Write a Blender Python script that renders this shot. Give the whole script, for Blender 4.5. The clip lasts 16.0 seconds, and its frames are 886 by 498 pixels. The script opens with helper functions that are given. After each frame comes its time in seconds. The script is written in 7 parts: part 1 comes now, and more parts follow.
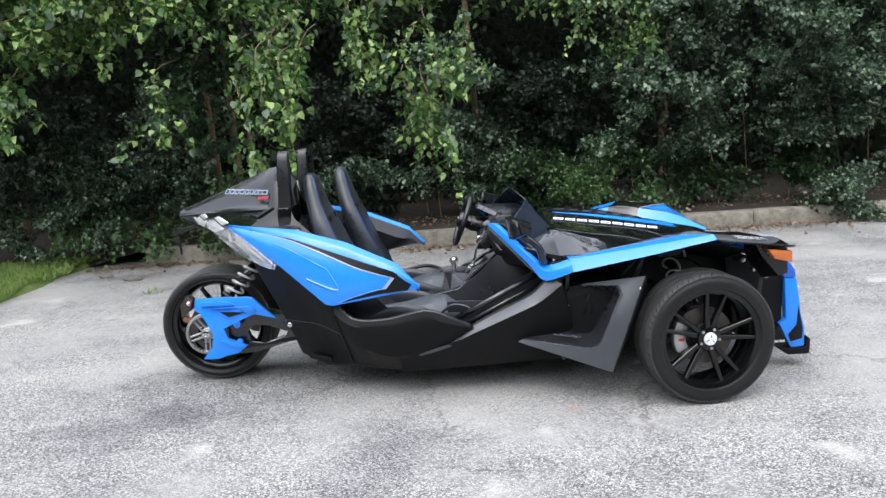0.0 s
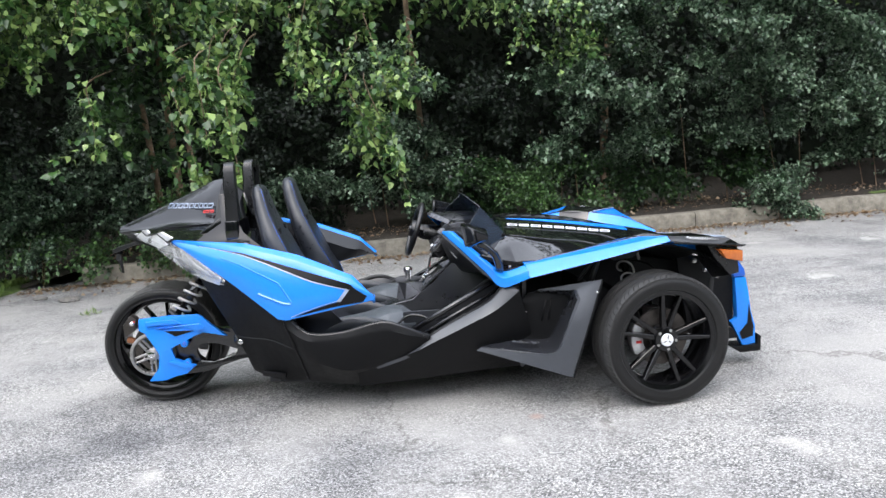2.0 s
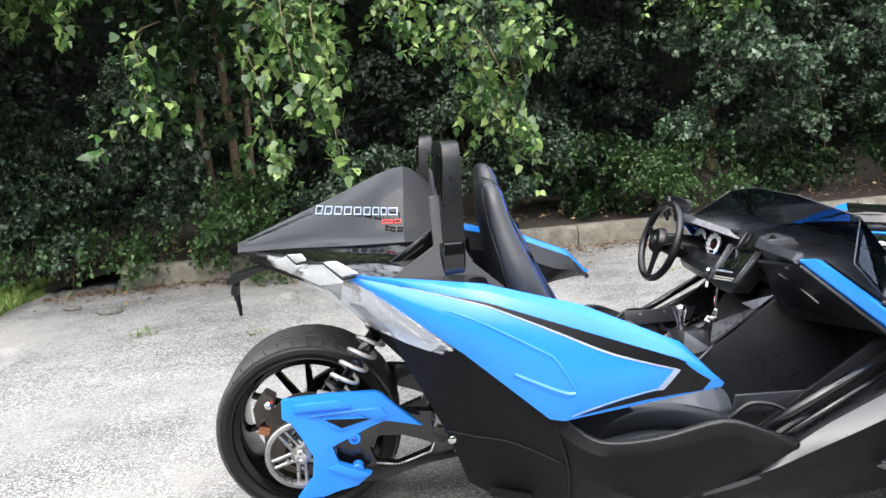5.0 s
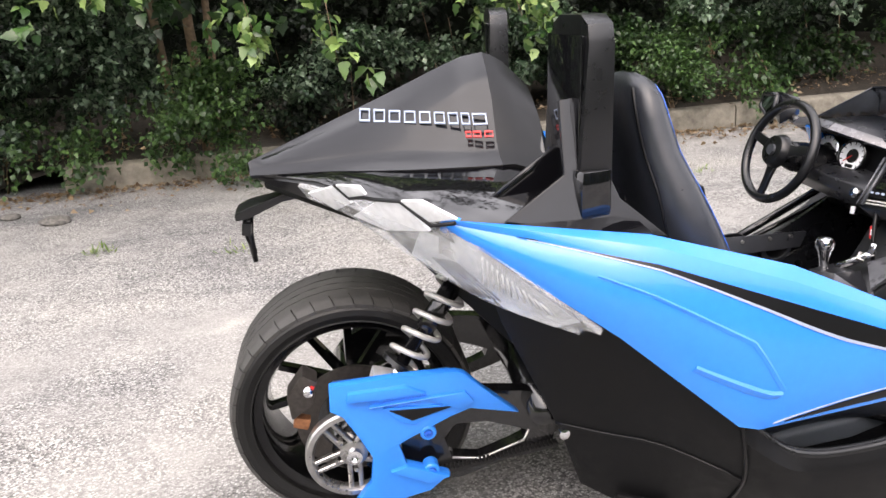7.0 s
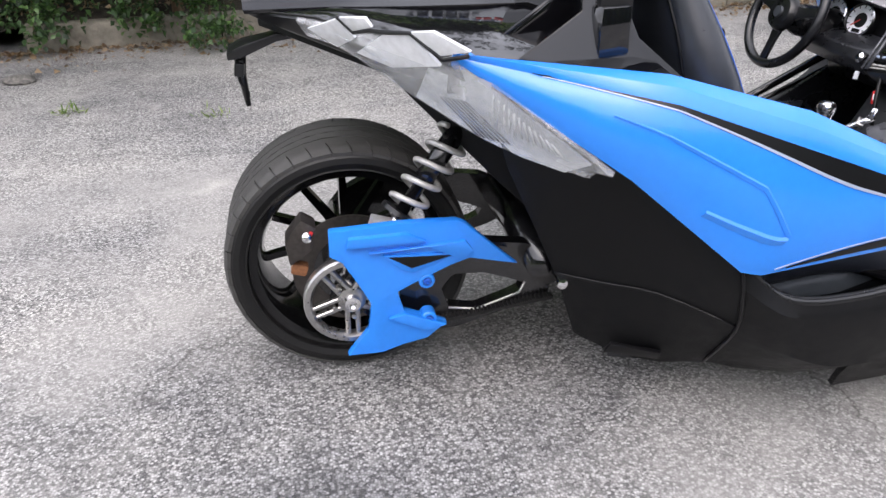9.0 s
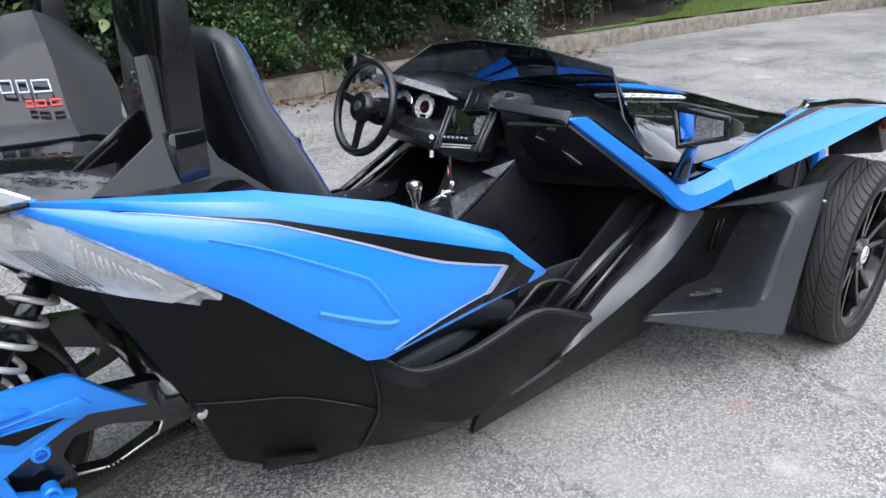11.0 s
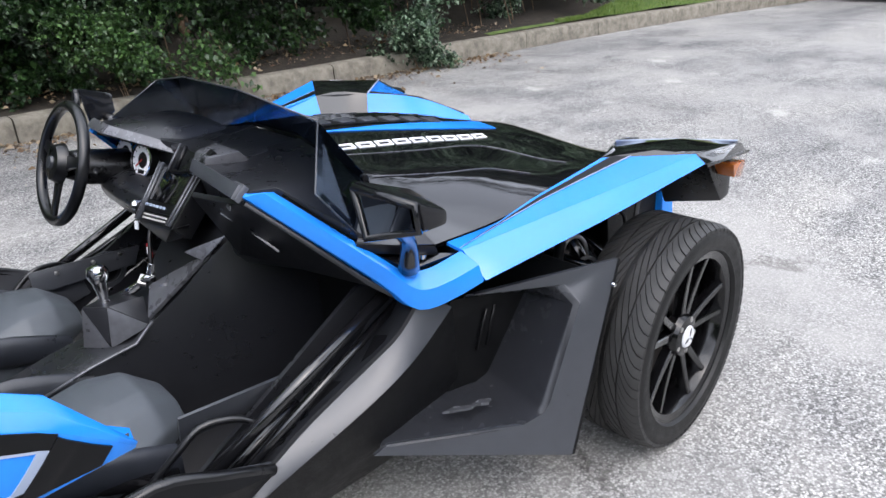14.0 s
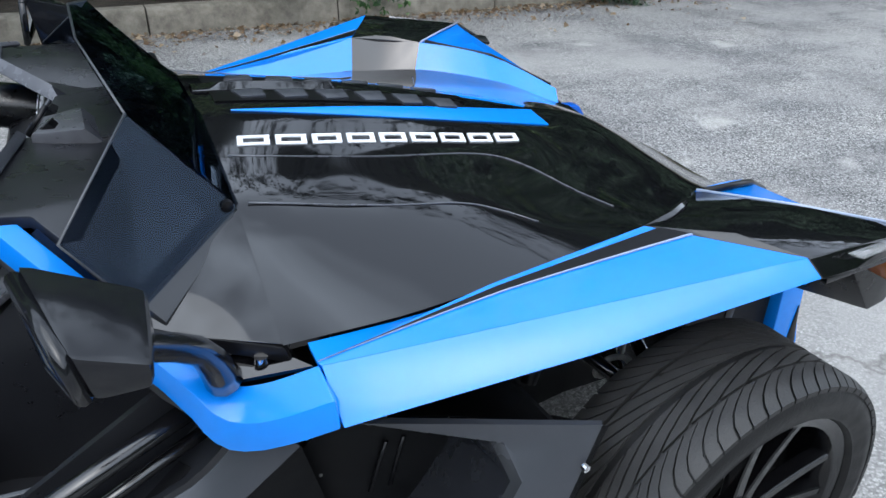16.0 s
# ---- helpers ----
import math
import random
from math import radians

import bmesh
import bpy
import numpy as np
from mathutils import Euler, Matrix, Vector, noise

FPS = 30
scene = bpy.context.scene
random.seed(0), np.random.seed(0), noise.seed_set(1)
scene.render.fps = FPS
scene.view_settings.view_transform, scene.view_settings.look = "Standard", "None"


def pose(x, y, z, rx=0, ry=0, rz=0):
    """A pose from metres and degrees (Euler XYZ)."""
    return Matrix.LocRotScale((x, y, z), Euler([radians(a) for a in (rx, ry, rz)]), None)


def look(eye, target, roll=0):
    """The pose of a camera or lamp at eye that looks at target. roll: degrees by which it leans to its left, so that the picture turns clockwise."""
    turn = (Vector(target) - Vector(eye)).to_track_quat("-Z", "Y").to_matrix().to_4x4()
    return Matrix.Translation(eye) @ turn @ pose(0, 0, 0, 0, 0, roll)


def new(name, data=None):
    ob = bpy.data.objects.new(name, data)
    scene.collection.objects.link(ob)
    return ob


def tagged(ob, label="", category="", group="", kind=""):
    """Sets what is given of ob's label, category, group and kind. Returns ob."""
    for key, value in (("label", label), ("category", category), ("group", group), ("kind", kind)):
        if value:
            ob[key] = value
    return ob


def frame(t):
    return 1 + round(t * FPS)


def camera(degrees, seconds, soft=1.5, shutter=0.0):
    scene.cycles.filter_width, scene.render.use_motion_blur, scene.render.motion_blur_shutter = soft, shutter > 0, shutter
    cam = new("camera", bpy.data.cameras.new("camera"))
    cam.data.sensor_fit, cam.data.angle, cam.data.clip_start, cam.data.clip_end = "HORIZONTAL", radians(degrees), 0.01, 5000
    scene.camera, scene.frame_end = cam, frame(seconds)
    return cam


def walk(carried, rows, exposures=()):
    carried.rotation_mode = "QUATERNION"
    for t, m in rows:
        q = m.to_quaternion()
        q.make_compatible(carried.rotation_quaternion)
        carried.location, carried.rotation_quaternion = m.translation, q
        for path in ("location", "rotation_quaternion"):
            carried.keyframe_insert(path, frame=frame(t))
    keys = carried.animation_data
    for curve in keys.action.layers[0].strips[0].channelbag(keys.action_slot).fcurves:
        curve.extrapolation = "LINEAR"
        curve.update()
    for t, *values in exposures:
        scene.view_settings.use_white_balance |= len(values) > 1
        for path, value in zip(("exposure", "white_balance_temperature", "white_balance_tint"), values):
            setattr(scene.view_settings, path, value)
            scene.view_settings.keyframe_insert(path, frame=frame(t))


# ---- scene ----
cam = camera(62.3, 16.0)
PATH = [
    (0, (-0.003, -4.411, 1.422), (0.027, -2.436, 1.104), -3.6),
    (0.5, (0.013, -4.404, 1.405), (0.049, -2.43, 1.086), -3.8),
    (1, (0.008, -4.397, 1.395), (0.054, -2.423, 1.081), -3.8),
    (1.5, (-0.004, -4.386, 1.397), (0.074, -2.411, 1.089), -3.8),
    (2, (-0.054, -4.347, 1.411), (0.128, -2.378, 1.109), -4.6),
    (2.5, (-0.119, -4.198, 1.413), (0.008, -2.227, 1.098), -5.4),
    (3, (-0.269, -3.854, 1.414), (-0.275, -1.88, 1.091), -5.8),
    (3.5, (-0.527, -3.509, 1.398), (-0.477, -1.538, 1.061), -8.2),
    (4, (-0.708, -3.202, 1.412), (-0.5, -1.249, 1.034), -5.9),
    (4.5, (-0.871, -2.88, 1.422), (-0.732, -0.914, 1.082), -5.3),
    (4.7, (-0.932, -2.774, 1.446), (-0.784, -0.81, 1.096), -4.9),
    (6.8, (-1.288, -1.85, 1.468), (-1.026, 0.042, 0.873), -4.8),
    (7, (-1.319, -1.828, 1.436), (-1.046, 0.036, 0.764), -3.9),
    (7.5, (-1.387, -1.815, 1.359), (-1.165, -0.028, 0.488), -3.6),
    (8, (-1.412, -1.819, 1.317), (-1.218, -0.089, 0.333), -2.1),
    (8.2, (-1.416, -1.821, 1.319), (-1.23, -0.087, 0.341), -2.1),
    (10.3, (-1.333, -1.82, 1.363), (-0.48, -0.249, 0.464), -2.4),
    (10.5, (-1.322, -1.807, 1.361), (-0.377, -0.28, 0.48), -2.9),
    (11, (-1.303, -1.82, 1.387), (-0.13, -0.397, 0.613), -1.7),
    (11.5, (-1.222, -1.827, 1.395), (0.031, -0.454, 0.658), -0.6),
    (12, (-1.078, -1.835, 1.396), (0.177, -0.463, 0.658), -0.8),
    (12.5, (-0.9, -1.88, 1.402), (0.347, -0.48, 0.706), 0.7),
    (13, (-0.788, -1.907, 1.404), (0.43, -0.461, 0.751), -1.0),
    (13.5, (-0.612, -1.843, 1.386), (0.544, -0.349, 0.73), -2.6),
    (14, (-0.369, -1.815, 1.394), (0.867, -0.454, 0.607), -2.3),
    (14.5, (-0.088, -1.853, 1.386), (0.989, -0.326, 0.673), -3.0),
    (15, (0.136, -1.831, 1.39), (1.121, -0.281, 0.599), -0.9),
    (15.5, (0.331, -1.64, 1.355), (1.263, -0.105, 0.474), 2.5),
    (16, (0.484, -1.484, 1.357), (1.274, 0.075, 0.385), 1.5),
]
EXPOSURE = [(0, 1.23, 6450, 12), (2.5, 1.38, 6450, 12), (4.5, 1.6, 6600, 11), (7, 1.5, 7250, 18), (8, 1.12, 7050, 19), (10.5, 1.07, 6350, 13), (12.5, 1.12, 6350, 14), (13.5, 1.19, 6450, 14), (14.5, 1.15, 6350, 13), (15, 1.12, 6450, 12), (16, 0.79, 5950, 8)]
walk(cam, [(t, look(eye, target, roll)) for t, eye, target, roll in PATH], EXPOSURE)

# ---- world, sun ----
world = bpy.data.worlds.new("sky")
scene.world = world
world.use_nodes = True
wn, wl = world.node_tree.nodes, world.node_tree.links
sky = wn.new("ShaderNodeTexSky")
sky.sky_type, sky.sun_disc = "NISHITA", False
sky.sun_elevation, sky.sun_rotation = radians(52), radians(200)
sky.air_density, sky.dust_density, sky.ozone_density = 1.0, 4.0, 1.0
soft_sky = wn.new("ShaderNodeHueSaturation")
soft_sky.inputs["Saturation"].default_value = 0.45
wl.new(sky.outputs[0], soft_sky.inputs["Color"])
# broken cloud before the sky
cloud = wn.new("ShaderNodeMix")
cloud.data_type = "RGBA"
cloud_where = wn.new("ShaderNodeTexCoord")
cloud_noise = wn.new("ShaderNodeTexNoise")
cloud_noise.inputs["Scale"].default_value, cloud_noise.inputs["Detail"].default_value = 3.2, 5
wl.new(cloud_where.outputs["Generated"], cloud_noise.inputs["Vector"])
cloud_share = wn.new("ShaderNodeMapRange")
cloud_share.inputs[1].default_value, cloud_share.inputs[2].default_value = 0.38, 0.66
cloud_share.inputs[3].default_value, cloud_share.inputs[4].default_value = 0.28, 1.0
wl.new(cloud_noise.outputs[0], cloud_share.inputs[0])
wl.new(cloud_share.outputs[0], cloud.inputs[0])
wl.new(soft_sky.outputs[0], cloud.inputs[6])
cloud.inputs[7].default_value = (9.4, 10.2, 11.4, 1)
wl.new(cloud.outputs[2], wn["Background"].inputs[0])
wn["Background"].inputs[1].default_value = 0.14
sun = new("sun", bpy.data.lights.new("sun", "SUN"))
sun.data.energy, sun.data.angle, sun.data.color = 0.7, radians(60), (1.0, 0.97, 0.93)
sun.matrix_world = look((-2, -4, 12), (0, 0, 0))

# ---- materials ----


def mat(name, base, rough=0.5, metal=0.0, coat=0.0, vary=0.0, scale=40.0, bump=0.0, bump_scale=300.0, rvary=0.0, spec=0.5, wear=0.0):
    """A surface with fine grain, and broad stains where vary is given."""
    m = bpy.data.materials.new(name)
    m.use_nodes = True
    n, l = m.node_tree.nodes, m.node_tree.links
    p = n["Principled BSDF"]
    p.inputs["Base Color"].default_value = (*base, 1)
    p.inputs["Roughness"].default_value = rough
    p.inputs["Metallic"].default_value = metal
    p.inputs["Coat Weight"].default_value = coat
    p.inputs["Coat Roughness"].default_value = 0.03
    p.inputs["Specular IOR Level"].default_value = spec
    co = n.new("ShaderNodeTexCoord")
    if vary or rvary:
        a = n.new("ShaderNodeTexNoise")
        a.inputs["Scale"].default_value, a.inputs["Detail"].default_value = scale, 6
        l.new(co.outputs["Object"], a.inputs["Vector"])
        b = n.new("ShaderNodeTexNoise")
        b.inputs["Scale"].default_value, b.inputs["Detail"].default_value = scale / 9, 4
        l.new(co.outputs["Object"], b.inputs["Vector"])
        mx = n.new("ShaderNodeMath")
        mx.operation = "ADD"
        l.new(a.outputs[0], mx.inputs[0])
        l.new(b.outputs[0], mx.inputs[1])
        if vary:
            r = n.new("ShaderNodeMapRange")
            r.inputs[1].default_value, r.inputs[2].default_value = 0.7, 1.3
            r.inputs[3].default_value, r.inputs[4].default_value = 1 - vary, 1 + vary
            l.new(mx.outputs[0], r.inputs[0])
            v = n.new("ShaderNodeVectorMath")
            v.operation = "SCALE"
            v.inputs[0].default_value = base
            l.new(r.outputs[0], v.inputs["Scale"])
            l.new(v.outputs[0], p.inputs["Base Color"])
        if rvary:
            r = n.new("ShaderNodeMapRange")
            r.inputs[1].default_value, r.inputs[2].default_value = 0.7, 1.3
            r.inputs[3].default_value, r.inputs[4].default_value = max(0.02, rough - rvary), min(1, rough + rvary)
            l.new(mx.outputs[0], r.inputs[0])
            l.new(r.outputs[0], p.inputs["Roughness"])
    if bump:
        g = n.new("ShaderNodeTexNoise")
        g.inputs["Scale"].default_value, g.inputs["Detail"].default_value = bump_scale, 3
        l.new(co.outputs["Object"], g.inputs["Vector"])
        bp = n.new("ShaderNodeBump")
        bp.inputs["Strength"].default_value, bp.inputs["Distance"].default_value = bump, 0.002
        l.new(g.outputs[0], bp.inputs["Height"])
        l.new(bp.outputs[0], p.inputs["Normal"])
    return m


def ramp(n, stops):
    r = n.new("ShaderNodeValToRGB")
    e = r.color_ramp.elements
    e[0].position, e[0].color = stops[0][0], (*stops[0][1], 1)
    e[1].position, e[1].color = stops[-1][0], (*stops[-1][1], 1)
    for p, c in stops[1:-1]:
        k = e.new(p)
        k.color = (*c, 1)
    return r


def noise_node(n, l, co, scale, detail=4, rough=0.5):
    a = n.new("ShaderNodeTexNoise")
    a.inputs["Scale"].default_value, a.inputs["Detail"].default_value, a.inputs["Roughness"].default_value = scale, detail, rough
    l.new(co, a.inputs["Vector"])
    return a


def mix(n, l, fac, a, b, kind="MIX", amount=1.0):
    m = n.new("ShaderNodeMix")
    m.data_type, m.blend_type = "RGBA", kind
    if fac is None:
        m.inputs[0].default_value = amount
    else:
        l.new(fac, m.inputs[0])
    l.new(a, m.inputs[6])
    l.new(b, m.inputs[7])
    return m.outputs[2]


def asphalt_material():
    m = bpy.data.materials.new("worn_asphalt")
    m.use_nodes = True
    n, l = m.node_tree.nodes, m.node_tree.links
    p = n["Principled BSDF"]
    co = n.new("ShaderNodeNewGeometry").outputs["Position"]
    vor = n.new("ShaderNodeTexVoronoi")
    vor.inputs["Scale"].default_value = 135
    l.new(co, vor.inputs["Vector"])
    cell = n.new("ShaderNodeSeparateColor")
    l.new(vor.outputs["Color"], cell.inputs[0])
    stone = ramp(n, [(0.0, (0.095, 0.095, 0.096)), (0.32, (0.21, 0.208, 0.204)), (0.65, (0.380, 0.375, 0.364)), (1.0, (0.58, 0.572, 0.558))])
    l.new(cell.outputs[0], stone.inputs[0])
    gap = ramp(n, [(0.24, (1, 1, 1)), (0.62, (0.48, 0.48, 0.485))])
    l.new(vor.outputs["Distance"], gap.inputs[0])
    grain = mix(n, l, None, stone.outputs[0], gap.outputs[0], "MULTIPLY", 0.85)
    broad = noise_node(n, l, co, 0.9, 7, 0.62)
    tone = ramp(n, [(0.30, (0.60, 0.605, 0.62)), (0.44, (0.90, 0.90, 0.905)), (0.56, (1.10, 1.095, 1.08)), (0.70, (1.24, 1.22, 1.18))])
    l.new(broad.outputs[0], tone.inputs[0])
    grain = mix(n, l, None, grain, tone.outputs[0], "MULTIPLY", 1.0)
    # long weathered streaks
    lengthen = n.new("ShaderNodeMapping")
    lengthen.inputs["Rotation"].default_value = (0, 0, 0.35)
    lengthen.inputs["Scale"].default_value = (0.55, 2.1, 1)
    l.new(co, lengthen.inputs["Vector"])
    streak_n = noise_node(n, l, lengthen.outputs[0], 0.8, 8, 0.66)
    streak = ramp(n, [(0.36, (0.66, 0.665, 0.68)), (0.47, (0.98, 0.98, 0.98)), (0.62, (1.08, 1.07, 1.05))])
    l.new(streak_n.outputs[0], streak.inputs[0])
    grain = mix(n, l, None, grain, streak.outputs[0], "MULTIPLY", 1.0)
    # thin skin of cement dust that hides the stones in patches
    dust_n = noise_node(n, l, co, 0.55, 9, 0.68)
    dust = ramp(n, [(0.47, (0, 0, 0)), (0.64, (0.75, 0.75, 0.75))])
    l.new(dust_n.outputs[0], dust.inputs[0])
    skin = n.new("ShaderNodeRGB")
    skin.outputs[0].default_value = (0.345, 0.335, 0.318, 1)
    col = mix(n, l, dust.outputs[0], grain, skin.outputs[0])
    # small pale patches of bare cement
    spot_n = noise_node(n, l, co, 2.3, 3, 0.45)
    spot = ramp(n, [(0.655, (0, 0, 0)), (0.73, (0.5, 0.5, 0.5))])
    l.new(spot_n.outputs[0], spot.inputs[0])
    pale = n.new("ShaderNodeRGB")
    pale.outputs[0].default_value = (0.50, 0.48, 0.45, 1)
    col = mix(n, l, spot.outputs[0], col, pale.outputs[0])
    fine = noise_node(n, l, co, 420, 2)
    ft = ramp(n, [(0.3, (0.8, 0.8, 0.8)), (0.7, (1.15, 1.15, 1.15))])
    l.new(fine.outputs[0], ft.inputs[0])
    col = mix(n, l, None, col, ft.outputs[0], "MULTIPLY", 1.0)
    # hairline cracks
    warp = noise_node(n, l, co, 1.3, 5, 0.7)
    shift = n.new("ShaderNodeVectorMath")
    shift.operation = "MULTIPLY_ADD"
    shift.inputs[1].default_value = (1.1, 1.1, 0)
    l.new(warp.outputs[1], shift.inputs[0])
    l.new(co, shift.inputs[2])
    net = n.new("ShaderNodeTexVoronoi")
    net.feature = "DISTANCE_TO_EDGE"
    net.inputs["Scale"].default_value = 0.42
    l.new(shift.outputs[0], net.inputs["Vector"])
    line = ramp(n, [(0.0, (0.45, 0.44, 0.43)), (0.007, (1, 1, 1))])
    l.new(net.outputs[0], line.inputs[0])
    where = noise_node(n, l, co, 0.6, 2)
    some = ramp(n, [(0.47, (0, 0, 0)), (0.56, (0.8, 0.8, 0.8))])
    l.new(where.outputs[0], some.inputs[0])
    cracked = mix(n, l, None, col, line.outputs[0], "MULTIPLY", 1.0)
    col = mix(n, l, some.outputs[0], col, cracked)
    # one faint red-brown stain
    wide = n.new("ShaderNodeVectorMath")
    wide.operation = "DISTANCE"
    wide.inputs[1].default_value = (0.665, -0.904, 0)
    l.new(co, wide.inputs[0])
    rust = ramp(n, [(0.012, (0.55, 0.55, 0.55)), (0.05, (0, 0, 0))])
    l.new(wide.outputs["Value"], rust.inputs[0])
    brown = n.new("ShaderNodeRGB")
    brown.outputs[0].default_value = (0.33, 0.20, 0.16, 1)
    col = mix(n, l, rust.outputs[0], col, brown.outputs[0])
    l.new(col, p.inputs["Base Color"])
    p.inputs["Roughness"].default_value = 0.9
    bp = n.new("ShaderNodeBump")
    bp.inputs["Strength"].default_value, bp.inputs["Distance"].default_value = 0.6, 0.006
    l.new(cell.outputs[0], bp.inputs["Height"])
    l.new(bp.outputs[0], p.inputs["Normal"])
    return m


def leaf_material(name, dark, light, pale, sheen=0.42):
    m = bpy.data.materials.new(name)
    m.use_nodes = True
    n, l = m.node_tree.nodes, m.node_tree.links
    p = n["Principled BSDF"]
    g = n.new("ShaderNodeNewGeometry")
    r = ramp(n, [(0.0, dark), (0.55, light), (1.0, pale)])
    l.new(g.outputs["Random Per Island"], r.inputs[0])
    l.new(r.outputs[0], p.inputs["Base Color"])
    p.inputs["Roughness"].default_value = sheen
    t = n.new("ShaderNodeBsdfTranslucent")
    bright = n.new("ShaderNodeHueSaturation")
    bright.inputs["Value"].default_value, bright.inputs["Hue"].default_value = 1.5, 0.485
    l.new(r.outputs[0], bright.inputs["Color"])
    l.new(bright.outputs[0], t.inputs[0])
    ms = n.new("ShaderNodeMixShader")
    ms.inputs[0].default_value = 0.25
    l.new(p.outputs[0], ms.inputs[1])
    l.new(t.outputs[0], ms.inputs[2])
    l.new(ms.outputs[0], n["Material Output"].inputs[0])
    return m


def soil_material(name, a, b, scale):
    m = bpy.data.materials.new(name)
    m.use_nodes = True
    n, l = m.node_tree.nodes, m.node_tree.links
    p = n["Principled BSDF"]
    co = n.new("ShaderNodeNewGeometry").outputs["Position"]
    k = noise_node(n, l, co, scale, 8, 0.65)
    r = ramp(n, [(0.35, a), (0.65, b)])
    l.new(k.outputs[0], r.inputs[0])
    l.new(r.outputs[0], p.inputs["Base Color"])
    p.inputs["Roughness"].default_value = 0.95
    bp = n.new("ShaderNodeBump")
    bp.inputs["Strength"].default_value, bp.inputs["Distance"].default_value = 0.8, 0.02
    l.new(k.outputs[0], bp.inputs["Height"])
    l.new(bp.outputs[0], p.inputs["Normal"])
    return m


ASPHALT = asphalt_material()
CONCRETE = soil_material("old_concrete", (0.12, 0.108, 0.086), (0.24, 0.22, 0.18), 9)
SOIL = soil_material("leaf_mould", (0.014, 0.011, 0.008), (0.045, 0.035, 0.024), 12)
TURF = soil_material("turf", (0.05, 0.09, 0.015), (0.12, 0.18, 0.04), 7)
BARK = mat("bark", (0.16, 0.11, 0.07), 0.9, vary=0.45, scale=30, bump=0.8, bump_scale=60)
LITTER = leaf_material("dead_leaf", (0.10, 0.06, 0.03), (0.22, 0.15, 0.08), (0.34, 0.27, 0.18))
GRASS = leaf_material("grass_blade", (0.07, 0.13, 0.02), (0.14, 0.23, 0.05), (0.24, 0.30, 0.09))
LEAF_TREE = leaf_material("mulberry_leaf", (0.010, 0.034, 0.010), (0.055, 0.130, 0.030), (0.32, 0.44, 0.15), 0.30)
# Darker leaf for crown insides and low shrubs: shade put into the colour.
LEAF_PAINTED_HALF_SHADE = leaf_material("painted_half_shade_leaf", (0.006, 0.018, 0.006), (0.018, 0.048, 0.014), (0.05, 0.11, 0.03), 0.36)
LEAF_BUSH = leaf_material("honeysuckle_leaf", (0.006, 0.018, 0.008), (0.044, 0.088, 0.044), (0.26, 0.35, 0.24), 0.32)
LEAF_VINE = leaf_material("creeper_leaf", (0.012, 0.036, 0.009), (0.036, 0.085, 0.022), (0.10, 0.19, 0.055), 0.36)
# Near-black green: the dark depth behind the hedge painted as a colour.
WOOD_PAINTED_SHADE = soil_material("painted_shade_wood", (0.004, 0.007, 0.004), (0.012, 0.02, 0.008), 3)
# For the unseen wood added behind the camera to darken reflections.
UNSEEN_WOOD = soil_material("unseen_wood", (0.010, 0.022, 0.009), (0.045, 0.075, 0.030), 1.2)
# Near-black copy of the leaves: deep shade painted into their colour.
LEAF_PAINTED_SHADE = leaf_material("painted_shade_leaf", (0.002, 0.006, 0.003), (0.006, 0.015, 0.006), (0.018, 0.036, 0.015), 0.6)

BLUE = mat("blue_paint", (0.012, 0.215, 0.77), 0.27, 0.0, 0.35, vary=0.04, scale=60)
BLUE_DEEP = mat("deep_blue_paint", (0.006, 0.10, 0.52), 0.30, 0.0, 0.5, vary=0.04, scale=60)
GLOSS = mat("gloss_black_paint", (0.004, 0.004, 0.005), 0.05, 0.0, 0.55, rvary=0.02, scale=25, spec=0.5)
STRIPE = mat("black_vinyl", (0.0045, 0.0045, 0.0052), 0.30, vary=0.2, scale=50, spec=0.28)
PIN = mat("silver_pinline", (0.34, 0.40, 0.52), 0.35, 0.2, vary=0.05)
SATIN = mat("satin_black_plastic", (0.0038, 0.0040, 0.0050), 0.30, vary=0.15, scale=35, bump=0.05, bump_scale=900, rvary=0.05, spec=0.6)
TUB = mat("textured_black_plastic", (0.0026, 0.0028, 0.0034), 0.46, vary=0.3, scale=30, bump=0.4, bump_scale=1200, rvary=0.10, spec=0.22)
GREY = mat("dark_grey_plastic", (0.037, 0.040, 0.0475), 0.30, vary=0.08, scale=30, bump=0.1, bump_scale=900, rvary=0.03, spec=0.7)
PAN = mat("moulded_black_pan", (0.0170, 0.0180, 0.0215), 0.26, vary=0.10, scale=30, bump=0.08, bump_scale=900, rvary=0.03, spec=0.5)
CUSHION = mat("grey_cushion_cloth", (0.070, 0.080, 0.092), 0.42, vary=0.12, scale=25, bump=0.3, bump_scale=500, rvary=0.08)
PEARL = mat("graphite_paint", (0.009, 0.0095, 0.0115), 0.13, 0.0, 0.10, vary=0.1, scale=40, spec=0.42)
SEAT = mat("black_vinyl_seat", (0.0180, 0.0205, 0.0265), 0.34, vary=0.2, scale=35, bump=0.18, bump_scale=420, rvary=0.08, spec=0.6)
RUBBER = mat("tyre_rubber", (0.0065, 0.0064, 0.0065), 0.52, vary=0.35, scale=30, bump=0.4, bump_scale=250, rvary=0.1, spec=0.4)
TREAD = mat("dusty_tread", (0.024, 0.0235, 0.023), 0.62, vary=0.35, scale=30, bump=0.4, bump_scale=250, rvary=0.1)
TREAD_WORN = mat("worn_dusty_tread", (0.050, 0.049, 0.047), 0.62, vary=0.35, scale=30, bump=0.4, bump_scale=250, rvary=0.1)
RIM = mat("black_alloy", (0.0035, 0.0035, 0.004), 0.14, 0.0, 0.15, rvary=0.05, scale=30, spec=0.40)
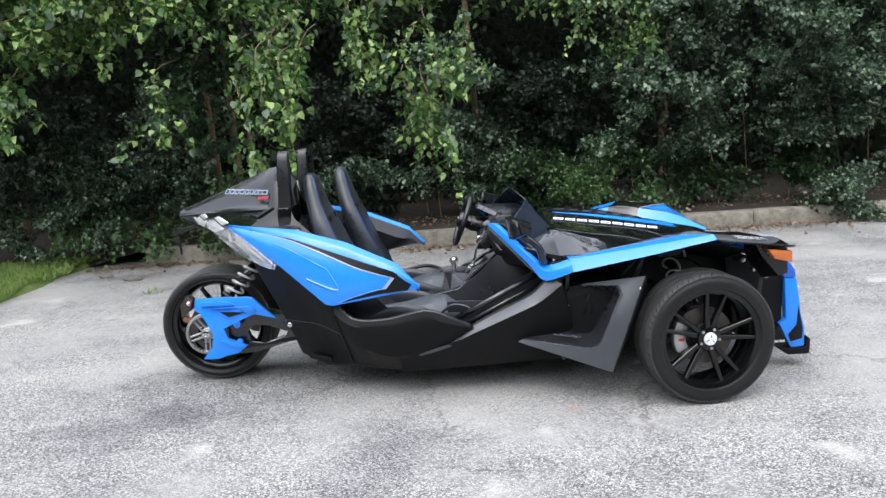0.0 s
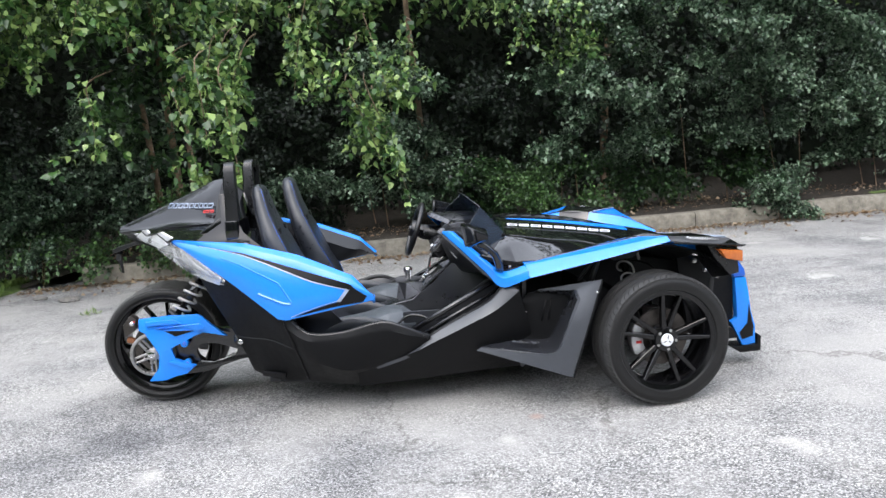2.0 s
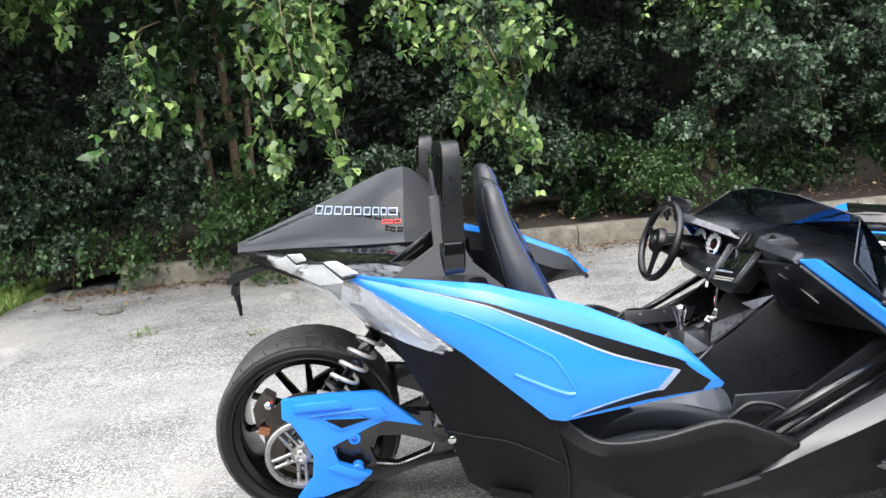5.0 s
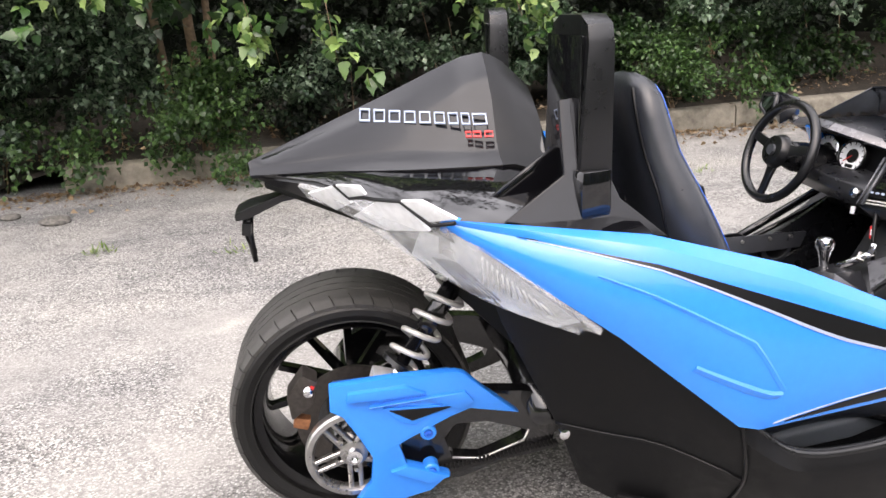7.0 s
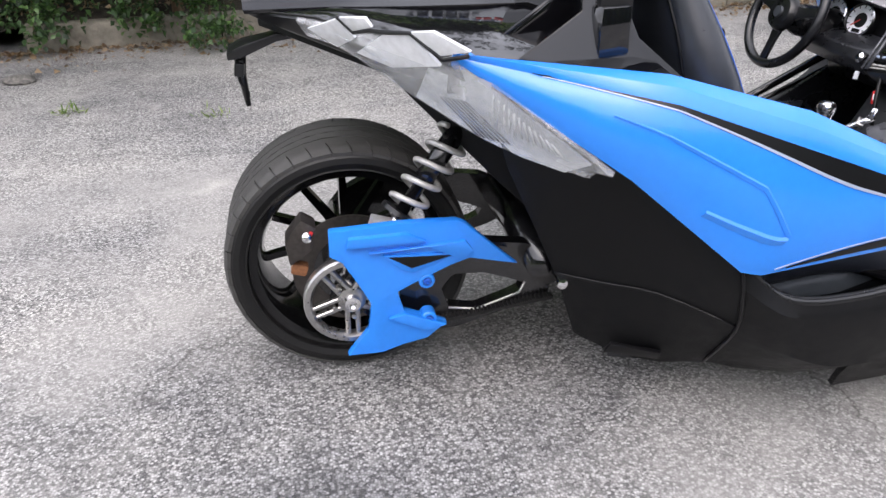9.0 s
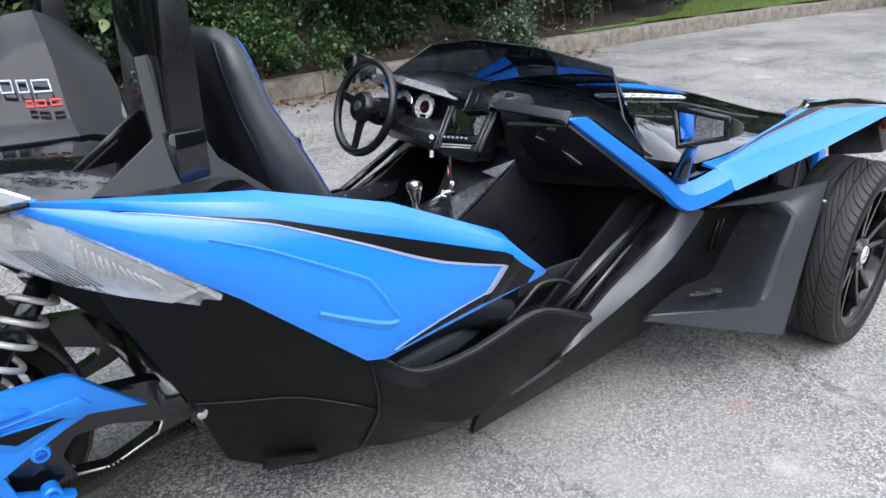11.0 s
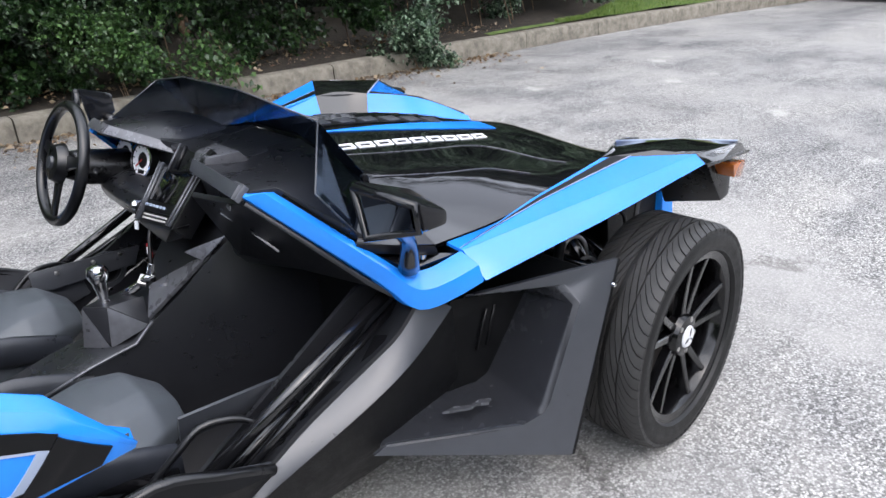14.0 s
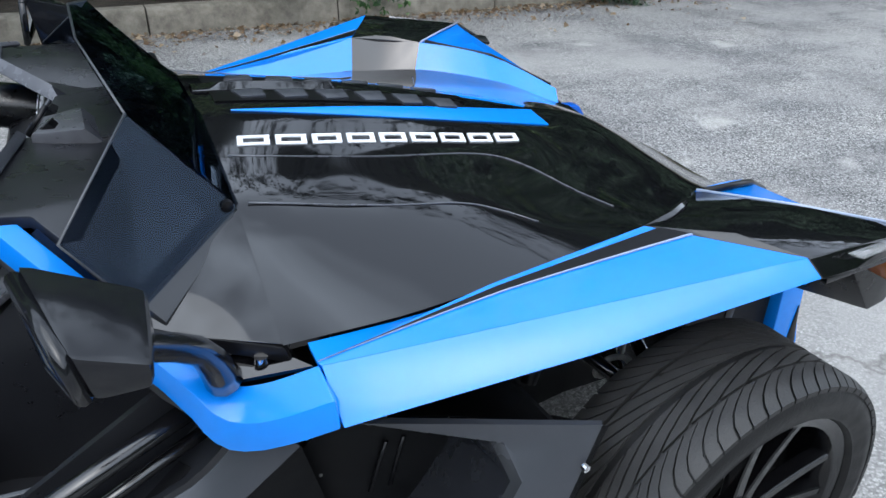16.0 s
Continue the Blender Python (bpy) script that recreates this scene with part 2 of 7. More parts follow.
STEEL = mat("machined_steel", (0.42, 0.41, 0.40), 0.34, 0.9, vary=0.2, scale=60, rvary=0.1)
DISC = mat("brake_disc_steel", (0.085, 0.076, 0.070), 0.42, 0.8, vary=0.3, scale=80, rvary=0.1)
CHROME = mat("chrome", (0.75, 0.75, 0.76), 0.08, 1.0, rvary=0.03)
REFLECT = mat("bright_reflector", (0.66, 0.67, 0.69), 0.22, 0.0, 0.4, vary=0.12, scale=60, bump=0.5, bump_scale=40)
SILVER = mat("silver_caliper", (0.52, 0.52, 0.53), 0.35, 0.5, vary=0.15, scale=60)
SPRING = mat("silver_spring", (0.52, 0.51, 0.49), 0.35, 0.3, vary=0.15, scale=60)
RED = mat("red_mark", (0.55, 0.02, 0.02), 0.4)
WHITE = mat("white_mark", (0.75, 0.76, 0.78), 0.35)
AMBER = mat("amber_lens", (0.50, 0.13, 0.02), 0.15, 0.0, 0.5, vary=0.15, scale=60)
FRAME = mat("black_frame_tube", (0.006, 0.006, 0.007), 0.22, 0.0, 0.7, rvary=0.04, scale=40)
SCREEN = mat("dark_display", (0.004, 0.004, 0.005), 0.06, 0.0, 1.0)
DIAL = mat("white_dial", (0.85, 0.86, 0.88), 0.4, vary=0.05)
FACET = mat("brushed_graphite_facet", (0.105, 0.108, 0.120), 0.30, 0.4, vary=0.25, scale=45, rvary=0.08)
INNER = mat("cockpit_plastic", (0.0125, 0.0132, 0.0158), 0.30, vary=0.12, scale=30, bump=0.06, bump_scale=1000, rvary=0.04, spec=0.55)
RUST = mat("rusted_steel", (0.25, 0.10, 0.04), 0.8, vary=0.4, scale=80)


def clear_material():
    """A clear, slightly milky plastic lens."""
    m = bpy.data.materials.new("milky_clear_lens")
    m.use_nodes = True
    n, l = m.node_tree.nodes, m.node_tree.links
    p = n["Principled BSDF"]
    p.inputs["Base Color"].default_value = (0.86, 0.87, 0.88, 1)
    p.inputs["Roughness"].default_value = 0.08
    p.inputs["Coat Weight"].default_value = 0.6
    t, x = (n.new("ShaderNode" + k) for k in ("BsdfTransparent", "MixShader"))
    t.inputs["Color"].default_value = (0.95, 0.955, 0.96, 1)
    co = n.new("ShaderNodeTexCoord").outputs["Object"]
    k = noise_node(n, l, co, 30, 3)
    film = ramp(n, [(0.35, (0.14, 0.14, 0.14)), (0.7, (0.32, 0.32, 0.32))])
    l.new(k.outputs[0], film.inputs[0])
    l.new(film.outputs[0], x.inputs[0])
    l.new(t.outputs[0], x.inputs[1])
    l.new(p.outputs[0], x.inputs[2])
    l.new(x.outputs[0], n["Material Output"].inputs[0])
    return m


def smoked_material():
    m = bpy.data.materials.new("smoked_screen")
    m.use_nodes = True
    n, l = m.node_tree.nodes, m.node_tree.links
    n.remove(n["Principled BSDF"])
    t, g, f, x = (n.new("ShaderNode" + k) for k in ("BsdfTransparent", "BsdfGlossy", "LayerWeight", "MixShader"))
    t.inputs["Color"].default_value = (0.30, 0.33, 0.39, 1)
    g.inputs["Color"].default_value = (0.62, 0.78, 1, 1)
    g.inputs["Roughness"].default_value = 0.0
    f.inputs["Blend"].default_value = 0.5
    rise = ramp(n, [(0.0, (0.02, 0.02, 0.02)), (0.50, (0.035, 0.035, 0.035)), (0.78, (0.15, 0.15, 0.15)), (1.0, (0.62, 0.62, 0.62))])
    l.new(f.outputs["Facing"], rise.inputs[0])
    l.new(rise.outputs[0], x.inputs[0])
    l.new(t.outputs[0], x.inputs[1])
    l.new(g.outputs[0], x.inputs[2])
    l.new(x.outputs[0], n["Material Output"].inputs[0])
    return m


TINT = smoked_material()
LENS = clear_material()
MIRROR = mat("mirror_glass", (0.50, 0.54, 0.60), 0.01, 1.0)

# ---- mesh helpers ----


def finish(ob, me, material, smooth=True):
    if isinstance(material, (list, tuple)):
        for k in material:
            me.materials.append(k)
    else:
        me.materials.append(material)
    return ob


def part(name, bm, material, parent=None, label="", category="", kind="", group="", sharp=32):
    """Links a bmesh as one mesh object under a thing or a part."""
    for f in bm.faces:
        f.smooth = True
    lim = radians(sharp)
    for e in bm.edges:
        e.smooth = len(e.link_faces) == 2 and e.calc_face_angle(4) < lim
    me = bpy.data.meshes.new(name)
    bm.to_mesh(me)
    bm.free()
    ob = new(name, me)
    finish(ob, me, material)
    if parent:
        ob.parent = parent
    return tagged(ob, label, category, group, kind)


def empty(name, at=(0, 0, 0), parent=None, **tags):
    ob = new(name)
    ob.empty_display_size = 0.1
    ob.location = at
    if parent:
        ob.parent = parent
    return tagged(ob, **tags)


def bevelled(bm, width, seg=2, angle=25):
    if width > 0:
        bm.normal_update()
        es = [e for e in bm.edges if len(e.link_faces) == 2 and e.calc_face_angle(0) > radians(angle)]
        bmesh.ops.bevel(bm, geom=es, offset=width, segments=seg, profile=0.6, affect="EDGES", clamp_overlap=True)
    return bm


def prism(pts, thick, bev=0.004, seg=2):
    """A flat plate: the outline pts, extruded by thick against its normal, to both sides of the outline's plane if thick is a pair."""
    bm = bmesh.new()
    p = [Vector(q) for q in pts]
    nrm = Vector((0, 0, 0))
    for i in range(len(p)):
        nrm += p[i].cross(p[(i + 1) % len(p)])
    nrm.normalize()
    a, b = (thick if isinstance(thick, tuple) else (0, -thick))
    top = [bm.verts.new(q + nrm * a) for q in p]
    low = [bm.verts.new(q + nrm * b) for q in p]
    bm.faces.new(top)
    bm.faces.new(low[::-1])
    for i in range(len(p)):
        j = (i + 1) % len(p)
        bm.faces.new((top[j], top[i], low[i], low[j]))
    bmesh.ops.recalc_face_normals(bm, faces=bm.faces)
    return bevelled(bm, bev, seg)


def sheet(verts, faces, thick, bev=0.0, centre=None):
    """A folded sheet of some thickness. The thickness goes away from the outside, which lies opposite to centre."""
    bm = bmesh.new()
    vs = [bm.verts.new(v) for v in verts]
    for f in faces:
        bm.faces.new([vs[i] for i in f])
    bmesh.ops.recalc_face_normals(bm, faces=bm.faces)
    bm.normal_update()
    if centre is not None:
        s = sum(f.normal.dot(f.calc_center_median() - Vector(centre)) * f.calc_area() for f in bm.faces)
        if s < 0:
            bmesh.ops.reverse_faces(bm, faces=bm.faces)
            bm.normal_update()
    outer = {v: v.co.copy() for v in bm.verts}
    nrm = {v: v.normal.copy() for v in bm.verts}
    border = [e for e in bm.edges if len(e.link_faces) == 1]
    back = {v: bm.verts.new(outer[v] - nrm[v] * thick) for v in list(bm.verts)}
    for f in list(bm.faces):
        bm.faces.new([back[v] for v in reversed(f.verts)])
    for e in border:
        a, b = e.verts
        bm.faces.new((a, b, back[b], back[a]))
    bmesh.ops.recalc_face_normals(bm, faces=bm.faces)
    return bevelled(bm, bev)


def grid_sheet(rows, thick, bev=0.0, centre=None):
    n, k = len(rows), len(rows[0])
    v = [q for r in rows for q in r]
    f = [(i * k + j, i * k + j + 1, (i + 1) * k + j + 1, (i + 1) * k + j) for i in range(n - 1) for j in range(k - 1)]
    return sheet(v, f, thick, bev, centre)


def tube_bm(pts, r, seg=10, bm=None, smooth=0):
    """A round bar along pts; r is one radius or one for each point; smooth: extra points on each span."""
    p = [Vector(q) for q in pts]
    rr = list(r) if isinstance(r, (list, tuple)) else [r] * len(p)
    if smooth:
        q, qr = [], []
        for i in range(len(p) - 1):
            a, b, c, d = p[max(i - 1, 0)], p[i], p[i + 1], p[min(i + 2, len(p) - 1)]
            for k in range(smooth):
                t = k / smooth
                q.append(0.5 * (2 * b + (c - a) * t + (2 * a - 5 * b + 4 * c - d) * t * t + (3 * b - a - 3 * c + d) * t ** 3))
                qr.append(rr[i] * (1 - t) + rr[i + 1] * t)
        p, rr = q + [p[-1]], qr + [rr[-1]]
    bm = bm or bmesh.new()
    rings, up = [], None
    for i, q in enumerate(p):
        d = (p[min(i + 1, len(p) - 1)] - p[max(i - 1, 0)]).normalized()
        if up is None:
            up = d.orthogonal().normalized()
        up = (up - d * up.dot(d)).normalized()
        side = d.cross(up)
        rings.append([bm.verts.new(q + (up * math.cos(a) + side * math.sin(a)) * rr[i]) for a in (2 * math.pi * k / seg for k in range(seg))])
    for a, b in zip(rings, rings[1:]):
        for k in range(seg):
            bm.faces.new((a[k], a[(k + 1) % seg], b[(k + 1) % seg], b[k]))
    bm.faces.new(rings[0][::-1])
    bm.faces.new(rings[-1])
    return bm


def lathe_bm(profile, seg=48, centre=(0, 0, 0), closed=False, bm=None):
    """Turns the profile of (radius, y) round the y axis through centre."""
    bm = bm or bmesh.new()
    c = Vector(centre)
    rings = []
    for r, y in profile:
        rings.append([bm.verts.new(c + Vector((r * math.cos(a), y, r * math.sin(a)))) for a in (2 * math.pi * k / seg for k in range(seg))])
    pairs = list(zip(rings, rings[1:]))
    if closed:
        pairs.append((rings[-1], rings[0]))
    for a, b in pairs:
        for k in range(seg):
            bm.faces.new((a[k], b[k], b[(k + 1) % seg], a[(k + 1) % seg]))
    if not closed:
        bm.faces.new(rings[0])
        bm.faces.new(rings[-1][::-1])
    bmesh.ops.recalc_face_normals(bm, faces=bm.faces)
    return bm


def loft_bm(rings, caps=True):
    bm = bmesh.new()
    rs = [[bm.verts.new(q) for q in r] for r in rings]
    k = len(rs[0])
    for a, b in zip(rs, rs[1:]):
        for i in range(k):
            bm.faces.new((a[i], a[(i + 1) % k], b[(i + 1) % k], b[i]))
    if caps:
        bm.faces.new(rs[0][::-1])
        bm.faces.new(rs[-1])
    bmesh.ops.recalc_face_normals(bm, faces=bm.faces)
    return bm


def box_bm(centre, size, rot=(0, 0, 0), bev=0.004, seg=2):
    bm = bmesh.new()
    bmesh.ops.create_cube(bm, size=1)
    bm.transform(pose(*centre, *rot) @ Matrix.Diagonal((*size, 1)))
    return bevelled(bm, bev, seg)


def lerp(a, b, t):
    return tuple(x + (y - x) * t for x, y in zip(a, b))


# ---- ground and kerb ----
EDGE_Y, KERB_H = 4.62, 0.20


def kerb_line(x):
    return EDGE_Y if x < 7 else EDGE_Y - 0.010 * (x - 7) ** 2 * (1 if x < 20 else 0.9)


def ground_sheet():
    bm = bmesh.new()
    xs = [-400, -120, -40, -16] + [-9 + 0.25 * i for i in range(97)] + [20, 40, 120, 400]
    ys = [-400, -120, -40, -14] + [-6 + 0.25 * i for i in range(49)] + [9, 20, 60, 400]
    rows = []
    for x in xs:
        row = []
        for y in ys:
            z = 0.010 * noise.noise(Vector((x * 0.7, y * 0.7, 1.0))) + 0.004 * noise.noise(Vector((x * 3, y * 3, 7.0)))
            if abs(x) < 3 and abs(y) < 2.2:
                z *= 0.3
            row.append(bm.verts.new((x, y, z - 0.004)))
        rows.append(row)
    for a, b in zip(rows, rows[1:]):
        for j in range(len(ys) - 1):
            bm.faces.new((a[j], b[j], b[j + 1], a[j + 1]))
    return part("ground", bm, ASPHALT, None, "pale worn asphalt with exposed stones and dusty patches", "ground", "structure")


ground_sheet()


def kerb_run():
    run = empty("kerb", (0, 0, 0), None, label="weathered tan concrete kerb along the hedge", category="kerb", kind="structure")
    x = -3.55
    while x < 22:
        x2 = x + 1.52
        rings = []
        for k in range(9):
            q = x + 0.006 + (x2 - x - 0.012) * k / 8
            y = kerb_line(q) + 0.006 * noise.noise(Vector((q * 1.7, 3, 0)))
            h = KERB_H + 0.012 * noise.noise(Vector((q * 0.9, 9, 0)))
            rings.append([(q, y, -0.05), (q, y + 0.012, h - 0.025), (q, y + 0.035, h), (q, y + 0.16, h + 0.004), (q, y + 0.175, -0.05)])
        part("kerb_stone", loft_bm(rings), CONCRETE, run, sharp=50)
        x = x2


kerb_run()


def bank():
    """The earth behind the kerb, rising gently into the hedge."""
    bm = bmesh.new()
    rows = []
    for i in range(110):
        x = -14 + 0.36 * i
        row = []
        for j, d in enumerate((0.17, 0.4, 0.8, 1.3, 2.0, 3.2, 5, 9)):
            y = kerb_line(x) + d
            z = KERB_H - 0.03 + 0.05 * min(d, 3) + 0.05 * noise.noise(Vector((x, y, 4))) * min(1, d * 2)
            if x < -3.6:
                z -= 0.2 * min(1, (-3.6 - x) / 0.8) * max(0, 1 - d / 3)
            row.append(bm.verts.new((x, y, z)))
        rows.append(row)
    for a, b in zip(rows, rows[1:]):
        for j in range(7):
            bm.faces.new((a[j], b[j], b[j + 1], a[j + 1]))
    part("bank", bm, SOIL, None, "dark earth bank under the hedge", "bank", "", "structure")


bank()


def lawn(name, outline_fn, xs, label):
    bm = bmesh.new()
    rows = []
    for x in xs:
        lo, hi = outline_fn(x)
        rows.append([bm.verts.new((x, lo + (hi - lo) * j / 8, gz(x, lo + (hi - lo) * j / 8, j))) for j in range(9)])
    for a, b in zip(rows, rows[1:]):
        for j in range(8):
            bm.faces.new((a[j], b[j], b[j + 1], a[j + 1]))
    return part(name, bm, TURF, None, label, "lawn", "structure")


def gz(x, y, j):
    if x > 0:
        return KERB_H + 0.008 + 0.07 * (y - kerb_line(x)) + 0.02 * noise.noise(Vector((x, y, 2)))
    return 0.012 + 0.03 * min(1, j) + 0.02 * noise.noise(Vector((x * 2, y * 2, 2)))


def verge_east(x):
    return kerb_line(x) + 0.172, kerb_line(x) + 0.18 + min(2.2, max(0.12, (x - 8.4) * 0.45))


lawn("verge", verge_east, [6.6 + 0.4 * i for i in range(42)], "mown grass verge behind the kerb")


def west_lawn():
    bm = bmesh.new()
    rows = []
    for i in range(160):
        y = -25 + i * 0.19
        edge = -4.32 + 0.10 * noise.noise(Vector((y * 1.3, 0, 5))) - 0.06 * min(8, max(0, 2 - y))
        rows.append([bm.verts.new((edge - d, y, z + 0.015 * noise.noise(Vector((y * 3, d * 3, 0))))) for d, z in ((0, -0.01), (0.12, 0.03), (0.5, 0.05), (1.2, 0.06), (3, 0.08), (22, 0.1))])
    for a, b in zip(rows, rows[1:]):
        for j in range(5):
            bm.faces.new((a[j], a[j + 1], b[j + 1], b[j]))
    part("lawn", bm, TURF, None, "rough grass beside the asphalt", "lawn", "structure")


west_lawn()

# ---- foliage ----
rng = np.random.default_rng(5)


def leaf_mesh(name, base, axis, size, material, parent=None, label="", wide=0.36, fold=0.22, kind="stuff", category="leaves"):
    """Leaves of four triangles each, creased along the midrib: base points, directions and lengths as arrays."""
    n = len(base)
    axis = axis / np.linalg.norm(axis, axis=1, keepdims=True)
    side = np.cross(axis, rng.normal(size=(n, 3)) * 0.5 + np.array([0, 0, 1.0]))
    side /= np.linalg.norm(side, axis=1, keepdims=True) + 1e-9
    up = np.cross(side, axis)
    s = size[:, None]
    w = wide * (0.8 + 0.4 * rng.random((n, 1)))
    curl = rng.normal(scale=0.12, size=(n, 1)) - 0.12
    v = np.empty((n, 5, 3))
    v[:, 0] = base
    v[:, 1] = base + axis * s * 0.42 + side * s * w + up * s * fold * 0.6
    v[:, 2] = base + axis * s * 0.5
    v[:, 3] = base + axis * s * 0.42 - side * s * w + up * s * fold * 0.6
    v[:, 4] = base + axis * s + up * s * curl
    f = np.array([[0, 1, 2], [2, 1, 4], [0, 2, 3], [2, 4, 3]])
    faces = (np.arange(n)[:, None, None] * 5 + f[None]).reshape(-1)
    me = bpy.data.meshes.new(name)
    me.vertices.add(n * 5)
    me.vertices.foreach_set("co", v.reshape(-1))
    me.loops.add(len(faces))
    me.loops.foreach_set("vertex_index", faces.astype(np.int32))
    me.polygons.add(n * 4)
    me.polygons.foreach_set("loop_start", np.arange(n * 4, dtype=np.int32) * 3)
    me.update()
    me.validate()
    me.materials.append(material)
    ob = new(name, me)
    if parent:
        ob.parent = parent
    return tagged(ob, label, "" if parent else category, "", kind)


def broad_leaf_mesh(name, base, axis, size, material, parent):
    """Broad toothed leaves of twelve triangles each: base points, directions and lengths as arrays."""
    n = len(base)
    axis = axis / np.linalg.norm(axis, axis=1, keepdims=True)
    side = np.cross(axis, rng.normal(size=(n, 3)) * 0.5 + np.array([0, 0, 1.0]))
    side /= np.linalg.norm(side, axis=1, keepdims=True) + 1e-9
    up = np.cross(side, axis)
    s = size[:, None]
    w = 0.8 + 0.4 * rng.random((n, 1))
    curl = rng.normal(scale=0.10, size=(n, 1)) - 0.16
    outline = ((0.06, 0.22), (0.22, 0.38), (0.42, 0.27), (0.56, 0.31), (0.78, 0.13))
    v = np.empty((n, 14, 3))
    for k, t in enumerate((0.0, 0.30, 0.62, 1.0)):
        v[:, k] = base + axis * s * t + up * s * curl * t * t
    for k, (t, o) in enumerate(outline):
        for e, at in ((1, 4), (-1, 9)):
            wob = o * w * (0.85 + 0.3 * rng.random((n, 1)))
            v[:, at + k] = base + axis * s * (t - 0.03) + e * side * s * wob + up * s * (curl * t * t + 0.20 * o)
    tri = []
    for at, flip in ((4, False), (9, True)):
        for f in ((0, at, at + 1), (0, at + 1, 1), (1, at + 1, at + 2), (1, at + 2, 2), (2, at + 2, at + 3), (2, at + 3, at + 4), (2, at + 4, 3)):
            tri.append(f[::-1] if flip else f)
    tri = np.array(tri)
    faces = (np.arange(n)[:, None, None] * 14 + tri[None]).reshape(-1, 3)
    me = bpy.data.meshes.new(name)
    me.from_pydata(v.reshape(-1, 3).tolist(), [], faces.tolist())
    ob = new(name, me)
    me.materials.append(material)
    me.polygons.foreach_set("use_smooth", np.ones(len(me.polygons), dtype=bool))
    ob.parent = parent
    return tagged(ob, "", "", "", "stuff")


def spray(start, tip, n, size, spread, droop):
    """Leaves along a twig that hangs from start to tip: base points, directions, lengths."""
    a, b = np.array(start), np.array(tip)
    t = rng.random(n) ** 0.8
    sag = np.array([0, 0, -1.0]) * (np.sin(t * math.pi) * -0.12)[:, None] * np.linalg.norm(b - a)
    base = a + (b - a) * t[:, None] + sag + rng.normal(scale=spread, size=(n, 3)) * (1.1 - 0.6 * t)[:, None]
    way = rng.normal(size=(n, 3)) * 0.8 + np.array([0, -0.25, -droop]) + (b - a) / np.linalg.norm(b - a) * 0.5
    return base, way, size * (0.55 + 0.7 * rng.random(n))


def gather(list_of):
    return [np.concatenate([q[i] for q in list_of]) for i in range(3)]


def shrub(x, y, z, wx, wy, h, sprays, per, size, material, label, lean=0.0, stems=2):
    thing = empty("shrub", (0, 0, 0), None, label=label, category="shrub", group="hedge")
    got = []
    for i in range(stems):
        a = rng.random() * 2 * math.pi
        bx, by = x + 0.25 * wx * math.cos(a), y + 0.25 * wy * math.sin(a)
        tx, ty, tz = x + wx * 0.4 * math.cos(a), y + 0.3 + wy * 0.3 * math.sin(a), z + h * (0.3 + 0.2 * rng.random())
        part("stem", tube_bm([(bx, by, z - 0.1), lerp((bx, by, z), (tx, ty, tz), 0.4), (tx, ty, tz)], [0.011, 0.007, 0.003], 5, smooth=3), BARK, thing)
    # boughs that reach out of an uneven dome and droop, each with its own sprays
    boughs = max(6, sprays // 15)
    for k in range(boughs):
        a = rng.uniform(-1.05 * math.pi, 0.05 * math.pi)
        u = (0.14 if h > 2.4 else 0.0) + (0.86 if h > 2.4 else 1.0) * rng.random() ** 0.7
        lump = 0.78 + 0.34 * noise.noise(Vector((x + 2.1 * math.cos(a), y + 2 * u, z + 3 * u)))
        r = rng.uniform(0.70, 1.20) * lump * math.sqrt(max(0.05, 1 - (u * 0.93) ** (4 if h > 2.4 else 2)))
        out = np.array([math.cos(a) * 0.8, math.sin(a), 0.0])
        out /= np.linalg.norm(out)
        tip = np.array([x + wx * r * math.cos(a), y + wy * r * math.sin(a) - lean * u, z + h * u])
        ln = 0.45 + 0.4 * rng.random()
        root = tip - out * ln + np.array([0, 0, 0.05])
        for j in range(15):
            t = 0.15 + 0.85 * rng.random() ** 0.8
            c = root + (tip - root) * t + np.array([0, 0, 0.16 * math.sin(t * math.pi) - 0.06]) + rng.normal(size=3) * np.array([0.13, 0.08, 0.06]) * (1.25 - 0.6 * t)
            c[2] = max(c[2], z + 0.02)
            got.append(spray(c - out * 0.10, c + out * (0.14 + 0.12 * rng.random()) + np.array([rng.normal() * 0.05, 0, -0.13 * rng.random()]), per, size, 0.042, 0.45))
    leaf_mesh("foliage", *gather(got), material, thing)
    return thing


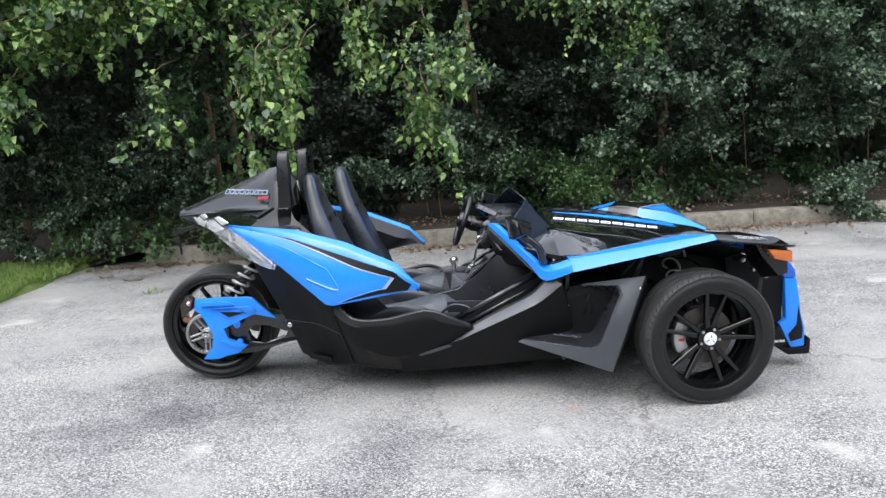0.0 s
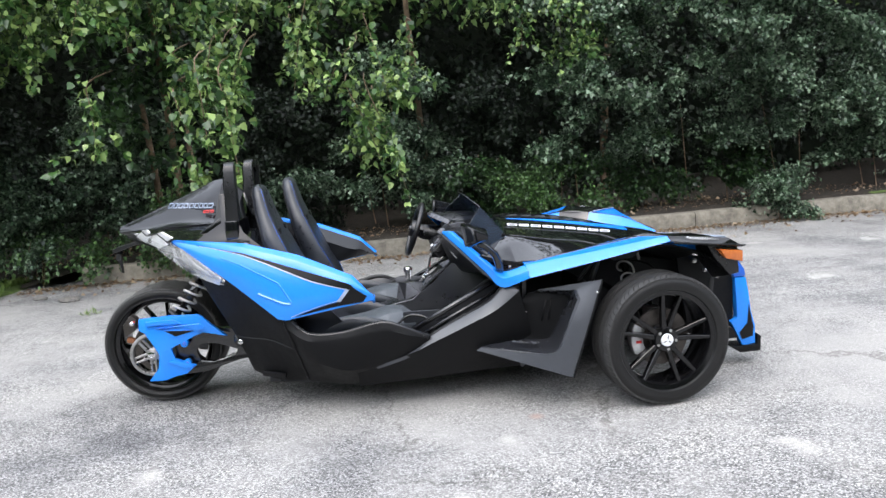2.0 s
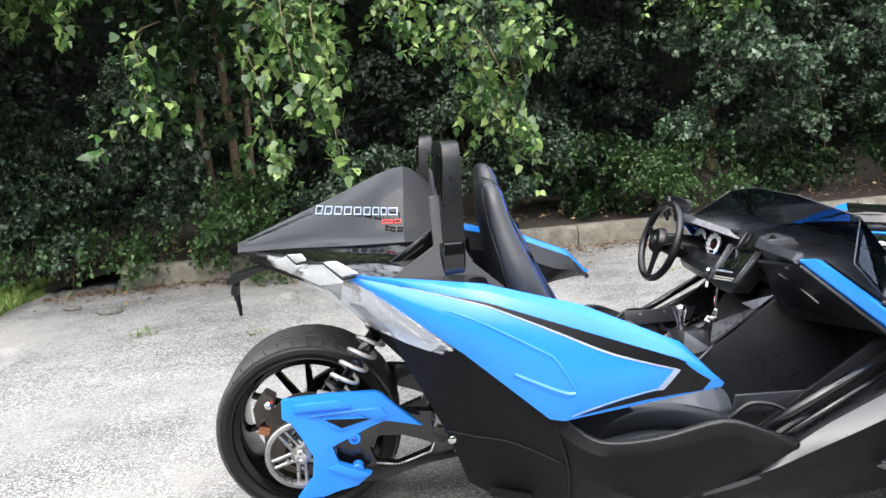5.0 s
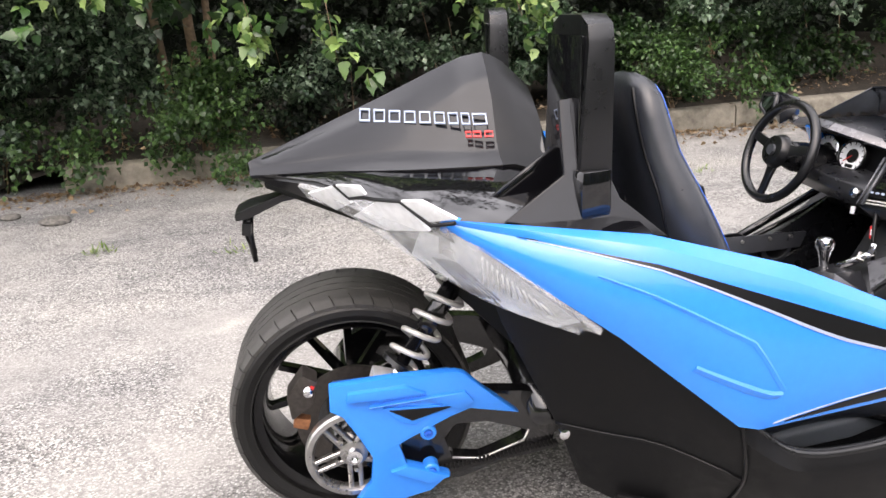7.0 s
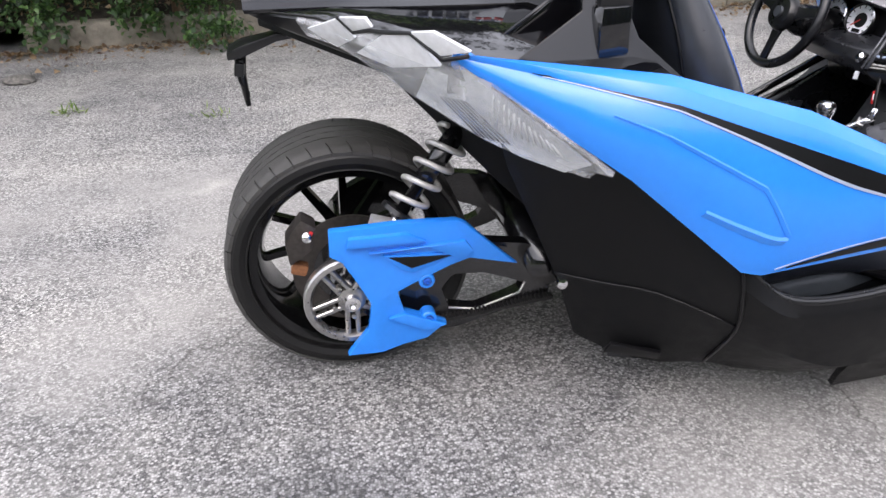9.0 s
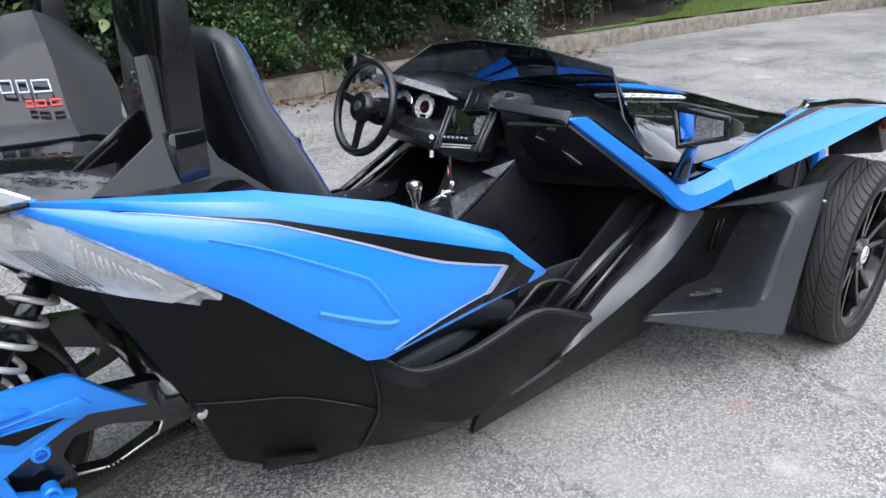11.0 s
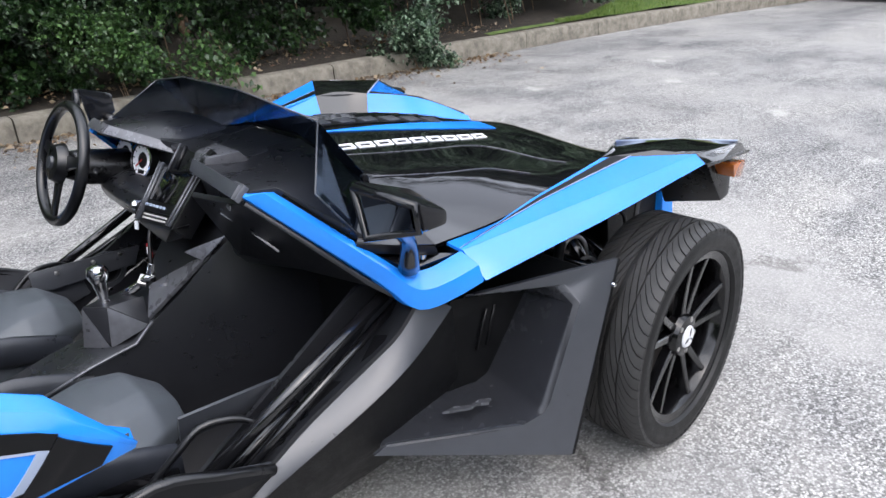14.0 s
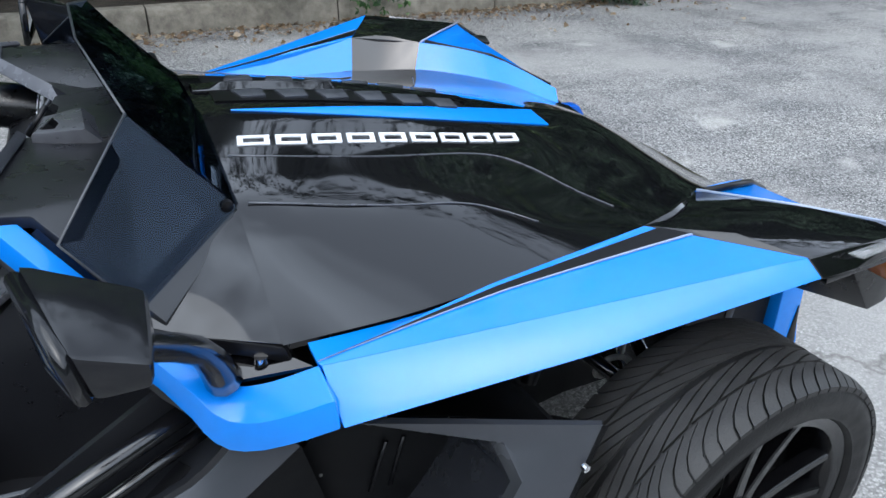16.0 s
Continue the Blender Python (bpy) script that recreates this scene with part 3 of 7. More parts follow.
SHRUBS = [
    (-6.6, 5.8, 1.5, 1.3, 3.4), (-4.9, 5.5, 1.3, 1.2, 2.6), (-3.2, 5.9, 1.2, 1.0, 2.2), (-1.4, 6.1, 1.1, 1.0, 2.0),
    (0.3, 6.2, 1.2, 1.0, 2.3), (1.6, 5.9, 0.9, 0.9, 1.8), (2.9, 5.7, 1.2, 1.1, 3.1), (4.4, 5.6, 1.4, 1.2, 3.9),
    (-5.8, 5.2, 1.0, 0.7, 1.6), (-4.5, 5.3, 0.9, 0.6, 1.3), (-3.3, 5.35, 0.8, 0.55, 1.15), (-1.1, 5.5, 0.8, 0.5, 1.0), (0.9, 5.6, 0.8, 0.5, 0.9),
     (2.4, 5.5, 0.8, 0.45, 0.95), (3.6, 5.6, 0.8, 0.45, 1.0), (4.8, 5.6, 0.8, 0.45, 1.0), (1.5, 5.35, 0.7, 0.45, 0.9), (6.9, 5.5, 1.0, 0.6, 1.7),
    (6.1, 5.9, 1.6, 1.2, 4.3), (7.7, 5.5, 0.9, 0.6, 1.9), (8.9, 5.9, 1.0, 0.7, 2.2), (8.0, 6.6, 1.5, 1.2, 3.6), (10.2, 7.0, 1.7, 1.3, 3.6), (12.8, 7.0, 1.8, 1.4, 4.0), (15.8, 6.6, 2.0, 1.5, 4.2), (19.5, 6.0, 2.2, 1.6, 4.4),
]
for i, (x, y, wx, wy, h) in enumerate(SHRUBS):
    far = x > 9
    # Low shrubs and some of the rear ones get leaf colours darkened for shade.
    shrub(x, y, 0.22, wx, wy, h, int(360 * wx * h / 3), 36 if not far else 26, 0.064 if not far else 0.09, LEAF_PAINTED_HALF_SHADE if h < 1.05 and x > 1 else LEAF_BUSH if x > 2 or h < 1.7 else LEAF_PAINTED_SHADE if i % 2 else LEAF_BUSH,
          "tall honeysuckle bush with small grey-green leaves" if x > 2 else "shaded dark green bush behind the kerb", lean=(1.15 if h > 2.7 and x > 2 else 0.5 if h > 2 else 0.1))

shrub(-2.25, 4.45, 0.03, 0.46, 0.48, 0.85, 90, 36, 0.055, LEAF_VINE, "green bush spilling over the kerb onto the asphalt", stems=3)
shrub(1.90, 4.66, 0.03, 0.30, 0.24, 0.72, 75, 36, 0.045, LEAF_VINE, "dense green creeper mound over the kerb", stems=3)
shrub(5.20, 4.62, 0.03, 0.26, 0.34, 0.80, 45, 34, 0.055, LEAF_BUSH, "grey-green bush hanging over the kerb", stems=3)
shrub(-4.15, 4.95, 0.06, 0.60, 0.40, 1.0, 80, 34, 0.06, LEAF_BUSH, "grey-green bush at the end of the kerb", stems=3)


def back_woods():
    """The thicket behind the hedge: leaves too many and too far in to count, near-black to paint the deep shade."""
    got = []
    for i in range(3400):
        x = rng.uniform(-11, 24)
        y = 7.2 + rng.random() * 1.6 - (0.0 if x < 9 else 0.3)
        z = 0.3 + 6.6 * rng.random() ** 0.9 if i % 4 else 6.0 + 5.0 * rng.random()
        c = np.array([x, y, z])
        got.append(spray(c, c + np.array([rng.normal() * 0.3, -0.35, -0.25]), 34, 0.12, 0.16, 0.3))
    leaf_mesh("thicket", *gather(got), LEAF_PAINTED_SHADE, None, "deep shaded thicket behind the hedge")


back_woods()


# Backdrop sheet whose near-black colour stands for the shade behind the hedge.
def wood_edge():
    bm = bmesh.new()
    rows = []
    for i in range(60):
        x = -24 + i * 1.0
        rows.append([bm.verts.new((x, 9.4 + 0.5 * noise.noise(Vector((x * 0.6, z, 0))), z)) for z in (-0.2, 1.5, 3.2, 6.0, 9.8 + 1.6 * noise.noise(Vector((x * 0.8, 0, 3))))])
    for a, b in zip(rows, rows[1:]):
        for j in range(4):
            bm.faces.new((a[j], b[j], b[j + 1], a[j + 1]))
    part("backdrop", bm, WOOD_PAINTED_SHADE, None, "wood backdrop behind the hedge, its shade painted near-black", "backdrop", "structure")


wood_edge()


def unseen_wood():
    """An unseen wood behind the camera, added to close the yard and darken what the car's sides reflect."""
    bm = bmesh.new()
    rows = []
    for i in range(70):
        a = radians(200 + 140 * i / 69)
        r = 24 + 2.5 * noise.noise(Vector((i * 0.3, 0, 8)))
        top = 9.0 + 2.4 * noise.noise(Vector((i * 0.45, 2, 3))) + 1.0 * noise.noise(Vector((i * 1.7, 5, 3)))
        rows.append([bm.verts.new((r * math.cos(a) + 0.8 * noise.noise(Vector((i, z, 1))), r * math.sin(a), z * top)) for z in (-0.03, 0.2, 0.5, 0.8, 1.0)])
    for a, b in zip(rows, rows[1:]):
        for j in range(4):
            bm.faces.new((a[j], a[j + 1], b[j + 1], b[j]))
    part("backdrop", bm, UNSEEN_WOOD, None, "unseen dark wood behind the camera, added to darken reflections", "backdrop", "structure")


unseen_wood()


def tree(trunks, tips, label, reach, span=(-1, 1), high=120, front=4.1, fill=0, inside=(0, 0)):
    thing = empty("tree", (0, 0, 0), None, label=label, category="tree", group="overhanging trees")
    for bx, by, tx, ty, r in trunks:
        part("trunk", tube_bm([(bx, by, 0.05), (lerp((bx, by, 0), (tx, ty, 0), 0.3)[0], by, 1.2), (tx, ty, 4.6)], [r, r * 0.8, r * 0.4], 9, smooth=5), BARK, thing, "slim brown trunk")
    bm = bmesh.new()
    got = []
    for (sx, sy, sz), (ex, ey, ez), n in tips:
        mid = lerp((sx, sy, sz), (ex, ey, ez), 0.5)
        tube_bm([(sx, sy + 0.8, sz + 0.2), (sx, sy, sz), (mid[0], mid[1], mid[2] + 0.1), (ex, ey, ez)], [0.009, 0.006, 0.004, 0.0015], 5, bm, smooth=3)
        got.append(spray((sx, sy, sz), (ex, ey, ez), int(n * 1.9), reach * 0.84, 0.066, 0.42))
        for k in range(3):
            t = 0.15 + 0.7 * rng.random()
            q = np.array(lerp((sx, sy, sz), (ex, ey, ez), t))
            w = q + np.array([rng.normal() * 0.22, rng.normal() * 0.2 - 0.05, -0.22 - 0.2 * rng.random()])
            got.append(spray(q, w, int(n * 0.7), reach * 0.84, 0.05, 0.45))
    # Upper leaves mostly out of view, added to shade the hedge's interior.
    for k in range(high):
        x, z = rng.uniform(*span), 3.3 + 3.6 * rng.random()
        y = rng.uniform(front + 0.45 * (z - 3.3), 7.8)
        c = np.array([x, y, z])
        got.append(spray(c, c + np.array([rng.normal() * 0.4, -0.3, -0.3]), 40, reach * 1.25, 0.16, 0.5))
    part("twig", bm, BARK, thing, kind="stuff")
    broad_leaf_mesh("crown", *gather(got), LEAF_TREE, thing)
    # Inner leaves take the darker colour, painting the shade within the crown.
    inner = []
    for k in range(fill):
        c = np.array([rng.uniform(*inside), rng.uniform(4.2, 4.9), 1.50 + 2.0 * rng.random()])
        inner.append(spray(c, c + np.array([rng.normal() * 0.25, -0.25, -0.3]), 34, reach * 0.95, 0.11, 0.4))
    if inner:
        broad_leaf_mesh("inner_crown", *gather(inner), LEAF_PAINTED_HALF_SHADE, thing)
    return thing


def canopy(x0, x1, y0, y1, low, count, n):
    """Hanging twigs over a stretch of plan: start high, hang to the lower outline low(x)."""
    out = []
    for i in range(count):
        x = rng.uniform(x0, x1)
        y = rng.uniform(y0, y1)
        bottom = low(x) + (y - y0) * 0.15 + 1.9 * rng.random() ** 1.2
        ln = 0.5 + 0.7 * rng.random()
        out.append(((x + rng.normal() * 0.2, y + 0.35, bottom + ln), (x, y, bottom), n))
    return out


def low_west(x):
    return 2.30 + 0.15 * math.sin(x * 6.1) - 0.95 * math.exp(-((x + 1.72) / 0.42) ** 2) - 0.75 * math.exp(-((x + 4.15) / 0.35) ** 2)


def low_mid(x):
    return 1.15 + 1.1 * abs(x + 0.1)


tree([(-2.66, 5.15, -2.75, 4.6, 0.05), (-2.40, 5.0, -2.35, 4.4, 0.055), (-2.30, 5.1, -2.1, 4.8, 0.04)],
     canopy(-5.2, -1.35, 2.9, 4.2, low_west, 74, 44) + canopy(-5.0, -2.6, 2.7, 3.6, low_west, 26, 46) + [((-1.9, 3.3, 2.1), (-1.68, 3.0, 1.12), 34), ((-1.5, 3.3, 2.3), (-1.3, 3.0, 1.5), 34), ((-1.35, 2.8, 2.2), (-1.21, 2.5, 1.02), 26), ((-1.55, 2.8, 2.3), (-1.47, 2.55, 1.42), 14), ((-2.7, 3.3, 2.2), (-2.6, 3.0, 1.45), 34)],
     "mulberry tree with bright drooping leaves over the asphalt", 0.108, (-4.8, -0.9), 170, 5.6, 60, (-3.0, -1.8))
tree([(0.9, 6.4, 0.5, 4.6, 0.06)],
     canopy(-0.75, 0.65, 3.0, 4.2, low_mid, 15, 38) + [((0.0, 3.5, 2.0), (0.35, 3.2, 0.78), 44), ((-0.2, 3.5, 2.0), (0.15, 3.25, 1.0), 40)],
     "mulberry tree whose branch hangs low over the asphalt", 0.104, (-0.8, 2.0), 110, 5.6)
tree([(-6.2, 6.8, -6.0, 5.4, 0.08)], canopy(-8.5, -4.9, 3.6, 5.6, low_west, 60, 36), "leafy tree over the rough grass", 0.115, (-9, -4.6), 160, 5.6)
tree([(3.9, 7.6, 3.8, 6.4, 0.08)], canopy(0.9, 2.7, 4.0, 5.0, lambda x: 2.45 + 0.35 * math.sin(x * 2), 30, 40), "tall tree above the honeysuckle", 0.080, (1.6, 9.0), 240, 6.0)


def creeper(x, y, top, width, n, label):
    """A creeper that spills over the kerb onto the asphalt."""
    thing = empty("creeper", (0, 0, 0), None, label=label, category="creeper", group="creepers on the kerb")
    got = []
    for i in range(n):
        a = x + rng.normal() * width
        s = (a, y + 0.5 + 0.2 * rng.random(), top * (0.5 + 0.5 * rng.random()))
        e = (a + rng.normal() * 0.1, y - 0.05 - 0.22 * rng.random(), 0.06 + 0.25 * rng.random())
        got.append(spray(s, e, 44, 0.06, 0.06, 0.4))
    part("stem", tube_bm([(x, y + 0.6, 0.15), (x, y + 0.35, top * 0.8), (x + 0.05, y - 0.05, 0.15)], 0.005, 5, smooth=3), BARK, thing)
    leaf_mesh("foliage", *gather(got), LEAF_VINE, thing)


for x, top, w, n in ((-3.5, 0.5, 0.25, 10), (-2.6, 0.8, 0.22, 14), (2.9, 0.8, 0.16, 12), (-4.2, 0.7, 0.4, 16)):
    creeper(x, EDGE_Y, top, w, n, "green creeper spilling over the concrete kerb")


def litter():
    n = 2600
    x = rng.uniform(-4.2, 6.5, n)
    d = rng.exponential(0.16, n)
    b = np.stack([x, EDGE_Y - 0.02 - d, np.full(n, 0.006) + 0.02 * rng.random(n)], 1)
    k = 1500
    b2 = np.stack([rng.uniform(-5, 7, k), EDGE_Y + 0.2 + rng.random(k) * 1.0, KERB_H + 0.03 + 0.06 * rng.random(k)], 1)
    b = np.concatenate([b, b2])
    w = rng.normal(size=(len(b), 3)) * np.array([1, 1, 0.15])
    leaf_mesh("leaf_litter", b, w, 0.02 + 0.05 * rng.random(len(b)) ** 2, LITTER, None, "dead brown leaves along the kerb", category="leaf litter")


litter()


def grass(name, count, where, label, size=0.07):
    b = where(count)
    w = rng.normal(size=(count, 3)) * 0.35 + np.array([0, 0, 1.0])
    leaf_mesh(name, b, w, size * (0.5 + rng.random(count)), GRASS, None, label, wide=0.06, fold=0.02, category="grass")


def west_grass(n):
    y = rng.uniform(1.4, 5.2, n)
    x = -4.36 - rng.random(n) ** 1.4 * 3.0 + 0.08 * np.sin(y * 5)
    return np.stack([x, y, np.full(n, 0.035)], 1)


def east_grass(n):
    x = rng.uniform(8.0, 22, n)
    base = np.array([kerb_line(q) for q in x])
    d = 0.18 + rng.random(n) * np.minimum(2.2, np.maximum(0.12, (x - 8.4) * 0.45))
    return np.stack([x, base + d, KERB_H + 0.07 * d], 1)


grass("rough_grass", 26000, west_grass, "rough green grass with weeds")
grass("verge_grass", 30000, east_grass, "mown green grass on the verge", 0.05)


def tuft(x, y, n, r, label):
    b = np.stack([x + rng.normal(size=n) * r, y + rng.normal(size=n) * r, np.zeros(n)], 1)
    w = rng.normal(size=(n, 3)) * 0.6 + np.array([0, 0, 0.8])
    leaf_mesh("grass_tuft", b, w, 0.05 * (0.5 + rng.random(n)), GRASS, None, label, wide=0.07, fold=0.02, category="grass tuft")


tuft(-2.83, 2.84, 60, 0.045, "small grass tuft in the asphalt")
tuft(-1.95, 2.55, 40, 0.06, "thin weeds in a crack of the asphalt")
tuft(1.4, 3.2, 30, 0.06, "thin weeds in a crack of the asphalt")


def stone(x, y, r, label):
    bm = bmesh.new()
    bmesh.ops.create_icosphere(bm, subdivisions=3, radius=r)
    for v in bm.verts:
        v.co *= 1 + 0.25 * noise.noise(v.co / r * 1.3)
        v.co.z = max(v.co.z * 0.42, -0.25 * r)
        v.co.x *= 1.35
    bm.transform(Matrix.Translation((x, y, 0.2 * r)))
    part("stone", bm, soil_material("grey_stone", (0.09, 0.085, 0.08), (0.2, 0.19, 0.17), 40), None, label, "stone", "", "")


stone(-3.34, 3.68, 0.085, "dark flat broken stone on the asphalt")
stone(-3.75, 3.95, 0.06, "small dark stone beside the grass")


def trailer():
    t = empty("trailer", (0, 0, 0), None, label="dark enclosed trailer with a pale metal corner post", category="trailer")
    part("body", box_bm((16.2, 2.75, 1.55), (3.2, 1.9, 2.3), (0, 0, 3), 0.03), STRIPE, t)
    part("corner_post", box_bm((14.60, 3.66, 1.55), (0.06, 0.06, 2.3), (0, 0, 3), 0.01), STEEL, t, "pale metal corner post")
    part("corner_post", box_bm((14.66, 1.82, 1.55), (0.06, 0.06, 2.3), (0, 0, 3), 0.01), STEEL, t, "pale metal corner post")
    part("bumper", box_bm((14.62, 2.75, 0.42), (0.10, 1.8, 0.14), (0, 0, 3), 0.02), TUB, t)
    for y in (1.9, 3.6):
        part("wheel", lathe_bm([(0.2, -0.1), (0.34, -0.1), (0.34, 0.1), (0.2, 0.1)], 32, (16.4, y, 0.34), closed=True), RUBBER, t)


trailer()

# ---- the three-wheeled roadster ----
car = empty("roadster", (0, 0, 0), None, label="low open blue and black three-wheeled roadster with two bucket seats", category="car")
NEAR, FAR = -1, 1


def P(s, *pts):
    """Points given as (x, outward, z), on the side s."""
    return [(x, s * o, z) for x, o, z in pts]


def pick(rows, t):
    """The point at t (0 to 1) along a polyline whose points carry their own t."""
    for (a, p), (b, q) in zip(rows, rows[1:]):
        if t <= b:
            return lerp(p, q, (t - a) / (b - a))
    return rows[-1][1]


def curve_at(rows, t):
    """The same on a smooth curve."""
    n = len(rows)
    for i in range(n - 1):
        if t <= rows[i + 1][0] or i == n - 2:
            p0, p1, p2, p3 = (Vector(rows[k][1]) for k in (max(i - 1, 0), i, i + 1, min(i + 2, n - 1)))
            u = (t - rows[i][0]) / (rows[i + 1][0] - rows[i][0])
            return 0.5 * (2 * p1 + (p2 - p0) * u + (2 * p0 - 5 * p1 + 4 * p2 - p3) * u * u + (3 * p1 - p0 - 3 * p2 + p3) * u ** 3)


# -- wheels --


def tread_bm(r, w, pitches, slant, worn=False):
    """Directional tread: curved blocks with open grooves between them, round the y axis."""
    bm = bmesh.new()
    lanes = ((0.06, 0.44, 0.10, 0.92), (0.49, 0.98, 0.06, 0.52), (0.49, 0.98, 0.58, 0.98))
    if worn:
        lanes = ((0.015, 0.30, 0.0, 1.0), (0.33, 0.60, 0.0, 1.0), (0.60, 0.98, 0.03, 0.97))
    for i in range(pitches):
        for side in (-1, 1):
            for k, (v0, v1, e0, e1) in enumerate(lanes):
                ring = []
                for edge in (e0, e1):
                    row = []
                    for j in range(5):
                        v = v0 + (v1 - v0) * j / 4
                        u = i + edge + slant * (1 - (1 - v) ** 2 if not worn else v) + (0.5 if side > 0 else 0)
                        a = u / pitches * 2 * math.pi
                        drop = 0.16 * max(0, v - 0.72) ** 2
                        row.append((a, side * v * w / 2 * 0.98, r - drop))
                    ring.append(row)
                tops = [[bm.verts.new((q * math.cos(a), y, q * math.sin(a))) for a, y, q in row] for row in ring]
                lows = [[bm.verts.new(((q - 0.009) * math.cos(a), y, (q - 0.009) * math.sin(a))) for a, y, q in row] for row in ring]
                for j in range(4):
                    bm.faces.new((tops[0][j], tops[0][j + 1], tops[1][j + 1], tops[1][j]))
                    for m in (0, 1):
                        bm.faces.new((tops[m][j], tops[m][j + 1], lows[m][j + 1], lows[m][j]))
                for j in (0, 4):
                    bm.faces.new((tops[0][j], tops[1][j], lows[1][j], lows[0][j]))
    bmesh.ops.recalc_face_normals(bm, faces=bm.faces)
    return bm


def tyre_profile(r, rr, w):
    """The section of a low tyre: bead, sidewall, shoulder, floor of the tread, and back."""
    h = w / 2
    half = [(rr, h * 0.80), (rr + 0.004, h * 0.90), (rr + (r - rr) * 0.10, h * 0.955), (rr + (r - rr) * 0.16, h * 0.945), (rr + (r - rr) * 0.4, h * 1.0), (rr + (r - rr) * 0.62, h * 0.985),
            (rr + (r - rr) * 0.66, h * 0.965), (rr + (r - rr) * 0.82, h * 0.93), (r - 0.013, h * 0.86), (r - 0.008, h * 0.72), (r - 0.006, 0.02)]
    return [(a, -b) for a, b in half] + [(a, b) for a, b in half[::-1]]


def spoke_bm(r0, r1, w0, w1, y0, y1, t, twist=0.0):
    """One spoke along +x in the wheel's plane, dished from y0 at the hub to y1 at the rim."""
    rings = []
    for k in range(6):
        u = k / 5
        r = r0 + (r1 - r0) * u
        y = y0 + (y1 - y0) * u ** 1.8
        w = w0 + (w1 - w0) * u
        q = twist * u
        rings.append([(r, y, q - w), (r, y, q + w), (r, y + t, q + w * 1.25), (r, y + t, q - w * 1.25)])
    return bevelled(loft_bm(rings), 0.0025, 1, 30)


def alloy_wheel(x, y, z, out, r, rr, w, spokes, parent, label, pitches, front):
    """A wheel at the hub (x, y, z); out: the side to which its face looks."""
    wheel = part("wheel", lathe_bm([(rr - 0.002, -w * 0.42), (rr + 0.008, -w * 0.43), (rr + 0.008, -w * 0.40), (rr - 0.012, -w * 0.33), (rr - 0.02, 0), (rr - 0.012, w * 0.36), (rr + 0.006, w * 0.42), (rr + 0.006, w * 0.435), (rr - 0.006, w * 0.43),
                                      (rr - 0.022, w * 0.36), (rr - 0.032, 0), (rr - 0.024, -w * 0.33), (rr - 0.016, -w * 0.40)], 72, closed=True), RIM, parent, label)
    wheel.matrix_basis = pose(x, y, z, 0, 0, (0 if out < 0 else 180) + (4 if front else 0)) @ pose(0, 0, 0, 0, 9, 0)
    part("tyre", lathe_bm(tyre_profile(r, rr + 0.004, w), 96, closed=True), RUBBER, wheel, "black low-profile tyre with worn directional tread")
    part("tread", tread_bm(r, w, pitches, 4.4 if front else -0.6, not front), TREAD if front else TREAD_WORN, wheel, kind="stuff")
    face = -w * 0.30 if front else w * 0.10
    for i in range(spokes):
        pairing = (6 if i % 2 else -6) if front else 0
        b = spoke_bm(0.045, rr - 0.010, 0.0125, 0.0085, face, face - 0.018, 0.028)
        b.transform(Matrix.Rotation(radians(360 / spokes * i + pairing), 4, "Y"))
        part("spoke", b, RIM, wheel)
    part("hub", lathe_bm([(0.062, face + 0.03), (0.066, face + 0.005), (0.058, face - 0.012), (0.034, face - 0.016), (0.034, face + 0.03)], 36, closed=True), RIM, wheel)
    if front:
        part("hub_cap", lathe_bm([(0.0325, face), (0.0325, face - 0.018), (0.029, face - 0.022), (0.002, face - 0.023)], 36), WHITE, wheel, "white hub cap with a dark mark")
        for i in range(3):
            a = math.radians(90 + 120 * i)
            q = [(math.cos(a + d) * m, face - 0.0235, math.sin(a + d) * m) for d, m in ((-0.2, 0.014), (0, 0.028), (0.2, 0.014), (0, 0.003))]
            part("cap_mark", prism(q, (0.001, -0.001), 0), STRIPE, wheel)
        for i in range(5):
            a = 2 * math.pi * i / 5
            part("wheel_nut", lathe_bm([(0.0085, face), (0.0085, face - 0.014), (0.003, face - 0.016)], 6, (math.cos(a) * 0.049, 0, math.sin(a) * 0.049)), STEEL, wheel)
    return wheel


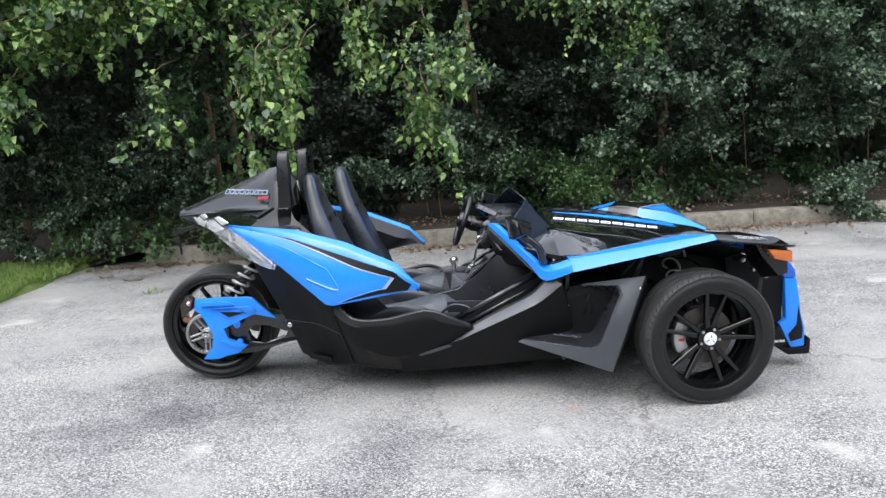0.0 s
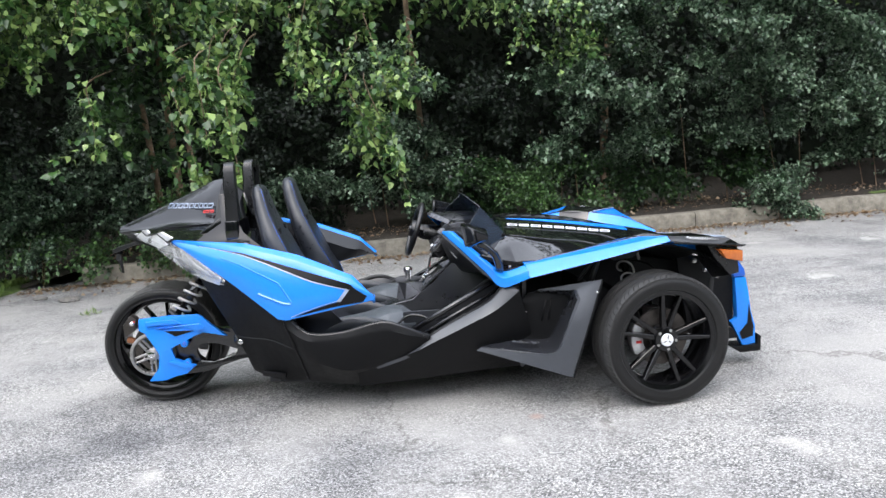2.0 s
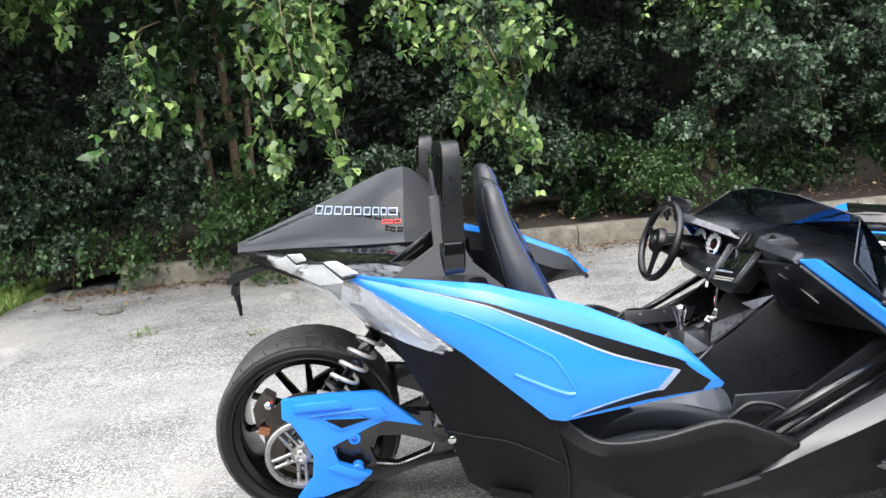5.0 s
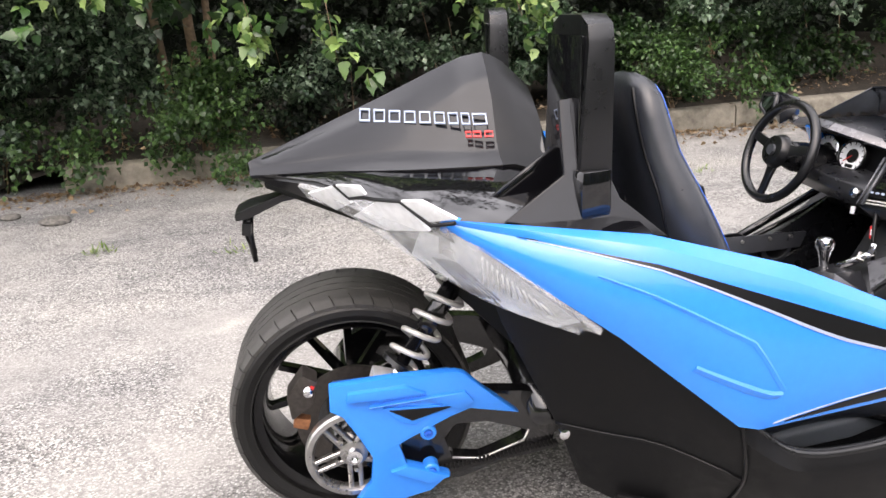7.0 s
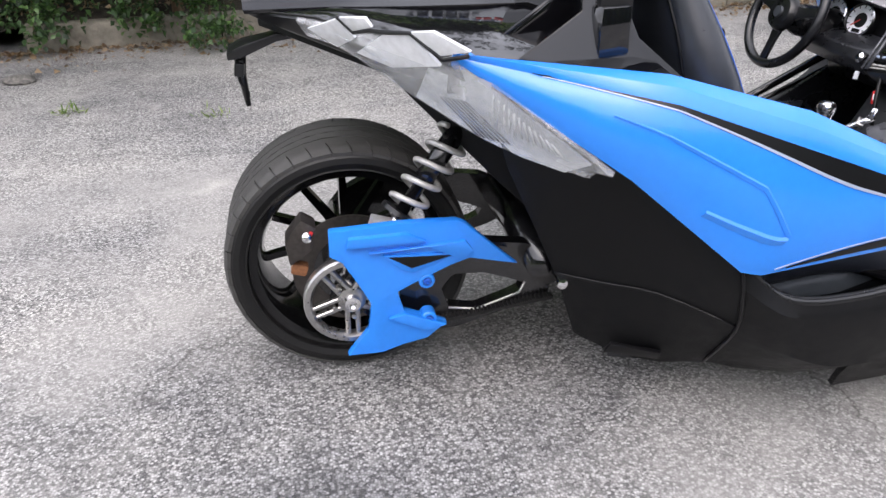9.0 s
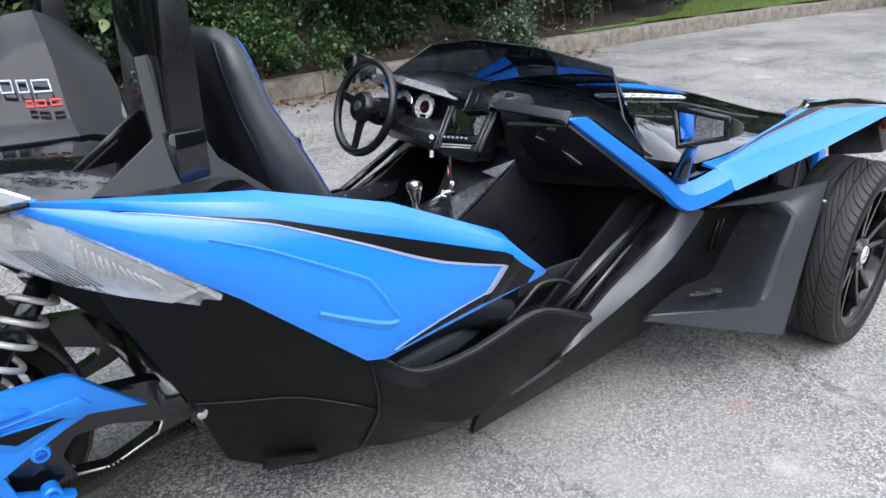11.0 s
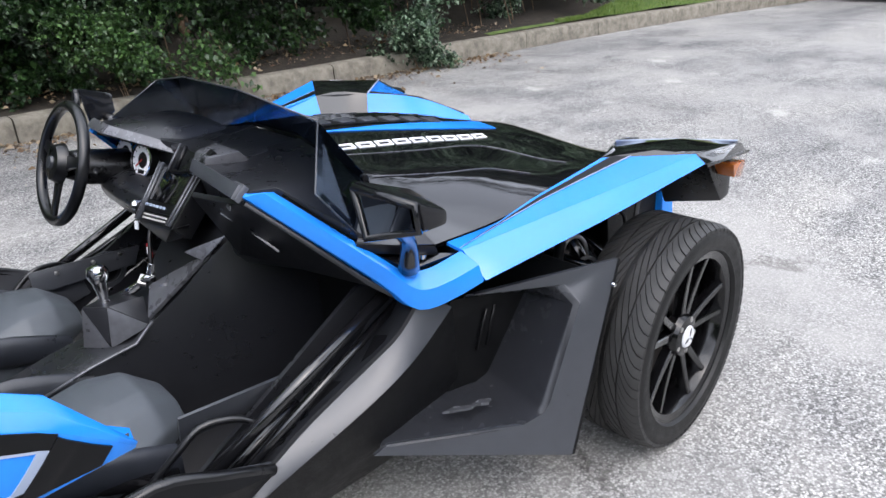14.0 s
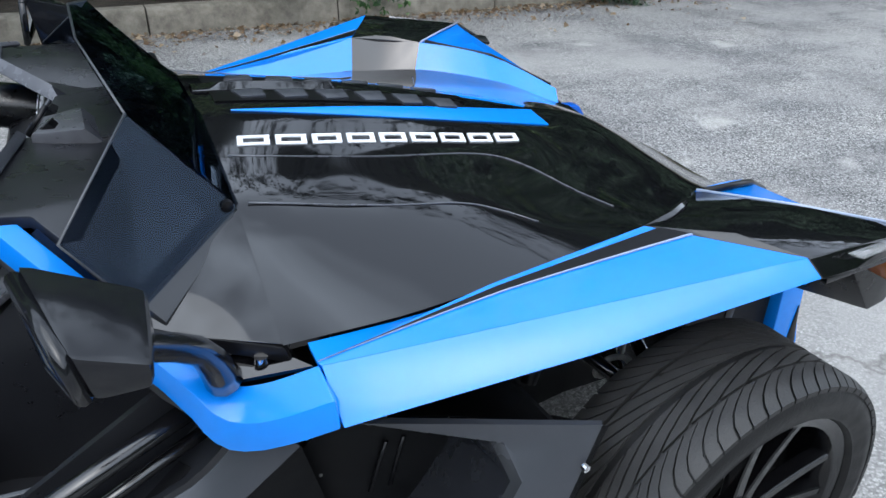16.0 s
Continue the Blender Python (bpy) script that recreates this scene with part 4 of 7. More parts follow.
def front_corner(s):
    w = alloy_wheel(1.333, s * 0.862, 0.328, s, 0.330, 0.246, 0.222, 10, car, "black ten-spoke alloy front wheel", 34, True)
    part("brake_disc", lathe_bm([(0.06, -0.02), (0.145, -0.02), (0.145, -0.008), (0.06, -0.008)], 56, (1.333, s * 0.862 - s * 0.015, 0.328), closed=True), DISC, car, "steel brake disc")
    cal = []
    for k in range(7):
        a = math.radians(150 + 10 * k)
        rr = 0.128
        c = (1.333 + rr * math.cos(a), 0.328 + rr * math.sin(a))
        n = (math.cos(a), math.sin(a))
        cal.append([(c[0] + n[0] * d, s * (0.862 + e), c[1] + n[1] * d) for d, e in ((-0.03, -0.03), (-0.03, 0.028), (0.0, 0.036), (0.03, 0.028), (0.03, -0.03))])
    cp = part("brake_caliper", bevelled(loft_bm(cal), 0.004), SILVER, car, "silver brake caliper with a red mark")
    part("caliper_mark", box_bm((1.333 - 0.122, s * 0.898, 0.318), (0.028, 0.004, 0.014), (0, 0, 0), 0.001), RED, cp)
    for xa, za, zb in ((1.16, 0.30, 0.24), (1.50, 0.30, 0.24), (1.20, 0.52, 0.44), (1.46, 0.52, 0.44)):
        part("wishbone", tube_bm([(xa, s * 0.36, za), (1.333, s * 0.76, zb)], 0.015, 8), FRAME, car)
    part("upright", loft_bm([[(1.30, s * o, z) for o, z in ((0.72, 0.2), (0.78, 0.2), (0.78, 0.46), (0.72, 0.46))], [(1.37, s * o, z) for o, z in ((0.72, 0.2), (0.78, 0.2), (0.78, 0.46), (0.72, 0.46))]]), STEEL, car)
    dm = part("damper", tube_bm([(1.34, s * 0.70, 0.30), (1.30, s * 0.44, 0.66)], 0.022, 12), FRAME, car)
    co = [(1.34 - 0.04 * t + 0.042 * math.cos(t * 38), s * (0.70 - 0.26 * t), 0.30 + 0.36 * t + 0.042 * math.sin(t * 38)) for t in (0.3 + 0.65 * k / 70 for k in range(71))]
    part("spring", tube_bm(co, 0.006, 6), SPRING, dm)
    part("steering_rod", tube_bm([(1.48, s * 0.34, 0.34), (1.46, s * 0.76, 0.32)], 0.009, 8), STEEL, car)


front_corner(NEAR)
front_corner(FAR)


def rear_end():
    alloy_wheel(-1.333, 0.090, 0.341, NEAR, 0.341, 0.268, 0.285, 11, car, "black multi-spoke rear wheel with a wide tyre", 40, False)
    part("brake_disc", lathe_bm([(0.095, -0.003), (0.160, -0.003), (0.160, 0.004), (0.095, 0.004)], 56, (-1.333, -0.062, 0.341), closed=True), DISC, car, "drilled steel brake disc")
    part("disc_carrier", lathe_bm([(0.04, -0.022), (0.102, -0.006), (0.102, 0.006), (0.04, 0.012)], 36, (-1.333, -0.062, 0.341), closed=True), FRAME, car)
    pulley = part("belt_pulley", lathe_bm([(0.112, -0.018), (0.118, -0.018), (0.122, -0.012), (0.122, 0.012), (0.118, 0.018), (0.106, 0.018), (0.100, 0.006), (0.100, -0.008), (0.106, -0.018)], 64, (-1.347, -0.215, 0.338), closed=True), STEEL, car, "machined steel belt pulley")
    for i in range(5):
        for d in (-9, 9):
            b = spoke_bm(0.03, 0.104, 0.006, 0.0055, -0.008, -0.010, 0.014)
            b.transform(Matrix.Translation((-1.347, -0.215, 0.338)) @ Matrix.Rotation(radians(72 * i + 20), 4, "Y") @ Matrix.Translation((0, 0, 0.013 * (1 if d > 0 else -1))))
            part("pulley_spoke", b, STEEL, pulley)
    part("axle_nut", lathe_bm([(0.020, 0.01), (0.020, -0.014), (0.011, -0.016), (0.010, -0.006)], 24, (-1.347, -0.232, 0.338)), CHROME, pulley)
    part("pulley_boss", lathe_bm([(0.036, 0.02), (0.036, -0.008), (0.022, -0.014)], 30, (-1.347, -0.215, 0.338)), STEEL, pulley)
    bolt_rows = [(-1.347 + 0.048 * math.cos(radians(72 * i + 56)), 0.338 + 0.048 * math.sin(radians(72 * i + 56))) for i in range(5)]
    for bx, bz in bolt_rows:
        part("pulley_bolt", lathe_bm([(0.007, 0.006), (0.007, -0.012), (0.003, -0.014)], 6, (bx, -0.215, bz)), STEEL, pulley)
    belt = []
    for k in range(26):
        t = k / 25
        belt.append([(-1.37 + 0.56 * t, -0.215 + d, 0.215 + 0.055 * t + h) for d, h in ((-0.012, -0.004), (0.012, -0.004), (0.012, 0.004), (-0.012, 0.004))])
    bl = part("drive_belt", loft_bm(belt), RUBBER, car, "toothed black drive belt")
    for k in range(44):
        t = k / 44
        part("belt_tooth", box_bm((-1.30 + 0.49 * t, -0.215, 0.229 + 0.048 * t), (0.006, 0.023, 0.005), (0, -6, 0), 0), RUBBER, bl)
    caliper = part("rear_caliper", bevelled(loft_bm([[(-1.47 + dx, y, 0.44 + dz) for dx, dz in ((-0.02, 0.0), (0.035, 0.035), (0.055, 0.10), (0.02, 0.125), (-0.025, 0.07))] for y in (-0.20, -0.135)]), 0.008), DISC, car, "brown-grey metal rear brake caliper")
    part("caliper_pin", tube_bm([(-1.440, -0.212, 0.52), (-1.440, -0.12, 0.52)], 0.012, 10), CHROME, caliper)
    part("caliper_mark", box_bm((-1.430, -0.203, 0.528), (0.009, 0.004, 0.012), (0, 30, 0), 0.001), RED, caliper)
    part("caliper_bracket", box_bm((-1.468, -0.17, 0.42), (0.04, 0.03, 0.03), (0, 20, 0), 0.005), RUST, caliper)

    # swing arm: a black beam with a long triangular window, one on each flank
    for s in (NEAR, FAR):
        out = [(-1.38, 0.40), (-1.227, 0.473), (-0.994, 0.452), (-0.866, 0.431), (-0.80, 0.36), (-0.82, 0.27), (-1.067, 0.204), (-1.191, 0.20), (-1.34, 0.29)]
        hole = [(-1.112, 0.33), (-1.08, 0.368), (-0.998, 0.362), (-0.885, 0.318), (-0.90, 0.288), (-1.018, 0.252), (-1.094, 0.268)]
        bm = bmesh.new()
        rows = []
        n = 36
        for o in (out, hole):
            loop = []
            c = Vector((-1.03, 0.315))
            for k in range(n):
                a = 2 * math.pi * k / n
                d = Vector((math.cos(a), math.sin(a)))
                best = None
                for i in range(len(o)):
                    p, q = Vector(o[i]), Vector(o[(i + 1) % len(o)])
                    e = q - p
                    den = d.x * e.y - d.y * e.x
                    if abs(den) < 1e-9:
                        continue
                    w = p - c
                    t = (w.x * e.y - w.y * e.x) / den
                    u = (w.x * d.y - w.y * d.x) / den
                    if t > 0 and -1e-6 <= u <= 1 + 1e-6 and (best is None or t < best):
                        best = t
                loop.append(c + d * best)
            rows.append(loop)
        ya, yb = (s * 0.165, s * 0.205) if s == NEAR else (0.275, 0.315)
        ring = [[bm.verts.new((p.x, y, p.y)) for p in rows[k]] for k, y in ((0, ya), (0, yb), (1, yb), (1, ya))]
        for a, b in zip(ring, ring[1:] + ring[:1]):
            for k in range(n):
                bm.faces.new((a[k], a[(k + 1) % n], b[(k + 1) % n], b[k]))
        bmesh.ops.recalc_face_normals(bm, faces=bm.faces)
        arm = part("swing_arm", bm, FRAME, car, "black cast swing arm with an open window")
        if s == NEAR:
            lip = [(x, -0.207, z) for x, z in hole[3:]]
            part("window_lip", tube_bm(lip, 0.004, 6), STEEL, arm)
    part("swing_pivot", tube_bm([(-0.84, -0.26, 0.385), (-0.84, 0.26, 0.385)], 0.05, 20), FRAME, car)
    part("hub_carrier", tube_bm([(-1.347, -0.21, 0.338), (-1.333, 0.30, 0.341)], 0.055, 20), FRAME, car)

    # blue cover of the swing arm: one folded moulding with a long arm and a lower fin
    y = -0.250
    outline = [(-1.388, 0.551), (-1.218, 0.554), (-1.075, 0.546), (-1.052, 0.535), (-1.019, 0.502), (-0.922, 0.410), (-1.048, 0.443), (-1.099, 0.428), (-1.202, 0.384), (-1.233, 0.369),
               (-1.219, 0.310), (-1.109, 0.260), (-1.163, 0.219), (-1.228, 0.208), (-1.282, 0.192), (-1.372, 0.195), (-1.312, 0.268), (-1.301, 0.341), (-1.329, 0.403), (-1.364, 0.470), (-1.392, 0.489)]
    cover = part("arm_cover", prism([(a, y + 0.010 * (b > 0.53), b) for a, b in outline], (0.014, -0.014), 0.004), BLUE, car, "blue angular swing arm cover")
    part("top_flange", sheet([(-1.388, y + 0.016, 0.545), (-1.075, y + 0.016, 0.540), (-1.030, y + 0.016, 0.505), (-1.040, y + 0.085, 0.488), (-1.085, y + 0.085, 0.515), (-1.380, y + 0.085, 0.520)], [(0, 1, 4, 5), (1, 2, 3, 4)], 0.010, 0.002, (-1.2, y, 0.4)), BLUE_DEEP, cover)
    part("top_ridge", prism([(a, y - 0.016, b) for a, b in ((-1.345, 0.537), (-1.204, 0.535), (-1.154, 0.508), (-1.352, 0.511))], (0.010, -0.010), 0.005), BLUE, cover)
    part("cover_face", prism([(a, y - 0.016, b) for a, b in ((-1.300, 0.492), (-1.060, 0.500), (-1.040, 0.470), (-1.075, 0.450), (-1.150, 0.492))], (0.006, -0.010), 0.004), BLUE, cover)
    part("vent_frame", prism([(a, y - 0.014, b) for a, b in ((-1.266, 0.481), (-1.072, 0.467), (-1.192, 0.424), (-1.222, 0.435))], (0.006, -0.006), 0.003), BLUE, cover)
    part("vent", prism([(a, y - 0.021, b) for a, b in ((-1.250, 0.475), (-1.094, 0.462), (-1.196, 0.439))], (0.002, -0.002), 0.001), STRIPE, cover, "dark triangular vent")
    part("fin_step", prism([(a, y - 0.016, b) for a, b in ((-1.262, 0.300), (-1.219, 0.310), (-1.111, 0.261), (-1.163, 0.248))], (0.008, -0.010), 0.004), BLUE, cover)
    for bx, bz in ((-1.158, 0.391), (-1.157, 0.278)):
        part("fixing_lug", lathe_bm([(0.021, 0.020), (0.021, -0.012), (0.018, -0.016), (0.012, -0.016), (0.012, -0.008)], 24, (bx, y, bz)), BLUE, cover)
        part("fixing_bolt", lathe_bm([(0.010, 0.004), (0.010, -0.018), (0.006, -0.020), (0.004, -0.014)], 12, (bx, y, bz)), BLUE_DEEP, cover)

    # coil-over damper
    a, b = Vector((-1.035, -0.115, 0.735)), Vector((-1.215, -0.165, 0.525))
    d = (b - a)
    dam = part("rear_damper", tube_bm([a, a + d * 0.55, a + d * 0.56, b], [0.026, 0.026, 0.017, 0.017], 20), FRAME, car, "black damper with a silver coil spring")
    u = d.normalized().orthogonal().normalized()
    v = d.normalized().cross(u)
    coil = []
    for k in range(121):
        t = 0.06 + 0.86 * k / 120
        g = 2 * math.pi * 4.6 * k / 120
        coil.append(a + d * t + (u * math.cos(g) + v * math.sin(g)) * 0.045)
    part("coil_spring", tube_bm(coil, 0.0075, 8), SPRING, dam, "silver coil spring")
    part("spring_seat", lathe_bm([(0.052, -0.006), (0.052, 0.006)], 24), SATIN, dam).matrix_basis = Matrix.Translation(a + d * 0.94) @ d.to_track_quat("Y", "Z").to_matrix().to_4x4()
    part("damper_bolt", tube_bm([b + Vector((0, -0.03, 0)), b + Vector((0, 0.03, 0))], 0.013, 10), CHROME, dam)
    part("damper_mount", box_bm((-1.235, -0.16, 0.50), (0.10, 0.05, 0.04), (0, 20, 0), 0.006), SILVER, car)


rear_end()

# -- flank panels --
WING_TOP = [(0.0, (-1.11, 0.42, 0.985)), (0.40, (-0.72, 0.605, 0.912)), (0.86, (-0.20, 0.722, 0.724)), (1.0, (-0.085, 0.728, 0.637))]
WING_LOW = [(0.0, (-1.10, 0.425, 0.970)), (0.40, (-0.80, 0.600, 0.765)), (0.66, (-0.575, 0.672, 0.568)), (0.72, (-0.535, 0.680, 0.560)), (1.0, (-0.085, 0.724, 0.630))]
WING_RIM = [(0.0, (-1.11, 0.415, 0.990)), (0.40, (-0.72, 0.550, 0.955)), (0.62, (-0.45, 0.615, 0.880)), (0.86, (-0.185, 0.672, 0.758)), (1.0, (-0.080, 0.722, 0.640))]


def wing_at(u, v, lift=0.0):
    a, b = pick(WING_TOP, u), pick(WING_LOW, u)
    x, o, z = lerp(a, b, v)
    return (x, o + 0.020 * math.sin(math.pi * v) * math.sin(math.pi * min(1, u * 1.1)) ** 0.5 + lift, z)


def ribbon(s, u0, u1, va, vb, lift, n=26):
    """A band on the wing between the heights va(u) and vb(u)."""
    rows = []
    for k in range(n + 1):
        u = u0 + (u1 - u0) * k / n
        lo, hi = va(u), vb(u)
        rows.append([(x, s * o, z) for x, o, z in (wing_at(u, lo + (hi - lo) * j / 4, lift) for j in range(5))])
    return grid_sheet(rows, 0.003, 0, (0, 0, 0.5))


def side_wing(s):
    us = [0, 0.08, 0.16, 0.24, 0.32, 0.40, 0.48, 0.56, 0.62, 0.66, 0.69, 0.72, 0.78, 0.82, 0.86, 0.90, 0.94, 0.97, 1.0]
    rows = [[(x, s * o, z) for x, o, z in (wing_at(u, v) for v in (0, 0.16, 0.34, 0.5, 0.68, 0.84, 1.0))] for u in us]
    wing = part("side_wing", grid_sheet(rows, 0.045, 0.004, (0, 0, 0.5)), BLUE, car, "metallic blue side wing with a black and silver stripe")
    top = []
    for u in us:
        a, b = pick(WING_RIM, u), pick(WING_TOP, u)
        c = lerp(a, b, 0.5)
        inner = (a[0], a[1] - 0.035, a[2] - 0.028)
        top.append([(x, s * o, z) for x, o, z in (inner, (a[0], a[1] - 0.012, a[2] - 0.004), a, (c[0], c[1] + 0.008, c[2] + 0.006), b)])
    part("top_band", grid_sheet(top, 0.012, 0.002, (0, 0, 0.3)), BLUE, wing)
    inn = []
    for u in us:
        a = pick(WING_RIM, u)
        b = pick(WING_LOW, u)
        inn.append([(x, s * o, z) for x, o, z in ((a[0], a[1] - 0.034, a[2] - 0.026), (a[0], a[1] - 0.036 - 0.039 * min(1, (1 - u) / 0.2), a[2] - 0.026 - 0.074 * min(1, (1 - u) / 0.2)), (b[0], b[1] - 0.02 - 0.065 * min(1, (1 - u) / 0.2), max(b[2], 0.5) + 0.02))])
    part("inner_liner", grid_sheet(inn, 0.006), INNER, wing, "black inner liner")
    # stripes
    def grow(u):
        return 0.0 + 0.185 * min(1, max(0, (u - 0.14) / 0.72)) ** 1.25
    part("stripe", ribbon(s, 0.14, 0.875, lambda u: 0.005, grow, 0.002), STRIPE, wing, "black stripe")
    part("stripe_tip", ribbon(s, 0.875, 0.962, lambda u: 0.03 + 0.10 * (u - 0.875) / 0.087, lambda u: 0.86, 0.005, 16), STRIPE, wing)
    part("stripe_foot", ribbon(s, 0.745, 0.875, lambda u: 0.955 - 0.30 * (u - 0.745) / 0.13, lambda u: 0.955 - 0.085 * (u - 0.745) / 0.13, 0.002, 10), STRIPE, wing)
    part("pinline", ribbon(s, 0.16, 0.86, lambda u: grow(u), lambda u: grow(u) + 0.010 + 0.018 * u, 0.0025), PIN, wing, "silver pinline")
    part("pinline_foot", ribbon(s, 0.73, 0.86, lambda u: 0.952 - 0.30 * (u - 0.73) / 0.13 - 0.012, lambda u: 0.952 - 0.30 * (u - 0.73) / 0.13, 0.0025, 10), PIN, wing)
    part("pinline_nose", ribbon(s, 0.86, 0.876, lambda u: grow(0.86), lambda u: 0.67, 0.0025, 4), PIN, wing)
    # pressed arrow in the face
    def line(u0, v0, u1, v1, wide, h, material, name):
        rows = []
        for k in range(9):
            t = k / 8
            u, v = u0 + (u1 - u0) * t, v0 + (v1 - v0) * t
            w = wide * (t if h > 0.006 else 1)
            rows.append([(x, s * o, z) for x, o, z in (wing_at(u, v - w * 0.5, 0.0012), wing_at(u, v, h), wing_at(u, v + w, 0.0012))])
        part(name, grid_sheet(rows, 0.002, 0, (0, 0, 0.5)), material, wing)
    line(0.30, 0.33, 0.59, 0.38, 0.030, 0.004, BLUE, "pressed_crease")
    line(0.59, 0.38, 0.685, 0.62, 0.030, 0.004, BLUE, "pressed_crease")
    line(0.53, 0.80, 0.685, 0.655, 0.050, 0.006, BLUE, "pressed_blade")
    return wing


side_wing(NEAR)
side_wing(FAR).matrix_basis = pose(0.03, 0, 0.025)

QUARTER = [
    ((-1.040, 0.385, 0.900), (-0.985, 0.370, 0.720), (-0.845, 0.345, 0.400), (-0.785, 0.325, 0.215)),
    ((-0.920, 0.470, 0.870), (-0.870, 0.440, 0.700), (-0.750, 0.415, 0.400), (-0.700, 0.390, 0.190)),
    ((-0.780, 0.540, 0.800), (-0.740, 0.520, 0.660), (-0.640, 0.490, 0.400), (-0.590, 0.430, 0.165)),
    ((-0.560, 0.635, 0.590), (-0.545, 0.645, 0.510), (-0.510, 0.600, 0.370), (-0.480, 0.455, 0.170)),
]
SILL = [
    ((-0.560, 0.635, 0.590), (-0.545, 0.645, 0.510), (-0.510, 0.600, 0.370), (-0.480, 0.455, 0.170)),
    ((-0.480, 0.640, 0.500), (-0.470, 0.672, 0.455), (-0.450, 0.636, 0.340), (-0.430, 0.470, 0.158)),
    ((-0.400, 0.664, 0.466), (-0.395, 0.676, 0.430), (-0.380, 0.645, 0.300), (-0.365, 0.490, 0.148)),
    ((-0.250, 0.674, 0.468), (-0.245, 0.688, 0.430), (-0.240, 0.650, 0.255), (-0.230, 0.520, 0.140)),
    ((-0.060, 0.684, 0.502), (-0.050, 0.698, 0.455), (-0.040, 0.653, 0.284), (-0.040, 0.530, 0.142)),
    ((0.060, 0.694, 0.462), (0.070, 0.704, 0.425), (0.075, 0.652, 0.312), (0.070, 0.540, 0.145)),
    ((0.178, 0.672, 0.396), (0.182, 0.672, 0.388), (0.185, 0.657, 0.372), (0.170, 0.540, 0.170)),
]


def smooth_rows(rows, n):
    out = []
    for k in range(n * (len(rows) - 1) + 1):
        i, t = min(k // n, len(rows) - 2), (k - min(k // n, len(rows) - 2) * n) / n
        row = []
        for j in range(len(rows[0])):
            p0, p1, p2, p3 = (Vector(rows[m][j]) for m in (max(i - 1, 0), i, i + 1, min(i + 2, len(rows) - 1)))
            row.append(tuple(0.5 * (2 * p1 + (p2 - p0) * t + (2 * p0 - 5 * p1 + 4 * p2 - p3) * t * t + (3 * p1 - p0 - 3 * p2 + p3) * t ** 3)))
        out.append(row)
    return out


def rounded(pts, r, n):
    """A closed outline with its corners rounded."""
    out = []
    for i, p in enumerate(pts):
        a, b = lerp(p, pts[i - 1], r), lerp(p, pts[(i + 1) % len(pts)], r)
        out += [lerp(lerp(a, p, k / n), lerp(p, b, k / n), k / n) for k in range(n + 1)]
    return out


def flank(s):
    body = part("quarter_panel", grid_sheet([P(s, *r) for r in smooth_rows(QUARTER, 3)], 0.02, 0.003, (0, 0, 0.5)), TUB, car, "textured black rear quarter panel")
    seam = [lerp(QUARTER[i][1], QUARTER[i][2], 0.93) for i in range(4)]
    part("panel_seam", tube_bm(P(s, *[(x, o + 0.001, z) for x, o, z in seam]), 0.004, 6, smooth=3), STRIPE, body)
    part("panel_seam", tube_bm(P(s, *[(x, o + 0.003, z) for x, o, z in QUARTER[3]]), 0.004, 6, smooth=4), STRIPE, body)
    part("panel_vent", prism(P(s, (-0.72, 0.412, 0.235), (-0.60, 0.452, 0.215), (-0.60, 0.44, 0.19), (-0.73, 0.40, 0.205)), (0.006, -0.006), 0.002), STRIPE, body)
    part("panel_bolt", lathe_bm([(0.014, 0.01), (0.014, -0.008), (0.006, -0.012)], 12, (-0.835, s * 0.352, 0.392)), CHROME, body)
    sill = part("sill", grid_sheet([P(s, *r) for r in smooth_rows([(r[0], lerp(r[0], r[1], 0.6), r[1], lerp(r[1], r[2], 0.5), r[2], lerp(r[2], r[3], 0.5), r[3]) for r in SILL], 4)], 0.03, 0.0, (0, 0, 0.5)), TUB, car, "textured black sill under the cockpit")
    lip = smooth_rows([(r[0],) for r in SILL], 4)
    part("sill_lip", tube_bm(P(s, *[(x, o - 0.01, z - 0.006) for ((x, o, z),) in lip]), 0.013, 8), SATIN, sill)
    inner = smooth_rows([(lerp(r[0], (r[0][0], 0.60, 0.45), 0.15), (r[0][0], 0.575, max(0.30, r[0][2] - 0.14)), (r[0][0], 0.42, 0.20)) for r in SILL], 3)
    part("sill_liner", grid_sheet([P(s, *r) for r in inner], 0.006), INNER, sill)
    # ramp that rises from the sill to the front arm
    up = [(0.0, (-0.20, 0.622, 0.237)), (0.31, (0.055, 0.650, 0.312)), (0.46, (0.183, 0.657, 0.392)), (0.58, (0.287, 0.654, 0.445)), (0.79, (0.466, 0.662, 0.527)), (0.87, (0.53, 0.674, 0.570)), (1.0, (0.60, 0.675, 0.640))]
    lo = [(0.0, (-0.205, 0.624, 0.231)), (0.32, (0.07, 0.666, 0.314)), (0.49, (0.21, 0.683, 0.371)), (0.73, (0.41, 0.709, 0.458)), (0.88, (0.54, 0.708, 0.514)), (1.0, (0.66, 0.706, 0.600))]
    rows, skirt, inboard = [], [], []
    for k in range(25):
        t = k / 24
        a, b = tuple(curve_at(up, t)), tuple(curve_at(lo, t))
        rows.append(P(s, a, lerp(a, b, 0.5), b))
        skirt.append(P(s, b, (b[0] + 0.05 * t, b[1] - 0.02 - 0.02 * t, 0.14 + (b[2] - 0.14) * 0.55), (b[0] + 0.10 * t, 0.59 - 0.01 * t, 0.145 + 0.02 * t)))
        inboard.append(P(s, a, (a[0], 0.575 - 0.03 * t, a[2] - 0.035), (a[0] + 0.03, 0.53, a[2] - 0.06)))
